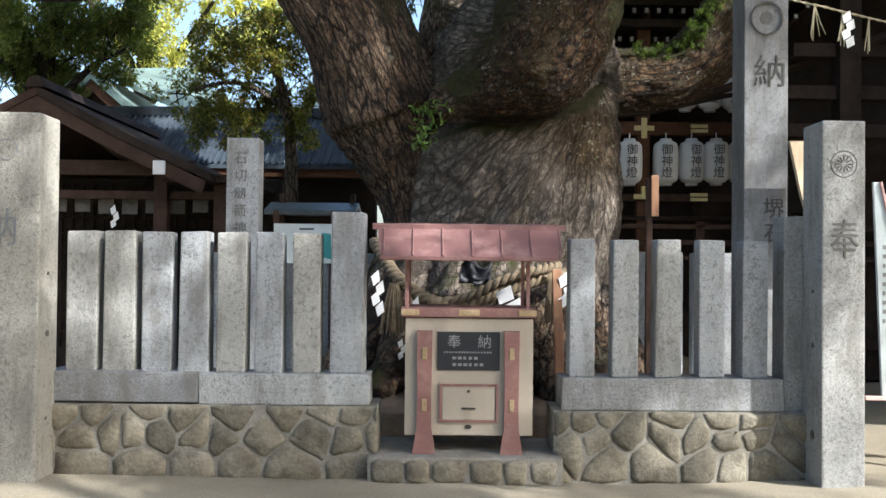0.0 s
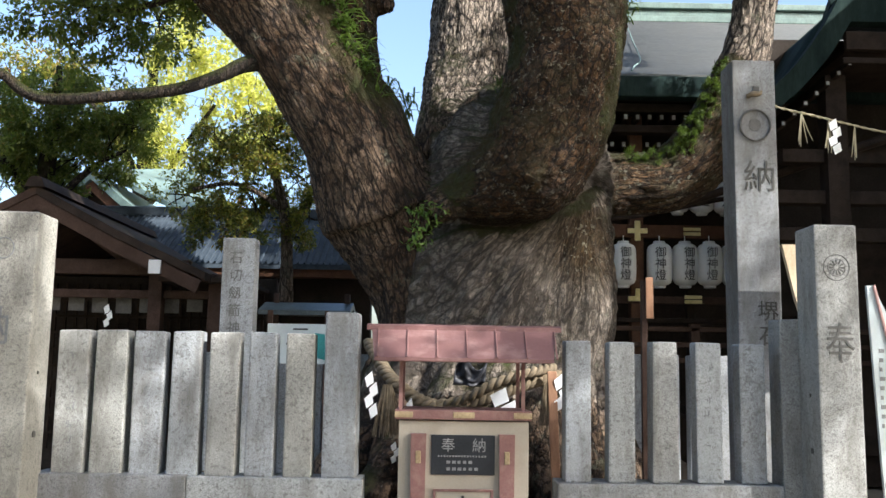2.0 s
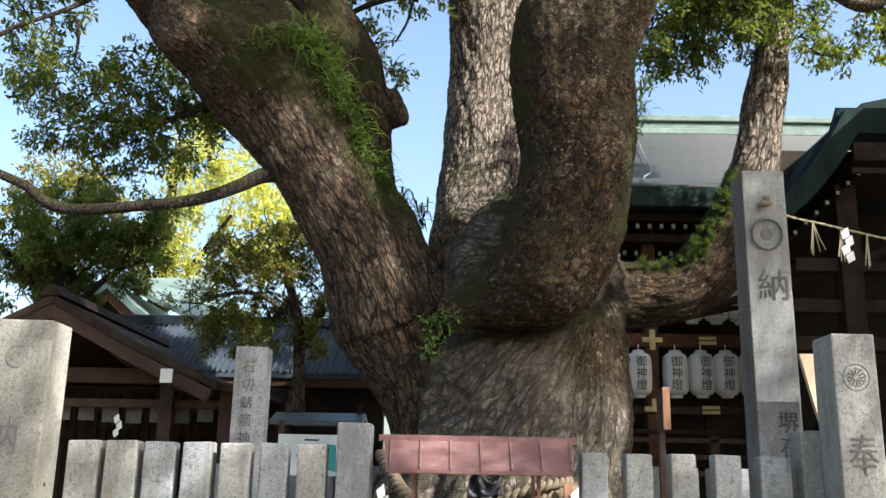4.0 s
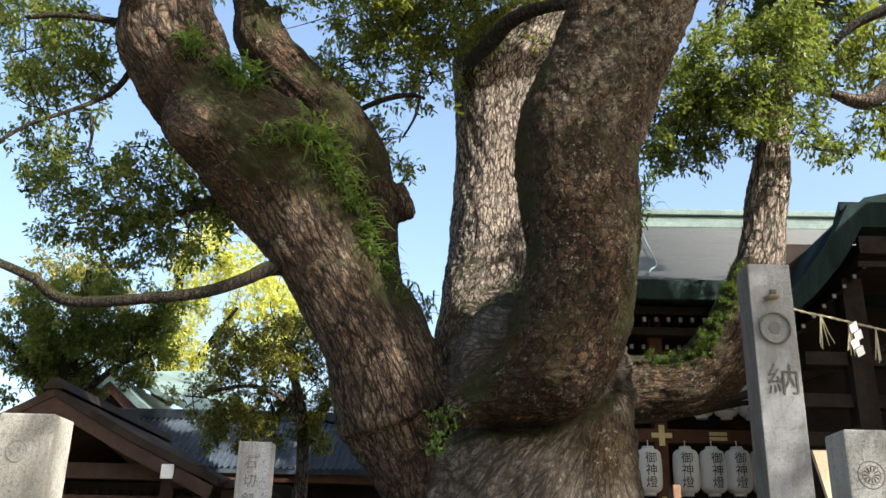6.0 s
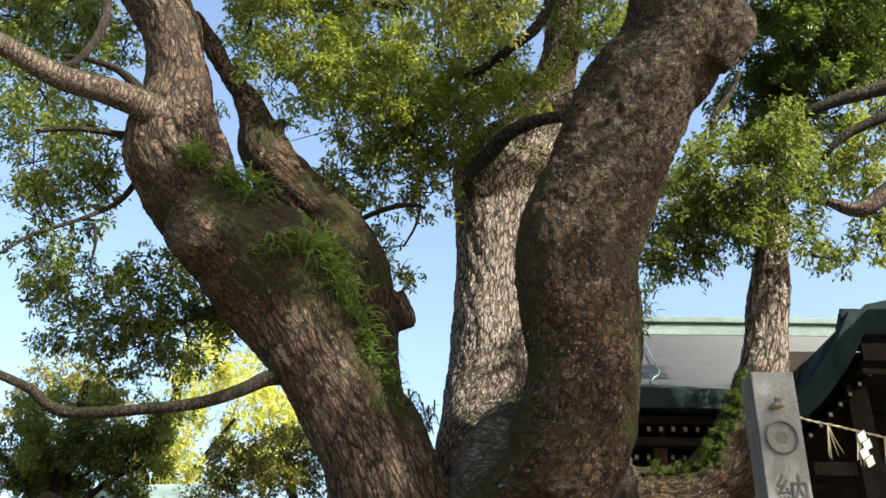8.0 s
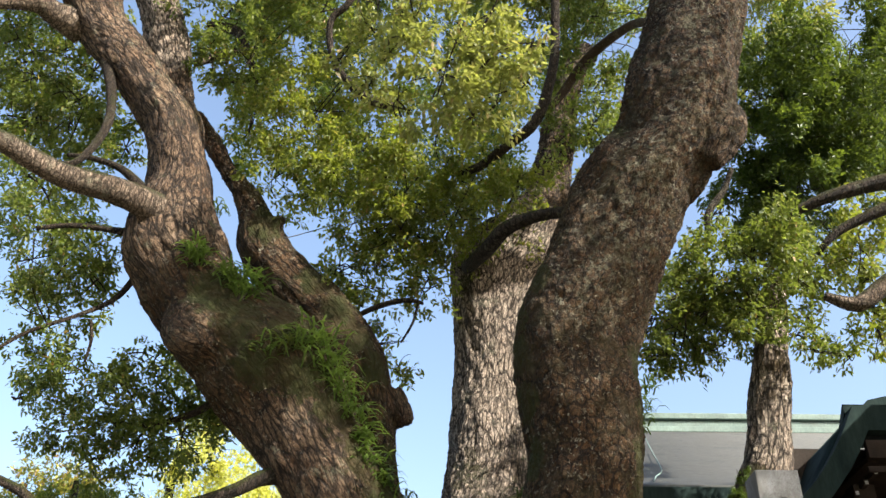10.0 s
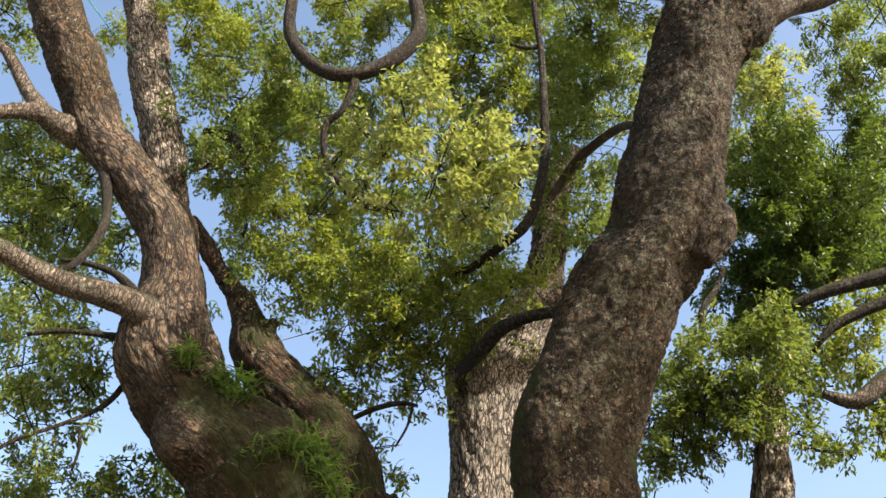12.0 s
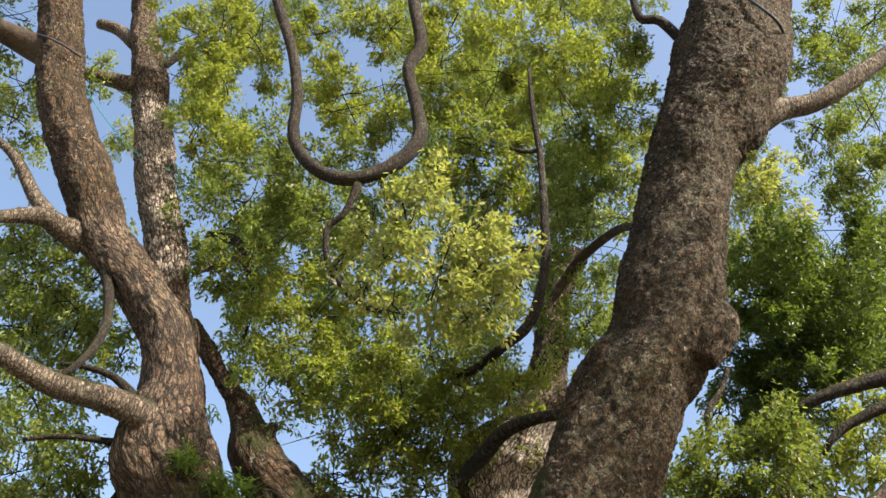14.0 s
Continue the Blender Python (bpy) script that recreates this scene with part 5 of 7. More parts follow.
BOUGH_BEHIND_RIGHT = [
    (3.66, 10.50, 17.12, 0.42), (3.58, 10.50, 15.43, 0.33), (3.13, 10.50, 14.11, 0.30), (2.87, 10.50, 12.92, 0.26),
    (1.79, 10.50, 10.18, 0.23), (1.84, 10.50, 9.44, 0.21), (1.65, 10.50, 8.75, 0.17), (2.30, 10.50, 11.34, 0.23)]
BOUGH_BESIDE_RIGHT = [
    (3.09, 10.00, 8.12, 0.18), (2.76, 10.00, 7.53, 0.18), (2.56, 10.00, 6.98, 0.17), (3.41, 10.00, 8.47, 0.16),
    (2.77, 10.00, 6.98, 0.17)]

BACK_HIGH = [
    (-5.48, 12.50, 16.26, 1.08), (-4.37, 12.50, 14.67, 1.02), (-3.12, 12.50, 13.70, 0.98), (-3.86, 12.50, 15.86, 1.07),
    (-2.33, 12.50, 14.63, 1.01), (-2.56, 12.50, 12.40, 0.82), (-1.29, 12.50, 11.72, 0.90), (-0.29, 12.50, 12.50, 0.93),
    (0.48, 12.50, 10.72, 0.76), (-0.85, 12.50, 10.39, 0.56), (0.92, 12.50, 11.95, 0.80), (2.76, 12.50, 15.91, 1.06),
    (2.78, 12.50, 14.06, 0.77), (2.38, 12.50, 12.46, 0.62), (1.72, 12.50, 14.56, 0.90), (-6.60, 12.50, 20.58, 0.84),
    (-4.92, 12.50, 18.02, 0.51), (-1.23, 12.50, 15.28, 1.04), (-0.07, 12.50, 16.15, 1.07), (-1.83, 12.50, 10.98, 0.68),
    (-3.63, 12.50, 12.01, 0.61), (0.57, 12.50, 13.64, 0.86)]
BACK_TOP = [
    (-0.04, 12.00, 20.37, 1.22), (1.37, 12.00, 21.36, 1.26), (2.89, 12.00, 19.81, 1.20), (0.94, 12.00, 17.63, 1.11),
    (2.34, 12.00, 16.80, 1.08), (3.60, 12.00, 16.39, 0.71), (-3.12, 12.00, 18.58, 0.64), (-1.60, 12.00, 18.99, 0.78),
    (-0.60, 12.00, 21.95, 0.86), (-5.98, 12.00, 21.57, 0.99), (-4.96, 12.00, 22.36, 0.87), (-2.32, 12.00, 24.37, 1.38),
    (-4.73, 12.00, 25.10, 1.42), (0.77, 12.00, 24.91, 1.56), (3.79, 12.00, 24.16, 1.37), (4.91, 12.00, 23.51, 0.90)]
BACK_SIDES = [
    (6.87, 12.00, 13.94, 0.96), (5.95, 12.00, 12.50, 0.90), (7.23, 12.00, 12.76, 0.91), (5.63, 12.00, 13.66, 0.74),
    (6.17, 12.00, 15.44, 0.68), (9.11, 12.00, 19.40, 0.78), (9.02, 12.00, 16.85, 0.72), (-7.86, 12.00, 13.29, 0.74),
    (-6.78, 12.00, 12.15, 0.60), (-7.19, 12.00, 10.67, 0.65), (-6.39, 12.00, 11.13, 0.48), (-9.10, 12.00, 18.29, 0.51),
    (-6.84, 12.00, 9.36, 0.53), (-6.08, 12.00, 9.76, 0.45), (10.29, 12.00, 20.59, 0.82), (7.56, 12.00, 16.31, 0.47)]
BOUGH_RIGHT_DEEP = [
    (4.63, 10.20, 10.85, 0.60), (5.65, 10.20, 11.43, 0.70), (6.00, 10.20, 10.38, 0.67), (4.82, 10.20, 9.96, 0.61),
    (5.33, 10.20, 9.54, 0.52), (4.21, 10.20, 9.97, 0.41), (6.73, 10.20, 11.79, 0.54), (4.49, 10.20, 11.33, 0.39),
    (4.75, 10.20, 9.15, 0.39), (5.17, 10.20, 11.95, 0.45)]
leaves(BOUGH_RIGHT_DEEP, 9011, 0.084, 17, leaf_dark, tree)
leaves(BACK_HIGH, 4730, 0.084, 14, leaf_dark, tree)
leaves(BACK_TOP, 6082, 0.084, 15, leaf_green, tree)
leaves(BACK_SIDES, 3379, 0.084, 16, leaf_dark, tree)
leaves(BOUGH_CENTRE_LOW, 4978, 0.078, 1, leaf_mixed, tree)
leaves(BOUGH_CENTRE, 6937, 0.074, 2, leaf_mixed, tree)
leaves(BOUGH_CENTRE_HIGH, 6082, 0.074, 3, leaf_green, tree)
leaves(BOUGH_FRONT, 6600, 0.084, 4, leaf_bright, tree, label="yellow-green leaves coloured as sunlit")
leaves(BOUGH_TOP, 9687, 0.074, 5, leaf_mixed, tree)
leaves(BOUGH_TOP_RIGHT, 6758, 0.074, 6, leaf_green, tree)
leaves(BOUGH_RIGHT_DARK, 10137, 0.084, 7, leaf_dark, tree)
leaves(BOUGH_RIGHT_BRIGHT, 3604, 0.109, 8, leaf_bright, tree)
leaves(BOUGH_RIGHT_LOW, 7600, 0.072, 9, leaf_green, tree)
leaves(BOUGH_RIGHT_EDGE, 4730, 0.084, 10, leaf_mixed, tree)
leaves(BOUGH_LEFT, 6307, 0.074, 11, leaf_green, tree)
leaves(BOUGH_LEFT_TOP, 4505, 0.078, 12, leaf_green, tree)
leaves([
    (4.46, 7.20, 11.87, 0.15), (4.20, 7.20, 11.36, 0.15), (3.86, 7.20, 10.77, 0.14), (3.60, 7.20, 10.32, 0.12),
    (4.44, 7.20, 11.36, 0.12), (2.84, 7.20, 11.51, 0.10), (2.67, 7.20, 10.91, 0.09), (2.32, 7.20, 10.02, 0.08),
    (4.67, 7.20, 12.41, 0.13)], 60000, 0.032, 31, leaf_olive_moss, tree, "moss_fringe", "ragged green moss on the edge of the limb", droop=0.9)
leaves([
    (1.98, 9.14, 3.63, 0.08), (2.18, 9.14, 3.64, 0.08), (2.36, 9.14, 3.71, 0.08), (2.49, 9.14, 3.87, 0.08),
    (2.62, 9.14, 4.05, 0.08), (2.73, 9.14, 4.24, 0.08), (2.82, 9.14, 4.41, 0.08), (2.91, 9.14, 4.60, 0.08),
    (2.67, 9.14, 3.96, 0.08), (2.51, 9.14, 3.72, 0.08), (2.77, 9.14, 4.13, 0.08), (2.87, 9.14, 4.33, 0.08),
    (2.60, 9.14, 3.84, 0.08), (2.72, 9.14, 4.02, 0.08)], 150000, 0.02, 32, leaf_cushion, tree, "moss_cushion", "thick bright green moss on the low limb", droop=0.5, spread=0.9)
leaves(BOUGH_RIGHT_HANGING, 8500, 0.068, 33, leaf_green, tree)
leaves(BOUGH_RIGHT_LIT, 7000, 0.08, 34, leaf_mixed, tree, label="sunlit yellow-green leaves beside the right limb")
leaves(BOUGH_RIGHT_FAR, 6000, 0.08, 35, leaf_mixed, tree)
leaves(BOUGH_LEFT_FILL, 4200, 0.078, 36, leaf_mixed, tree)
leaves(BOUGH_FORK_FILL, 2400, 0.078, 37, leaf_mixed, tree)
leaves(BOUGH_BEHIND_LEFT, 6500, 0.078, 38, leaf_mixed, tree)
leaves(BOUGH_BEHIND_RIGHT, 6500, 0.078, 39, leaf_mixed, tree)
leaves(BOUGH_BESIDE_RIGHT, 6500, 0.075, 40, leaf_mixed, tree)
leaves(BOUGH_LEFT_LOW, 7321, 0.069, 13, leaf_green, tree)


# ---- the tall stele and the tablet ----
def stele():
    t = thing("stone_stele", "tall grey granite stele with dark carved characters and a ring", "stele", at=(2.815, 7.9, 0))
    bm = bmesh.new()
    box(bm, (-0.192, 0, 0), (0.192, 0.34, 4.245), 0.012, 0.002, 0.0)
    # Darker slab granite paints in the shade that lies on the stele.
    part("shaft", bm, granite_slab, t)
    bm = bmesh.new()
    box(bm, (-0.45, -0.2, 0.0), (0.45, 0.6, 0.35), 0.02)
    part("plinth", bm, granite_slab, t)
    bm = bmesh.new()
    tube(bm, [(0.135 * math.cos(a), -0.016, 3.64 + 0.14 * math.sin(a), 0.010) for a in np.linspace(0, 2 * math.pi, 33)], 8, 1)
    part("ring", bm, engraved_soft, t, "dark iron ring")
    bm = bmesh.new()
    bmesh.ops.create_cone(bm, cap_ends=True, segments=20, radius1=0.06, radius2=0.055, depth=0.006, matrix=pose(0.0, 0.0, 3.645, 90, 0, 0))
    part("boss", bm, engraved_soft, t)
    bm = bmesh.new()
    tube(bm, [(-0.07, -0.02, 3.90, 0.02), (-0.03, -0.05, 3.915, 0.024), (0.03, -0.04, 3.92, 0.022), (0.06, -0.02, 3.95, 0.012)], 8, 3)
    hook = part("rope_knot", bm, straw, t)
    bm = bmesh.new()
    box(bm, (-0.01, -0.012, 3.94), (0.045, 0.002, 4.0), 0.003)
    part("socket", bm, engraved, t)
    lettering("inscription", "納", 0.30, (0.025, -0.003, 3.18), engraved, t, "carved dark character")
    lettering("inscription", "堺", 0.19, (0.07, -0.003, 1.98), engraved, t, "carved dark character")
    lettering("inscription", "石", 0.19, (0.07, -0.003, 1.76), engraved, t, "carved dark character")
    return t


stele()


def tablet():
    t = thing("stone_tablet", "upright grey stone tablet with a column of carved characters", "stele", at=(-1.91, 8.6, 0))
    bm = bmesh.new()
    box(bm, (-0.145, 0, 0.2), (0.165, 0.22, 2.645), 0.012, 0.003, 0.0)
    part("slab", bm, granite, t)
    bm = bmesh.new()
    box(bm, (-0.3, -0.1, 0.0), (0.3, 0.35, 0.35), 0.015)
    part("plinth", bm, granite_slab, t)
    rng = random.Random(3)
    z = 2.45
    for ch in "石切劔箭神社":
        lettering("inscription", ch, 0.125, (-0.01, -0.003, z), engraved_soft, t)
        z -= 0.165
    return t


tablet()


# ---- rope and paper streamers ----
def twisted_rope(path, r, strands=3, turns=14):
    bm = bmesh.new()
    q = spline([(*p, 0) for p in path], 10)[:, :3]
    for s in range(strands):
        rows = []
        for i, p in enumerate(q):
            d = Vector(q[min(i + 1, len(q) - 1)] - q[max(i - 1, 0)]).normalized()
            a = d.cross(Vector((0, 0, 1)))
            a = a.normalized() if a.length > 0.1 else Vector((1, 0, 0))
            b = a.cross(d)
            w = 2 * math.pi * (turns * i / len(q) + s / strands)
            rows.append((*(Vector(p) + (a * math.cos(w) + b * math.sin(w)) * r * 0.55), r * 0.62))
        tube(bm, rows, 8, 2)
    return bm


def sacred_rope():
    t = thing("sacred_straw_rope", "thick twisted straw rope with tassels tied round the trunk", "rope")
    path = [(-0.62, 8.35, 1.66), (-0.50, 7.95, 1.50), (-0.36, 7.72, 1.33), (-0.13, 7.62, 1.17), (0.12, 7.6, 1.12), (0.42, 7.6, 1.20), (0.68, 7.65, 1.30), (0.92, 7.75, 1.37), (1.10, 7.95, 1.39), (1.25, 8.3, 1.4)]
    part("rope", twisted_rope(path, 0.052, 3, 15), straw, t, smooth=True)
    path = [(-0.1, 7.62, 1.14), (0.2, 7.56, 1.18), (0.5, 7.55, 1.33), (0.8, 7.6, 1.42), (1.0, 7.8, 1.46)]
    part("rope", twisted_rope(path, 0.040, 2, 9), straw, t, smooth=True)
    rng = random.Random(6)
    for x, y, z, n, l, w in ((-0.40, 7.66, 1.30, 60, 0.42, 0.13), (0.93, 7.7, 1.34, 26, 0.40, 0.07)):
        bm = bmesh.new()
        for k in range(n):
            a, b = rng.uniform(-w, w), rng.uniform(-w * 0.4, w * 0.4)
            tube(bm, [(x + a * 0.3, y + b * 0.3, z, 0.006), (x + a * 0.7, y + b, z - l * 0.5, 0.005), (x + a, y + b, z - l * rng.uniform(0.85, 1.05), 0.004)], 4, 1)
        part("tassel", bm, straw, t)
    return t


sacred_rope()


def shide(x, y, z, w, h, group="paper streamers", n=4, skew=1):
    """A folded zigzag paper streamer hanging from (x, y, z)."""
    t = thing("paper_streamer", "white folded zigzag paper streamer hanging from the rope", "paper streamer", group, at=(x, y, z))
    for k in range(n):
        bm = bmesh.new()
        sh = skew * w * (0.35 if k % 2 else -0.25)
        zz = -h * k / n
        a = w * 0.6
        prism(bm, [(sh - a, 0.004 * k, zz - h / n * 0.3), (sh + a * 0.6, 0.004 * k, zz + h / n * 0.35), (sh + a, 0.004 * k + 0.01, zz - h / n * 0.75), (sh - a * 0.5, 0.004 * k + 0.01, zz - h / n * 1.25)], 0.0015)
        part("fold", bm, paper, t)
    return t


shide(-0.535, 7.55, 1.38, 0.062, 0.34)
shide(-0.33, 7.6, 0.82, 0.04, 0.15, n=3)
shide(-0.20, 7.5, 1.17, 0.05, 0.16, n=2)
shide(0.55, 7.45, 1.26, 0.13, 0.20, n=2)
shide(1.03, 7.55, 1.38, 0.07, 0.26, n=3)
shide(3.70, 8.27, 3.80, 0.075, 0.30, skew=0.8)


def straw_line():
    t = thing("shrine_rope", "thin straw rope with hanging straw tassels strung from the stele", "rope")
    pts = [(3.02, 8.0, 3.97), (3.15, 8.3, 3.945), (3.5, 8.3, 3.86), (3.8, 8.3, 3.79), (4.15, 8.3, 3.715), (4.9, 8.3, 3.6)]
    part("rope", twisted_rope(pts, 0.011, 2, 40), straw_pale, t)
    rng = random.Random(8)
    for x, z in ((3.40, 3.885), (3.66, 3.825), (3.90, 3.768), (4.3, 3.69)):
        bm = bmesh.new()
        for k in range(5):
            a = rng.uniform(-0.03, 0.06)
            tube(bm, [(x, 8.3, z, 0.006), (x + a, 8.3 + a * 0.3, z - 0.16, 0.006), (x + a * 1.7, 8.3, z - 0.32 * rng.uniform(0.8, 1.05), 0.004)], 4, 1)
        part("tassel", bm, straw_pale, t)


straw_line()


# ---- props beside the tree ----
def prop_post(name, lo, hi, m, label, cat, lean=(0, 0)):
    bm = bmesh.new()
    box(bm, lo, hi, 0.006)
    for v in bm.verts:
        k = (v.co.z - lo[2]) / (hi[2] - lo[2])
        v.co.x += lean[0] * k
        v.co.y += lean[1] * k
    return tagged(part(name, bm, m), label, cat)


prop_post("wooden_stake", (0.955, 7.52, 0.28), (1.03, 7.56, 1.43), orange_wood, "weathered wooden stake leaning at the trunk", "stake", (-0.035, 0.05))
sign = thing("wooden_sign_post", "thin dark post with a narrow orange-brown board on top", "sign post", at=(1.745, 7.6, 0))
for nm, lo, hi, m in (("post", (-0.035, 0, 0.25), (0.015, 0.05, 2.2), brown_wood), ("board", (0.0, -0.03, 1.88), (0.06, 0.0, 2.225), orange_wood)):
    bm = bmesh.new()
    box(bm, lo, hi, 0.004)
    part(nm, bm, m, sign)
bm = bmesh.new()
prism(bm, [(2.99, 7.55, 2.06), (3.10, 7.55, 1.7), (3.4, 7.55, 1.7), (3.4, 7.55, 2.52), (2.89, 7.55, 2.52)], 0.05)
tagged(part("pale_board", bm, pale_wood), "pale new wooden board leaning behind the pillar", "board")


def leaning_sign():
    t = thing("leaning_sign_board", "white notice board with a pink edge leaning behind the pillar", "sign board", at=(3.3, 6.9, 0.5))
    bm = bmesh.new()
    prism(bm, [(-0.02, 0, 1.62), (0.05, 0, 0.0), (0.9, 0, 0.0), (0.9, 0, 0.9), (0.35, 0, 0.9), (0.03, 0, 1.62)], 0.03)
    part("board", bm, sign_blue, t)
    bm = bmesh.new()
    tube(bm, [(0.03, -0.01, 1.62, 0.012), (0.12, -0.01, 1.2, 0.012), (0.32, -0.01, 0.3, 0.012)], 6, 2)
    part("edge_trim", bm, pink_trim, t)
    bm = bmesh.new()
    box(bm, (-0.1, -0.05, -0.03), (0.9, 0.0, 0.0), 0.004)
    part("lower_trim", bm, pink_trim, t)
    for k in range(9):
        bm = bmesh.new()
        box(bm, (0.05, -0.004, 0.55 + 0.07 * k), (0.07 + 0.01 * (k % 3), 0.0, 0.58 + 0.07 * k))
        part("text_bar", bm, plate_grey, t)
    for x in (0.1, 0.7):
        bm = bmesh.new()
        box(bm, (x, 0.0, -0.52), (x + 0.06, 0.05, 0.0), 0.004)
        part("leg", bm, pale_wood, t)
    return t


leaning_sign()

# ---- back fence posts behind the bed ----
for i in range(9):
    x = -2.62 + i * 0.30
    fence_post(x, x + 0.19, 1.57, seed=60 + i, y0=9.9 - 0.0 * i, z0=0.3, group="back fence posts")
for i in range(5):
    x = 1.85 + i * 0.30
    fence_post(x, x + 0.19, 1.60, seed=80 + i, y0=8.75 + 0.05 * i, z0=0.3, group="back fence posts")


# ---- main hall behind, to the right ----
def lantern():
    t = thing("paper_lantern", "white barrel-shaped paper lantern with black brush characters", "lantern", "hanging paper lanterns", at=(0, 0, 0))
    prof = [(0.0, 0.30), (0.08, 0.30), (0.085, 0.285), (0.125, 0.27), (0.16, 0.23), (0.172, 0.15), (0.175, 0.0), (0.172, -0.15), (0.16, -0.23), (0.125, -0.27), (0.085, -0.285), (0.08, -0.30), (0.0, -0.30)]
    rows = spline([(a, b) for a, b in prof], 3)
    bm = bmesh.new()
    n = 20
    rings = []
    for i, (r, z) in enumerate(rows):
        rr = max(0.002, r * (1 + (0.006 if i % 2 else -0.006)))
        rings.append([bm.verts.new((rr * math.cos(2 * math.pi * k / n), rr * math.sin(2 * math.pi * k / n), z)) for k in range(n)])
    for a, b in zip(rings, rings[1:]):
        for k in range(n):
            bm.faces.new((a[k], b[k], b[(k + 1) % n], a[(k + 1) % n]))
    body = part("paper_body", bm, lantern_paper, t, smooth=True)
    for k, ch in enumerate("御神燈"):
        bm = text_bm(ch, 0.165, 0.0)
        bmesh.ops.subdivide_edges(bm, edges=bm.edges[:], cuts=1)
        for v in bm.verts:
            x, z = v.co.x * 0.95, v.co.z * 0.95 + 0.155 - 0.155 * k
            v.co = (x, -math.sqrt(max(0.0, 0.179 ** 2 - x * x)) - 0.004, z)
        part("character", bm, ink, body)
    for z in (0.305, -0.305):
        bm = bmesh.new()
        bmesh.ops.create_cone(bm, cap_ends=True, segments=16, radius1=0.082, radius2=0.078, depth=0.03, matrix=pose(0, 0, z))
        part("end_ring", bm, white_paint, t)
    bm = bmesh.new()
    tube(bm, [(0, 0, 0.31, 0.008), (0, 0, 0.40, 0.008)], 6, 1)
    part("hanger", bm, white_paint, t)
    return t


first = lantern()
spots = [(2.54, 2.885), (3.035, 2.89), (3.385, 2.895), (3.72, 2.9), (4.06, 2.9), (4.4, 2.9)]
first.location = (spots[0][0], 12.35, spots[0][1])
for k, (x, z) in enumerate(spots[1:]):
    copy_thing(first, pose(x, 12.35, z, 0, 0, (-8, 6, -3, 10, 4)[k]))
for k, x in enumerate((3.36, 3.70, 4.04)):
    copy_thing(first, pose(x, 12.6, 3.95, 0, 0, 5 - 6 * k))


def main_hall():
    h = thing("main_hall", "large dark wooden shrine hall with a weathered copper-edged roof", "building", at=(0, 0, 0))
    def P(name, lo, hi, m, parent=h, bevel=0.008, label=""):
        bm = bmesh.new()
        box(bm, lo, hi, bevel)
        return part(name, bm, m, parent, label)
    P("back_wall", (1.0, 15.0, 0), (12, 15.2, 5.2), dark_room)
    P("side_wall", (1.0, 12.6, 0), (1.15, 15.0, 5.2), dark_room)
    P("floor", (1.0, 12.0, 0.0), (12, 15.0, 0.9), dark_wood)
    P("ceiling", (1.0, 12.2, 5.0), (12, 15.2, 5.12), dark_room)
    P("soffit", (0.5, 11.9, 5.16), (14, 13.2, 5.24), dark_wood)
    P("gable_board", (0.6, 13.2, 5.0), (14, 13.3, 5.9), dark_wood)
    for x in (2.745, 5.6, 8.5):
        P("post", (x - 0.09, 12.42, 0.9), (x + 0.09, 12.6, 5.0), red_wood)
    b1 = P("tie_beam", (1.0, 12.40, 3.27), (12, 12.56, 3.45), red_wood)
    b2 = P("lower_beam", (1.0, 12.40, 2.36), (12, 12.5, 2.46), brown_wood)
    P("rail", (1.0, 12.4, 2.1), (12, 12.46, 2.16), dark_wood)
    for x in (1.6, 2.3, 3.5, 4.3, 5.0):
        P("stud", (x - 0.05, 12.52, 0.9), (x + 0.05, 12.6, 3.3), dark_wood)
    for x, beam, z, kind in ((2.745, b1, 3.36, 1), (3.5, b1, 3.36, 0), (2.745, b2, 2.42, 1), (3.5, b2, 2.42, 0), (4.9, b1, 3.36, 0)):
        if kind:
            P("gilt_fitting", (x - 0.04, 12.37, z - (0.14 if z > 3 else 0.02)), (x + 0.04, 12.395, z + 0.14), gold, beam)
            P("gilt_fitting", (x - 0.14, 12.375, z - 0.035), (x + 0.14, 12.392, z + 0.035), gold, beam)
        else:
            for dz in (-0.032, 0.032):
                P("gilt_fitting", (x - 0.12, 12.375, z + dz - 0.024), (x + 0.12, 12.392, z + dz + 0.024), gold, beam)
    # veranda rail and steps
    for z in (1.55, 1.75, 1.95):
        P("veranda_rail", (1.0, 11.6, z), (9, 11.68, z + 0.06), brown_wood)
    for x in (1.9, 3.3, 4.7):
        P("veranda_post", (x - 0.06, 11.6, 0.3), (x + 0.06, 11.72, 2.05), brown_wood)
    # rafters in two rows with pale ends
    for row, (y, z) in enumerate(((12.15, 4.92), (12.5, 4.62))):
        P("eave_beam", (1.0, y + 0.1, z - 0.20), (12, y + 0.3, z - 0.09), dark_wood)
        for k in range(38):
            x = 1.2 + k * 0.165 + 0.04 * row
            r = P("rafter", (x, y, z - 0.05), (x + 0.06, y + 0.8, z + 0.03), dark_wood, h, 0)
            P("rafter_end", (x + 0.008, y - 0.008, z - 0.04), (x + 0.052, y - 0.002, z + 0.02), rafter_tip, r, 0)
    # roof: a hollow curve from the eave to the ridge
    prof = [(11.85, 5.42), (12.6, 5.72), (13.6, 6.2), (14.8, 6.95), (15.9, 7.65), (16.8, 8.15)]
    q = spline(prof, 4)
    bm = bmesh.new()
    prism(bm, [(0.4, y, z) for y, z in q] + [(0.4, y, z - 0.12) for y, z in q[::-1]], 16, (1, 0, 0))
    roof = part("roof", bm, roof_bark, h, "weathered grey-brown roof with leaf shade in its colour", True)
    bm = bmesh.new()
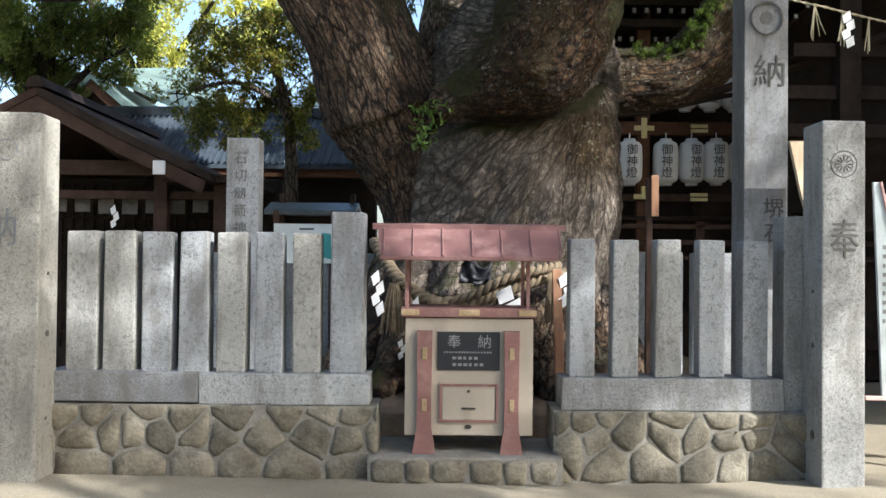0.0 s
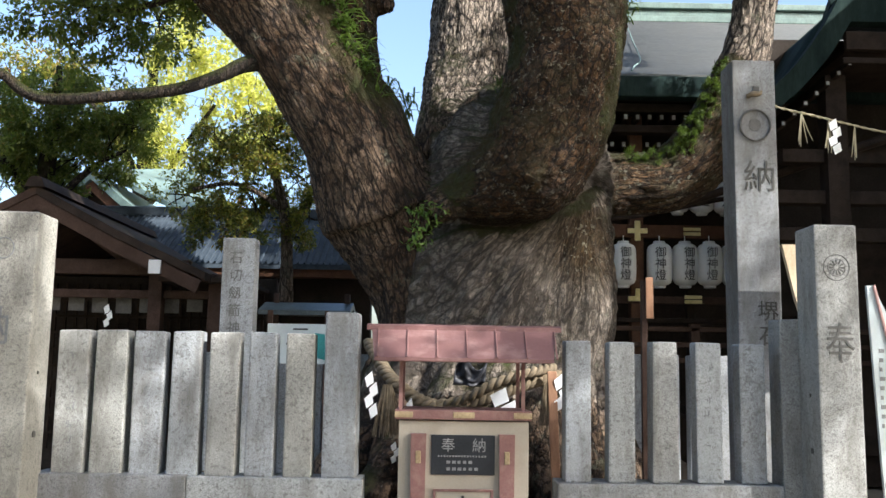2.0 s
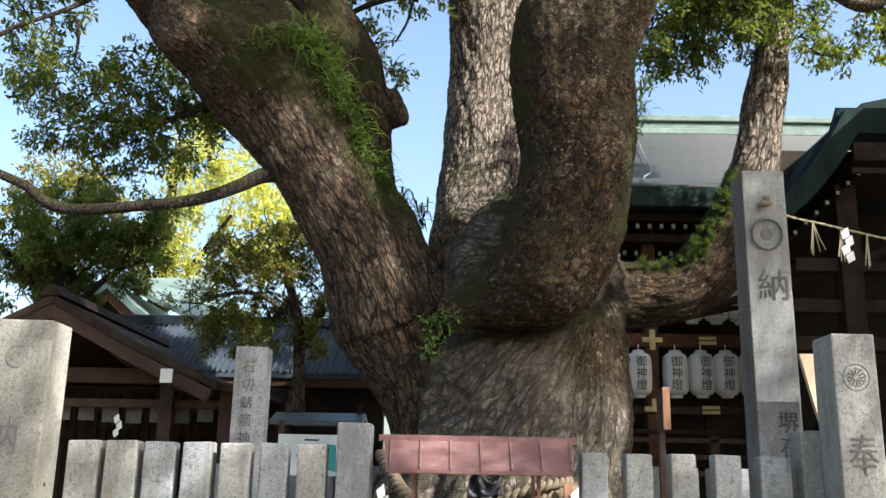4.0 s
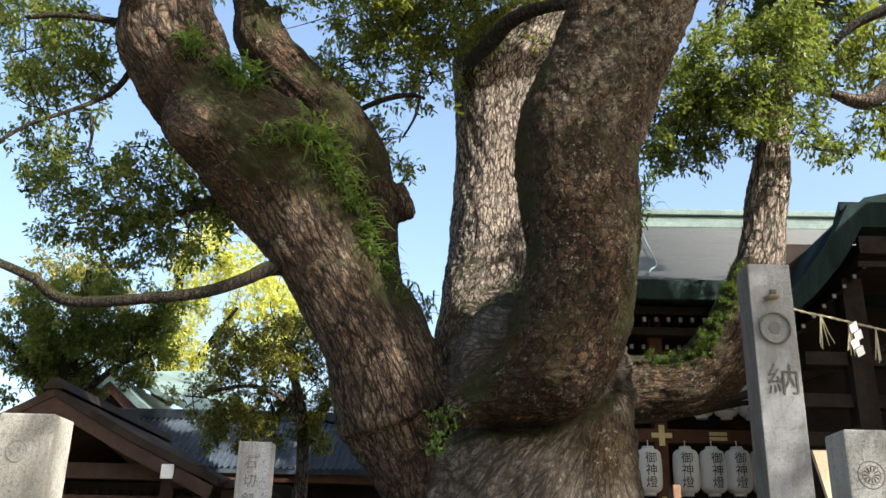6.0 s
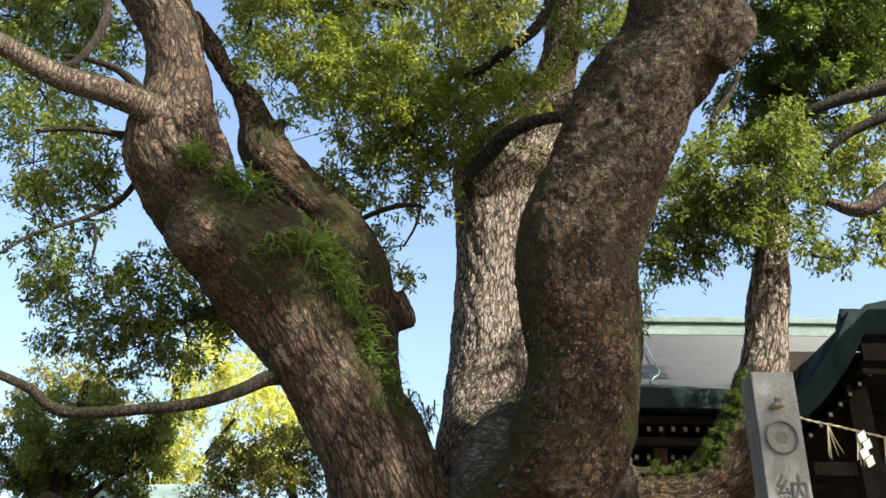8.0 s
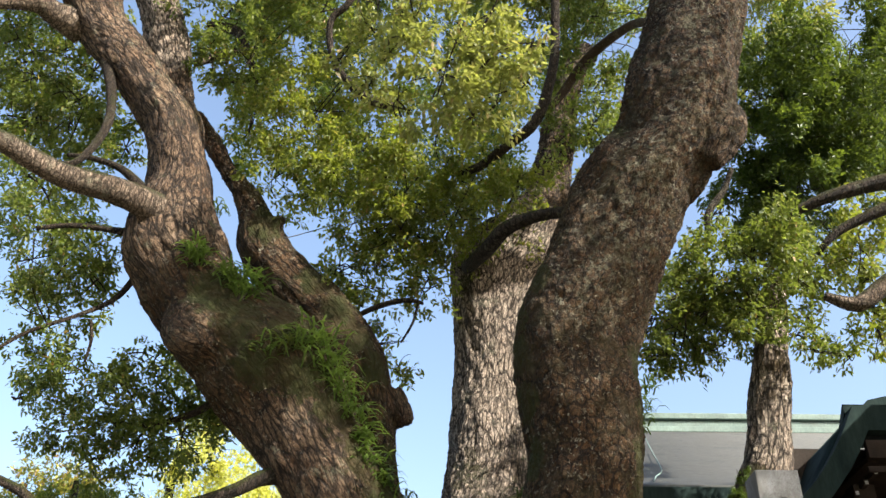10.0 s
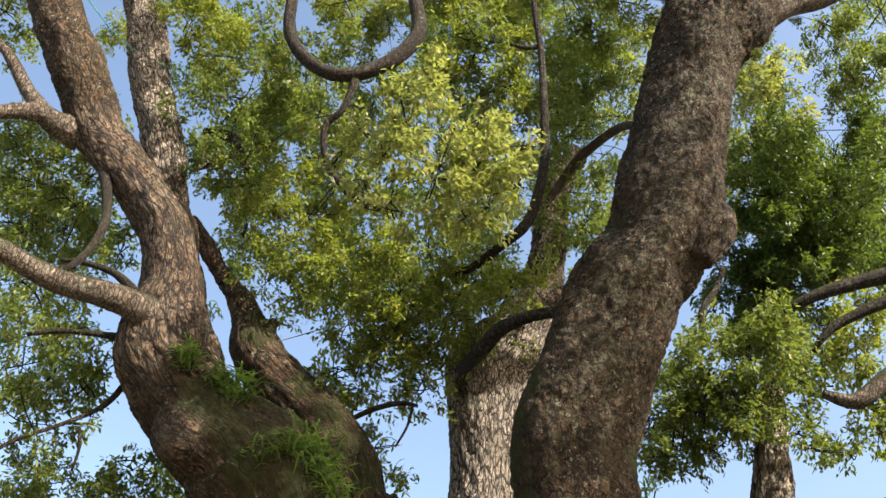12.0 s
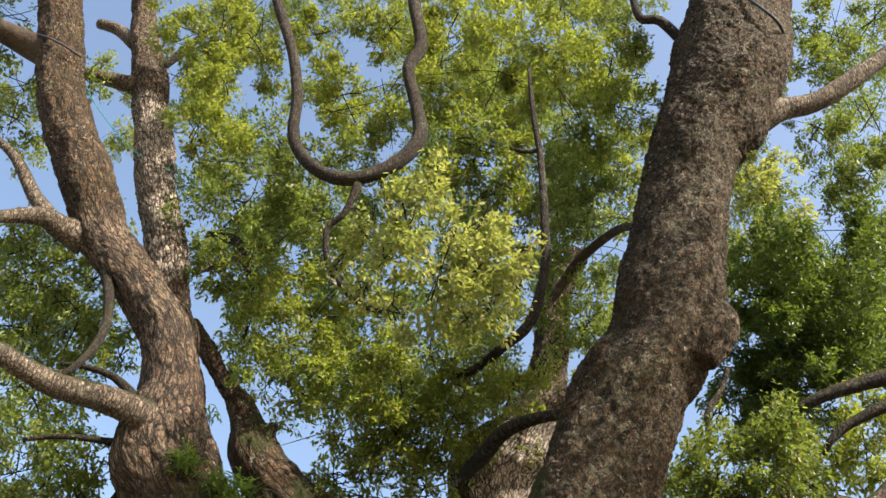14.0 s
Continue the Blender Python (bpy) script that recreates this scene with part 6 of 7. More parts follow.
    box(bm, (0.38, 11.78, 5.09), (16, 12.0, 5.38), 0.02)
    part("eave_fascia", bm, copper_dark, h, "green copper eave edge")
    for z0, z1, y in ((8.1, 8.22, 16.7), (8.24, 8.36, 16.78), (8.38, 8.50, 16.72)):
        P("ridge_course", (0.4, y, z0), (16, y + 0.5, z1), copper, roof, 0.015)
    bm = bmesh.new()
    tube(bm, [(2.6, 11.95, 5.50, 0.012), (2.8, 12.7, 5.83, 0.012), (3.05, 13.4, 6.17, 0.012), (3.2, 14.6, 6.9, 0.012), (3.3, 15.5, 7.5, 0.012)], 6, 3)
    part("lightning_cable", bm, copper, roof)
    return h


main_hall()


def worship_hall():
    """The nearer hall: a curved gable edge rising to a corner, with dark eaves under it."""
    h = thing("worship_hall", "nearer dark wooden hall with a curved green copper gable roof coloured as shaded", "building", at=(0, 0, 0))
    def P(name, lo, hi, m, parent=h, bevel=0.008, label=""):
        bm = bmesh.new()
        box(bm, lo, hi, bevel)
        return part(name, bm, m, parent, label)
    up = [(3.55, 4.42), (3.80, 4.68), (4.05, 4.93), (4.27, 5.21), (4.46, 5.50), (4.63, 5.81)]
    q = spline(up, 4)
    low = [(x + 0.07 + 0.06 * i / len(q), z - 0.20 - 0.10 * i / len(q)) for i, (x, z) in enumerate(q)]
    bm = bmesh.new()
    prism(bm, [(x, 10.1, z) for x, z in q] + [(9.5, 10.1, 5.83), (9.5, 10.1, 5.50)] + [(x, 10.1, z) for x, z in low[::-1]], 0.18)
    part("gable_edge", bm, copper_dark, h, "green copper gable edge coloured as shaded")
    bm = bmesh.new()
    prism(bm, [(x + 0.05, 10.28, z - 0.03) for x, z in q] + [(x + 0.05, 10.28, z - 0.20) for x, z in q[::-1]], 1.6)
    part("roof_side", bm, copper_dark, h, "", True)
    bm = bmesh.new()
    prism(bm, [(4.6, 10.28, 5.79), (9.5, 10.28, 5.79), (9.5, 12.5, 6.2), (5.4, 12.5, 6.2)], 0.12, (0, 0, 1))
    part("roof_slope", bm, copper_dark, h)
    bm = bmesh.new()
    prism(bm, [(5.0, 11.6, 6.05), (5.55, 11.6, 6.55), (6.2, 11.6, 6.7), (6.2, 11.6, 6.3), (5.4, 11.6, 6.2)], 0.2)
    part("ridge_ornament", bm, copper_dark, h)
    P("soffit_panel", (4.75, 10.3, 5.20), (9.5, 12.6, 5.26), dark_wood)
    P("bargeboard", (4.72, 10.16, 5.20), (9.4, 10.24, 5.42), dark_wood)
    P("bargeboard", (4.66, 10.12, 5.02), (9.4, 10.16, 5.09), dark_wood)
    for k in range(8):
        x, z = 3.86 + k * 0.135, 4.22 + k * 0.125
        r = P("rafter", (x, 10.35, z - 0.03), (x + 0.06, 12.0, z + 0.04), dark_wood)
        P("rafter_end", (x + 0.012, 10.342, z - 0.018), (x + 0.048, 10.348, z + 0.022), rafter_tip, r, 0)
    # Upright dark sheet that stands in for deep shade under the eaves.
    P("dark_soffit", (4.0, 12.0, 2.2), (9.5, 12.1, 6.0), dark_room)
    for k, z in enumerate((3.0, 3.45, 3.95)):
        P("beam", (3.6 + 0.25 * k, 10.6, z), (9.5, 10.8, z + 0.16), dark_wood)
    # Posts take the dark wood colour in place of the eaves' shade.
    P("post", (4.6, 10.5, 0.3), (4.85, 10.75, 5.0), dark_wood)
    P("post", (3.75, 11.2, 0.3), (3.95, 11.4, 4.4), dark_wood)
    bm = bmesh.new()
    tube(bm, [(3.0, 11.6, 3.55, 0.05), (4.2, 11.0, 3.9, 0.06), (5.4, 10.4, 4.25, 0.06)], 8, 3)
    part("rain_pipe", bm, dark_wood, h)
    P("lattice_wall", (4.9, 11.9, 0.4), (9.5, 12.0, 3.2), dark_wood)
    return h


worship_hall()


# Unseen building added at the right to keep sun off the hall's beams.
def side_wing():
    h = thing("side_wing", "unseen dark wing added to keep sun off the worship hall", "building", at=(0, 0, 0))
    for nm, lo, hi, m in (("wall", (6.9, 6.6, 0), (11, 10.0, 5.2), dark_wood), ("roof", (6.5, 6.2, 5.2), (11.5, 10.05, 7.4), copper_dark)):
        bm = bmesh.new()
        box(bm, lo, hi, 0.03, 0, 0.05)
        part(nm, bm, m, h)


side_wing()
bm = bmesh.new()
tube(bm, [(1.6, 11.9, 3.40, 0.03), (2.6, 11.9, 3.48, 0.035), (3.7, 11.9, 3.72, 0.035), (4.6, 11.9, 3.85, 0.03)], 8, 3)
tagged(part("bamboo_pole", bm, dark_wood), "long dark bamboo pole slung under the eaves", "pole")


# ---- votive hall with a gabled porch roof ----
def left_hall():
    h = thing("votive_hall", "low dark wooden hall with a gabled roof and lattice walls", "building", at=(0, 0, 0))
    def P(name, lo, hi, m, parent=h, bevel=0.008, label=""):
        bm = bmesh.new()
        box(bm, lo, hi, bevel)
        return part(name, bm, m, parent, label)
    px_, pz = -4.68, 3.47
    for s in (1, -1):
        end = (px_ + s * 2.0, pz - 0.98)
        mid = (px_ + s * 0.95, pz - 0.50)
        bm = bmesh.new()
        prism(bm, [(px_, 10.4, pz), (*mid[:1], 10.4, mid[1]), (end[0], 10.4, end[1]), (end[0], 10.4, end[1] - 0.09), (mid[0], 10.4, mid[1] - 0.10), (px_, 10.4, pz - 0.10)], 4.2)
        part("roof_slope", bm, brown_wood if s < 0 else dark_wood, h, "dark weathered shingle roof slope")
        bm = bmesh.new()
        prism(bm, [(px_, 10.42, pz - 0.105), (mid[0], 10.42, mid[1] - 0.105), (end[0] - s * 0.05, 10.42, end[1] - 0.095), (end[0] - s * 0.10, 10.42, end[1] - 0.24), (mid[0], 10.42, mid[1] - 0.27), (px_, 10.42, pz - 0.28)], 0.06)
        part("bargeboard", bm, brown_wood, h)
        bm = bmesh.new()
        prism(bm, [(px_ + s * 0.4, 11.0, pz - 0.52), (px_ + s * 0.5, 11.0, pz - 0.45), (px_ + s * 1.2, 11.0, pz - 0.95), (px_ + s * 1.05, 11.0, pz - 0.98)], 0.1)
        part("brace", bm, brown_wood, h)
    bm = bmesh.new()
    prism(bm, [(px_ - 0.12, 10.35, pz - 0.02), (px_ - 0.06, 10.35, pz + 0.10), (px_ + 0.06, 10.35, pz + 0.10), (px_ + 0.12, 10.35, pz - 0.02)], 4.3)
    part("ridge_cap", bm, dark_wood, h)
    P("tie_beam", (-7.0, 10.9, 2.50), (-3.0, 11.05, 2.68), brown_wood)
    P("lintel", (-7.0, 11.0, 2.22), (-2.5, 11.08, 2.32), brown_wood)
    for x in (-6.0, -3.40, -2.68):
        P("post", (x - 0.08, 10.92, 0.1), (x + 0.08, 11.08, 2.52), brown_wood)
    P("eave_plate", (-3.3, 10.7, 2.40), (-2.3, 14, 2.46), dark_wood)
    P("eave_plate", (-3.0, 12.5, 2.42), (-2.3, 14.5, 2.62), brown_wood)
    P("end_paper", (-3.32, 10.36, 2.46), (-3.18, 10.40, 2.62), white_paint, label="white painted beam end")
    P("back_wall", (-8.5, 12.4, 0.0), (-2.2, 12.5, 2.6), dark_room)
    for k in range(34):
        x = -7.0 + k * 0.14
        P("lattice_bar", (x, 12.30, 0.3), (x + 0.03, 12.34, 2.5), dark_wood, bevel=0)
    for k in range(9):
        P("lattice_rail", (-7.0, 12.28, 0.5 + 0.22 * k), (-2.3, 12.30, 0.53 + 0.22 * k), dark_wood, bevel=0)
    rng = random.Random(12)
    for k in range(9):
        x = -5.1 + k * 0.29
        P("paper_charm", (x, 11.15, 2.06 + rng.uniform(-0.02, 0.02)), (x + 0.19, 11.16, 2.25), shaded_paper, bevel=0, label="white paper notice coloured as shaded")
    return h


left_hall()
shide(-3.98, 11.0, 2.12, 0.06, 0.24, n=3)


def far_roofs():
    h = thing("copper_roof_hall", "far hall with a pale green copper roof and wooden gable", "building", at=(0, 0, 0))
    px_, pz, y = -7.8, 5.72, 20
    for s in (1, -1):
        bm = bmesh.new()
        prism(bm, [(px_, y, pz), (px_ + s * 0.7, y, pz - 0.62), (px_ + s * 1.6, y, pz - 1.25), (px_ + s * 1.6, y, pz - 1.40), (px_ + s * 0.68, y, pz - 0.80), (px_, y, pz - 0.22)], 6)
        part("roof_slope", bm, copper, h, "pale green copper roof slope")
        bm = bmesh.new()
        prism(bm, [(px_, y + 0.1, pz - 0.24), (px_ + s * 0.66, y + 0.1, pz - 0.82), (px_ + s * 1.5, y + 0.1, pz - 1.42), (px_ + s * 1.45, y + 0.1, pz - 1.6), (px_ + s * 0.6, y + 0.1, pz - 1.02), (px_, y + 0.1, pz - 0.48)], 0.1)
        part("bargeboard", bm, red_wood, h)
    bm = bmesh.new()
    prism(bm, [(px_, y + 0.4, pz - 0.3), (px_ + 1.4, y + 0.4, pz - 1.5), (px_ - 1.4, y + 0.4, pz - 1.5)], 0.1)
    part("gable_wall", bm, dark_wood, h)
    bm = bmesh.new()
    prism(bm, [(px_ + 0.0, 20.6, 5.72), (px_ + 0.3, 24, 6.5), (px_ + 1.0, 24, 6.5), (px_ + 2.9, 21.5, 5.0), (px_ + 2.2, 20.4, 4.7)], 0.12, (0, 0, 1))
    part("roof_sweep", bm, copper, h, "pale green copper roof sweep")
    bm = bmesh.new()
    box(bm, (-10, 20.3, 0), (-5.5, 26, 4.3))
    part("wall", bm, dark_wood, h)
    g = thing("tiled_roof_wing", "long low wing with a blue-grey tiled roof", "building", at=(0, 0, 0))
    bm = bmesh.new()
    prism(bm, [(-7, 16, 4.05), (-1, 16, 4.05), (-1, 14.2, 3.02), (-7, 14.2, 3.02)], -0.08, (0, 0, 1))
    roof = part("roof", bm, tile_blue, g)
    bm = bmesh.new()
    box(bm, (-7, 15.9, 4.02), (-1, 16.2, 4.2), 0.03)
    part("ridge", bm, tile_blue, roof)
    for k in range(60):
        x = -7 + k * 0.1
        bm = bmesh.new()
        tube(bm, [(x, 14.18, 3.03, 0.018), (x, 15.95, 4.05, 0.018)], 5, 1)
        part("roof_rib", bm, tile_blue, roof)
    bm = bmesh.new()
    box(bm, (-6.8, 14.9, 0), (-1.1, 15.3, 3.3))
    part("wall", bm, dark_room, g)
    bm = bmesh.new()
    box(bm, (-7, 14.25, 2.82), (-1, 14.5, 2.95))
    part("eave_board", bm, red_wood, g)


far_roofs()


def notice_board():
    t = thing("notice_board", "small roofed notice board with a pale printed sheet", "notice board", at=(-1.42, 9.2, 0))
    def P(name, lo, hi, m, parent=t, label=""):
        bm = bmesh.new()
        box(bm, lo, hi, 0.004)
        return part(name, bm, m, parent, label)
    s = P("sheet", (-0.29, 0, 1.46), (0.31, 0.03, 1.86), sign_blue, label="pale printed sheet")
    P("title_bar", (-0.03, -0.004, 1.80), (0.12, 0.0, 1.815), ink, s)
    bm = bmesh.new()
    prism(bm, [(0.10, -0.004, 1.55), (0.12, -0.004, 1.72), (0.2, -0.004, 1.77), (0.29, -0.004, 1.76), (0.30, -0.004, 1.5)], 0.004)
    part("print_patch", bm, teal, s)
    bm = bmesh.new()
    prism(bm, [(-0.1, -0.004, 1.65), (-0.06, -0.004, 1.74), (0.05, -0.004, 1.74), (0.07, -0.004, 1.65)], 0.004)
    part("print_patch", bm, copper_dark, s)
    for k in range(5):
        P("text_bar", (-0.27 + 0.02 * k, -0.004, 1.70 - 0.05 * k), (-0.16, 0.0, 1.715 - 0.05 * k), plate_grey, s)
    for x in (-0.3, 0.28):
        P("post", (x, 0.03, 0.1), (x + 0.05, 0.08, 2.0), brown_wood)
    return t


notice_board()
bm = bmesh.new()
prism(bm, [(-1.95, 9.9, 1.99), (-1.95, 9.9, 2.04), (-1.95, 10.3, 2.15), (-1.95, 10.7, 2.04), (-1.95, 10.7, 1.99), (-1.95, 10.3, 2.08)], 1.0, (1, 0, 0))
shed = thing("board_roof", "long notice shelter with a grey metal roof", "shelter")
part("roof", bm, grey_metal, shed)
for x in (-1.85, -1.05):
    bm = bmesh.new()
    box(bm, (x, 10.27, 0.1), (x + 0.06, 10.33, 2.25), 0.004)
    part("post", bm, brown_wood, shed)
bm = bmesh.new()
box(bm, (-1.9, 10.34, 0.8), (-1.0, 10.37, 2.0), 0.004)
part("panel", bm, dark_wood, shed)


# ---- other trees ----
def other_tree(name, label, trunk_rows, limbs, clumps, per, length, seed, leaf, trunk_mat=bark_dark, droop=0.3):
    t = thing(name, label, "tree")
    bm = bmesh.new()
    tube(bm, trunk_rows, 12, 4, 0.15)
    part("trunk", bm, trunk_mat, t, smooth=True)
    for rows in limbs:
        branch(rows, trunk_mat, parent=t)
    leaves(clumps, per, length, seed, leaf, t, "crown", droop=droop)
    return t


other_tree("small_evergreen_tree", "small evergreen tree with olive and lit yellow leaves", [
    (-2.01, 12.00, 2.28, 0.096), (-2.01, 12.00, 2.87, 0.082), (-2.06, 12.00, 3.40, 0.075), (-2.17, 12.00, 3.86, 0.061),
    (-2.35, 12.00, 4.33, 0.038)],
           [[
    (-2.06, 12.00, 3.48, 0.053), (-2.35, 11.80, 3.67, 0.037), (-2.69, 11.60, 3.77, 0.029), (-3.14, 11.40, 3.65, 0.022)], [
    (-2.03, 12.00, 3.32, 0.053), (-1.78, 12.00, 3.56, 0.038), (-1.60, 12.00, 3.71, 0.030)]],
           [
    (-2.65, 12.00, 4.24, 0.46), (-3.01, 12.00, 3.85, 0.42), (-2.11, 12.00, 4.25, 0.42), (-2.44, 12.00, 4.68, 0.35),
    (-3.05, 12.00, 3.39, 0.34), (-1.87, 12.00, 3.86, 0.36), (-3.45, 12.00, 3.61, 0.30), (-2.54, 12.00, 3.62, 0.42),
    (-2.97, 12.00, 4.47, 0.31), (-1.91, 12.00, 3.10, 0.24), (-3.27, 12.00, 3.23, 0.24), (-2.66, 12.00, 3.16, 0.29),
    (-1.74, 12.00, 3.48, 0.27), (-1.98, 12.00, 4.65, 0.26)], 12000, 0.062, 21, leaf_olive, bark_pale)
other_tree("ginkgo_tree", "tall ginkgo tree in bright yellow-green autumn leaf", [(-9.5, 28, 0, 0.4), (-9.4, 28, 5, 0.33), (-9.2, 28, 9, 0.2), (-9.1, 28, 12, 0.08)],
           [[(-9.3, 28, 6, 0.16), (-8, 27.6, 8, 0.1), (-7, 27.4, 9.4, 0.05)], [(-9.3, 28, 7, 0.15), (-10.6, 28, 9, 0.1), (-11.5, 28, 10, 0.05)]],
           [
    (-7.42, 27.00, 11.70, 0.88), (-8.06, 27.00, 10.77, 0.96), (-6.47, 27.00, 10.61, 1.05), (-8.49, 27.00, 9.48, 0.87),
    (-7.09, 27.00, 9.32, 1.04), (-5.86, 27.00, 9.16, 0.78), (-8.40, 27.00, 8.23, 0.78), (-7.50, 27.00, 7.71, 0.94),
    (-5.73, 27.00, 9.89, 0.70), (-8.97, 27.00, 8.94, 0.61), (-6.31, 27.00, 7.91, 0.86), (-8.69, 27.00, 7.52, 0.60),
    (-8.16, 27.00, 12.25, 0.53), (-6.92, 27.00, 12.27, 0.53), (-5.32, 27.00, 8.63, 0.52), (-9.26, 27.00, 8.22, 0.52)], 1300, 0.17, 22, leaf_yellow)
other_tree("far_ginkgo_tree", "far yellow-green ginkgo tree behind the hall", [(-16, 34, 0, 0.4), (-15.8, 34, 6, 0.33), (-15.6, 34, 10, 0.1)], [],
           [
    (-15.03, 33.00, 13.21, 0.64), (-15.59, 33.00, 12.30, 0.86), (-14.07, 33.00, 12.10, 0.85), (-16.20, 33.00, 12.07, 0.75),
    (-14.63, 33.00, 11.21, 0.85), (-12.97, 33.00, 11.67, 0.85), (-16.51, 33.00, 10.96, 0.74)], 900, 0.2, 23, leaf_olive)
other_tree("dark_evergreen_tree", "dark evergreen tree beside the votive hall", [(-6.6, 14.5, 0, 0.25), (-6.5, 14.5, 3, 0.2), (-6.3, 14.4, 5, 0.12), (-6.2, 14.3, 6.2, 0.05)],
           [[(-6.4, 14.5, 4, 0.09), (-7.4, 14.2, 5, 0.06), (-8.4, 14, 5.3, 0.03)], [(-6.4, 14.5, 3.8, 0.08), (-5.6, 14.3, 4.5, 0.05), (-5.0, 14.2, 4.8, 0.02)]],
           [
    (-5.81, 14.40, 5.52, 0.51), (-4.98, 14.40, 5.63, 0.42), (-7.09, 14.40, 5.41, 0.46), (-6.15, 14.40, 4.20, 0.32),
    (-6.70, 14.40, 5.22, 0.60), (-5.97, 14.40, 5.23, 0.60), (-5.43, 14.40, 5.43, 0.46), (-6.64, 14.40, 4.56, 0.50),
    (-5.92, 14.40, 4.67, 0.55), (-5.29, 14.40, 4.86, 0.46), (-7.13, 14.40, 4.93, 0.46), (-5.05, 14.40, 5.25, 0.32),
    (-6.38, 14.40, 5.71, 0.37), (-6.88, 14.40, 4.28, 0.36), (-5.34, 14.40, 4.40, 0.27)], 9000, 0.085, 24, leaf_green)
# Unseen tree added for shade; its clumps and gaps follow the sun's rays.
other_tree("shade_tree", "unseen evergreen tree added to shade the fence, old tree and stele", [(11, -6, 0, 0.5), (10.6, -5.6, 4, 0.42), (9.6, -4.6, 7, 0.3), (8.8, -3.8, 9.5, 0.15)],
           [[(10.2, -5.2, 5, 0.25), (8, -2, 7, 0.15), (6, 0, 8.2, 0.06)], [(10, -5, 6, 0.22), (7, -4.5, 8.5, 0.13), (4, -4, 9.6, 0.05)]],
           [(4.0, 1.0, 7.2, 1.1), (5.4, 1.0, 7.5, 1.2), (6.8, 1.0, 7.6, 1.2), (8.2, 0.9, 7.6, 1.2), (9.6, 0.9, 7.6, 1.2), (5.2, -0.6, 8.6, 1.2), (6.8, -0.7, 8.8, 1.3), (8.4, -0.8, 8.9, 1.3),
            (10.0, -0.8, 8.8, 1.3), (11.4, 0.6, 8.4, 1.2), (9.4, 0.9, 10.2, 1.2), (9.5, 0.8, 11.4, 1.1), (9.8, 1.0, 12.6, 1.1), (11.2, 0.4, 13.0, 1.0), (7.6, 0.9, 10.6, 1.1), (6.2, 1.2, 11.6, 1.0),
            (8.0, 0.6, 12.4, 1.0), (11.6, -1.0, 10.0, 1.2), (9.0, -3.4, 9.8, 1.5), (11.0, -3.2, 10.6, 1.4), (6.1, 3.9, 7.4, 0.6), (6.0, 4.0, 8.6, 0.75), (6.3, 3.8, 9.8, 0.8), (8.4, 4.0, 8.7, 0.75), (8.6, 3.8, 7.9, 0.65), (8.0, 3.6, 9.3, 0.8), (7.4, 1.0, 6.6, 0.9), (5.9, 1.1, 6.4, 0.9), (4.2, 4.0, 10.1, 0.55), (4.7, 4.0, 11.1, 0.6), (5.3, 4.0, 12.1, 0.6), (6.1, 4.0, 13.1, 0.65), (6.3, 4.2, 10.7, 0.5), (5.7, 4.0, 11.3, 0.5), (6.9, 4.1, 11.7, 0.5), (13.05, 1.0, 10.5, 0.55), (13.1, 0.9, 11.6, 0.55), (12.95, 0.7, 12.7, 0.6)], 800, 0.14, 25, leaf_green)

# Unseen trees added around the viewpoint to cut low sky light.
for k, (x, y, hgt) in enumerate(((-9, -9, 8.5), (-3.5, -11, 9.5), (2.5, -11, 9), (-13, -3, 8.5), (8, -13, 9.5), (-14, 4, 8))):
    other_tree("evergreen_tree", "unseen broad evergreen tree added to block low sky light", [(x, y, 0, 0.35), (x + 0.1, y, hgt * 0.45, 0.25), (x, y, hgt * 0.8, 0.1)],
               [[(x, y, hgt * 0.35, 0.12), (x + 1.6, y + 0.5, hgt * 0.6, 0.05)], [(x, y, hgt * 0.4, 0.12), (x - 1.7, y + 0.3, hgt * 0.6, 0.05)]],
               [(x + 1.9 * math.cos(a) * w, y + 1.6 * math.sin(a) * w, hgt * q, 1.5) for q, w in ((0.25, 1.1), (0.5, 1.2), (0.75, 0.9), (0.95, 0.4)) for a in (0.3, 1.9, 3.4, 5.0)], 110, 0.34, 60 + k, leaf_dark)

# ---- rubble walls of the bed, stone by stone ----
rubble_wall(-2.80, -0.44, 0.462, 31, "rubble stone retaining wall with pale mortar joints under the fence")
rubble_wall(0.79, 2.62, 0.447, 32, "rubble stone retaining wall with pale mortar under the fence")


# ---- ferns, grass tufts, bands and cords on the old tree ----
def tuft(name, at, n, length, seed, m, up=0.6, spread=0.08, label=""):
    """Arching narrow blades from one spot."""
    rng = random.Random(seed)
    bm = bmesh.new()
    for k in range(n):
        a = rng.uniform(0, 2 * math.pi)
        d = Vector((math.cos(a), math.sin(a), 0))
        o = Vector(at) + Vector((rng.gauss(0, spread), rng.gauss(0, spread), rng.gauss(0, spread)))
        l = length * rng.uniform(0.5, 1.1)
        w = Vector((-d.y, d.x, 0)) * 0.010
        p = [o, o + d * l * 0.3 + Vector((0, 0, up * l * 0.6)), o + d * l * 0.7 + Vector((0, 0, up * l * 0.6)), o + d * l + Vector((0, 0, up * l * 0.1))]
        va = [bm.verts.new(q - w * s) for q, s in zip(p, (0.6, 1, 0.8, 0.1))]
        vb = [bm.verts.new(q + w * s) for q, s in zip(p, (0.6, 1, 0.8, 0.1))]
        for i in range(3):
            bm.faces.new((va[i], vb[i], vb[i + 1], va[i + 1]))
    t = part(name, bm, m, tree, label)
    return t


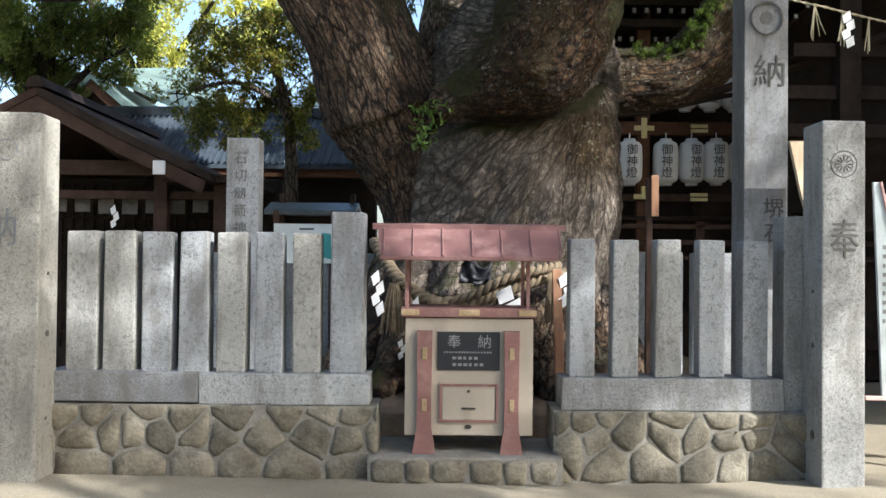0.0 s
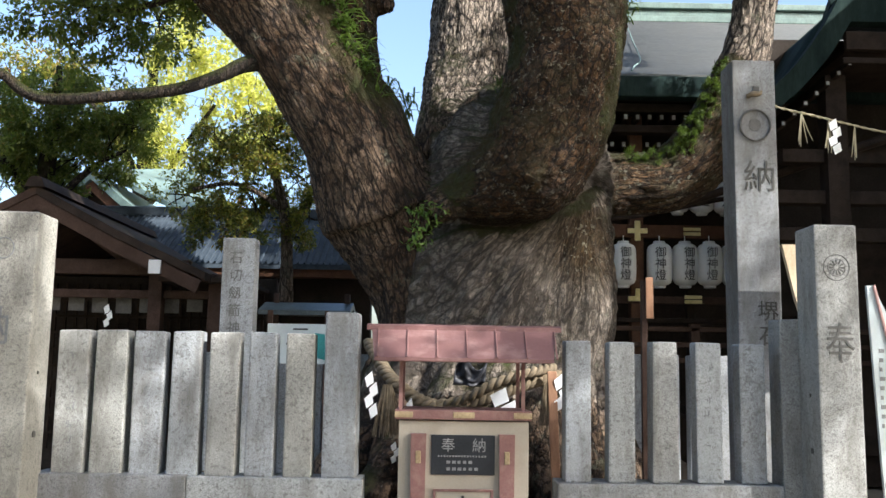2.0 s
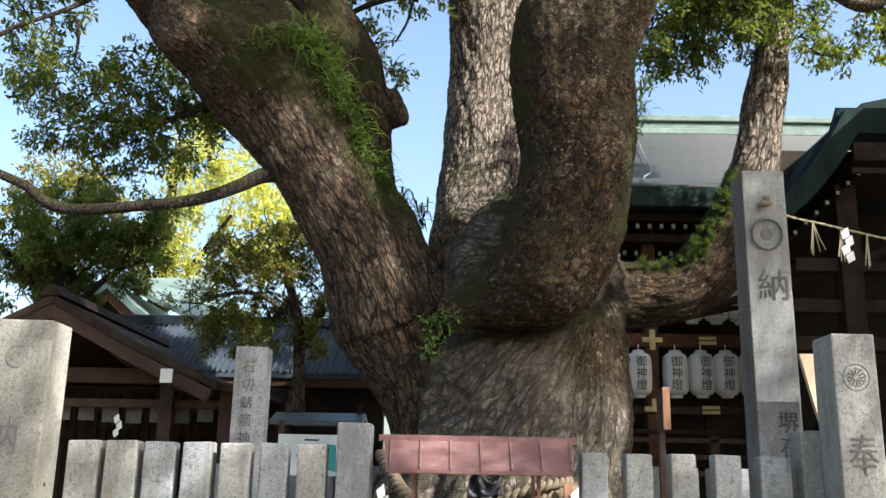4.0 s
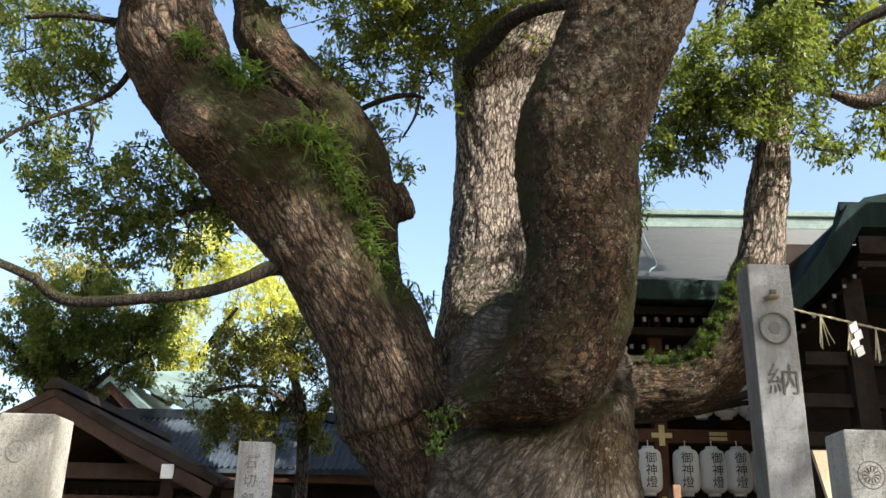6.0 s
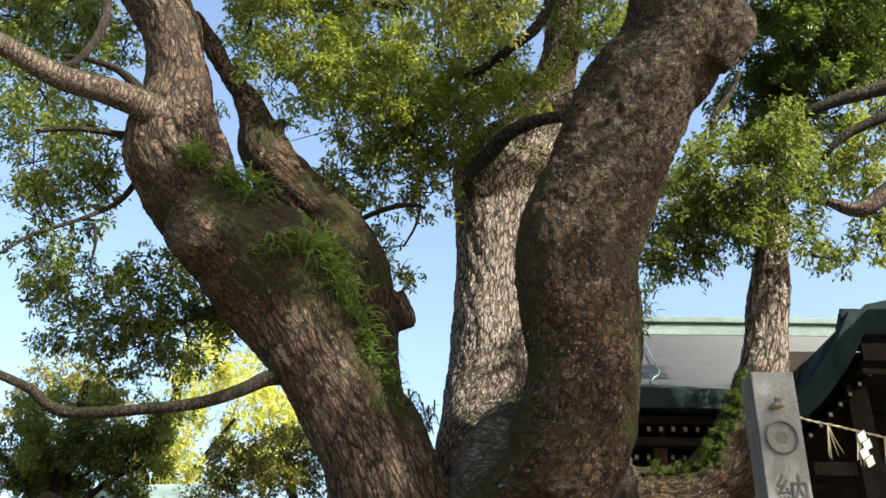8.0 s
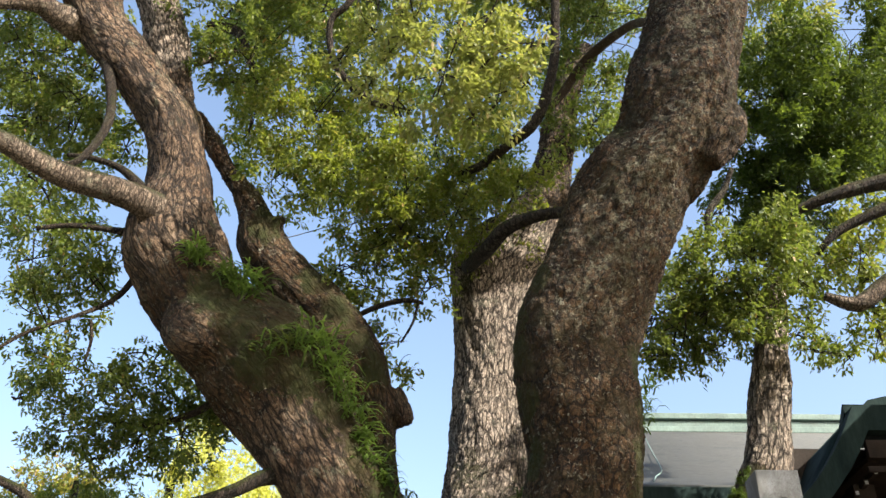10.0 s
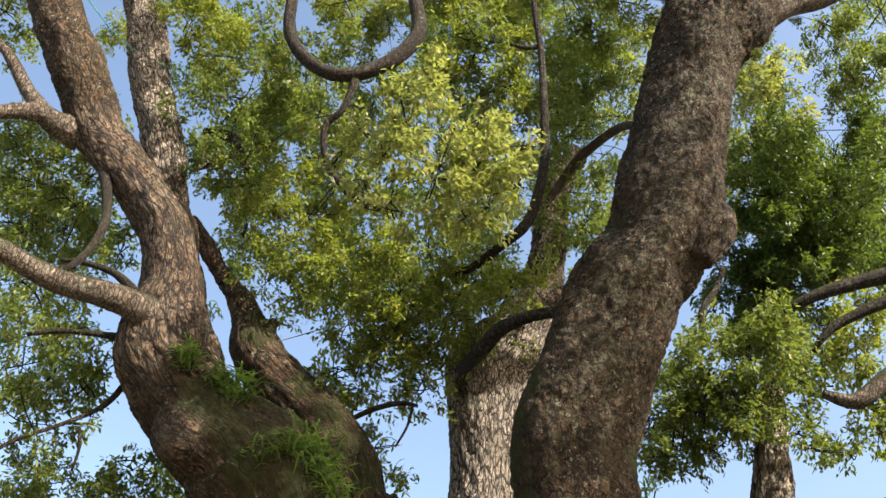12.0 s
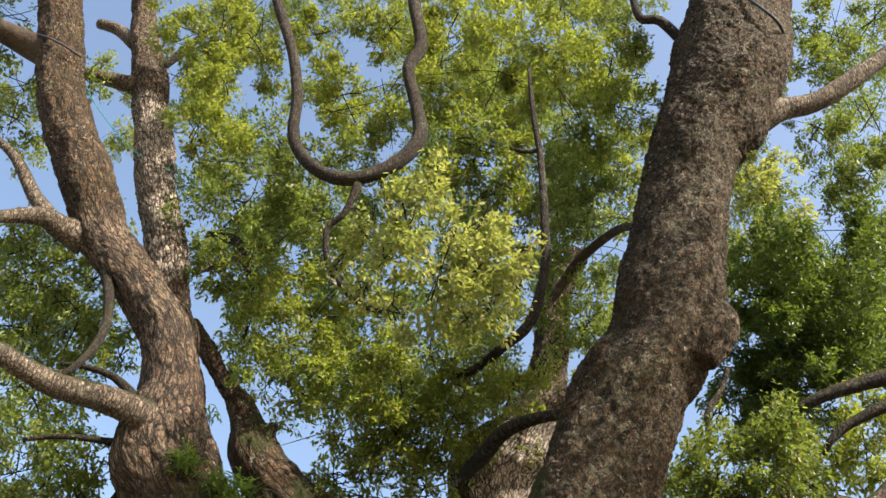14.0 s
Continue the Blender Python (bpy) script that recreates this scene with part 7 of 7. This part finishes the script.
FERNS = [
    (-2.22, 8.05, 6.21, 0.30), (-2.39, 8.00, 6.28, 0.24), (-1.89, 8.00, 5.41, 0.22), (-1.54, 8.05, 5.53, 0.34),
    (-1.41, 8.10, 5.52, 0.36), (-1.27, 8.20, 5.35, 0.34), (-1.17, 8.30, 5.15, 0.30), (-1.07, 8.40, 4.95, 0.26),
    (-0.97, 8.45, 4.73, 0.24), (-0.91, 8.50, 4.51, 0.24), (-0.79, 8.60, 4.31, 0.24), (-2.80, 7.95, 6.55, 0.22),
    (-2.76, 7.95, 6.45, 0.20), (-2.22, 8.10, 6.10, 0.28), (-0.68, 8.70, 4.09, 0.26)]
for k, (x, y, z, r) in enumerate(FERNS):
    tuft("fern_tuft", (x, y, z), 60, r, 100 + k, fern_green, 0.55, r * 0.24, "arching green fern tuft on the mossy bark")
tuft("fern_tuft", (-1.74, 8.00, 5.50), 26, 0.22, 128, leaf_olive_moss, 0.5, 0.05, "yellowing dry fern tuft on the mossy bark")
SPRIGS = [
    (-0.56, 9.00, 4.18, 0.22), (-0.47, 9.10, 4.12, 0.24), (-0.39, 9.20, 4.06, 0.20), (1.83, 8.20, 5.14, 0.16),
    (1.78, 8.20, 4.90, 0.17), (1.73, 8.20, 4.73, 0.14), (0.58, 8.60, 4.18, 0.14), (-2.95, 8.90, 7.77, 0.14)]
for k, (x, y, z, r) in enumerate(SPRIGS):
    tuft("leaf_sprig", (x, y, z), 26, r, 150 + k, fern_dark, 0.8, r * 0.3, "dark narrow-leaved sprig rooted in the bark")
leaves([
    (-0.14, 8.00, 2.80, 0.07), (-0.18, 8.00, 2.69, 0.06), (-0.10, 8.00, 2.87, 0.06), (-0.19, 8.02, 2.55, 0.03)], 6500, 0.07, 41, fern_green, tree, "ivy_sprig", "bright green ivy sprig growing from the fork")


def band(rows, r, m, name, label, cat):
    bm = bmesh.new()
    tube(bm, [(*p[:3], r) for p in rows], 8, 3)
    return tagged(part(name, bm, m, None, smooth=True), label, cat)


band([
    (3.82, 6.25, 13.06, 0.039), (4.07, 6.20, 12.37, 0.037), (4.25, 6.25, 12.06, 0.037), (4.42, 6.50, 12.10, 0.037),
    (4.57, 6.90, 12.35, 0.039)], 0.022, rubber, "rubber_band", "black rubber protection hose bent round the limb", "hose")
band([
    (-6.83, 7.60, 14.37, 0.045), (-6.30, 7.35, 13.82, 0.044), (-5.90, 7.30, 13.47, 0.043), (-5.65, 7.45, 13.38, 0.043)], 0.018, rubber, "rubber_band", "grey rubber strap round the leaning limb", "hose")
band([
    (-5.32, 7.50, 12.52, 0.016), (-5.29, 8.00, 12.66, 0.017), (-4.92, 8.55, 12.47, 0.017), (-4.27, 8.60, 12.04, 0.017)], 0.008, green_cord, "green_cord", "thin green cord tied between two limbs", "cord")
band([
    (-2.17, 9.20, 7.55, 0.013), (-1.91, 9.50, 7.86, 0.014), (-1.55, 9.80, 8.23, 0.014), (-0.86, 10.00, 8.71, 0.015)], 0.006, iron, "wire", "thin knotted wire running between the limbs", "wire")


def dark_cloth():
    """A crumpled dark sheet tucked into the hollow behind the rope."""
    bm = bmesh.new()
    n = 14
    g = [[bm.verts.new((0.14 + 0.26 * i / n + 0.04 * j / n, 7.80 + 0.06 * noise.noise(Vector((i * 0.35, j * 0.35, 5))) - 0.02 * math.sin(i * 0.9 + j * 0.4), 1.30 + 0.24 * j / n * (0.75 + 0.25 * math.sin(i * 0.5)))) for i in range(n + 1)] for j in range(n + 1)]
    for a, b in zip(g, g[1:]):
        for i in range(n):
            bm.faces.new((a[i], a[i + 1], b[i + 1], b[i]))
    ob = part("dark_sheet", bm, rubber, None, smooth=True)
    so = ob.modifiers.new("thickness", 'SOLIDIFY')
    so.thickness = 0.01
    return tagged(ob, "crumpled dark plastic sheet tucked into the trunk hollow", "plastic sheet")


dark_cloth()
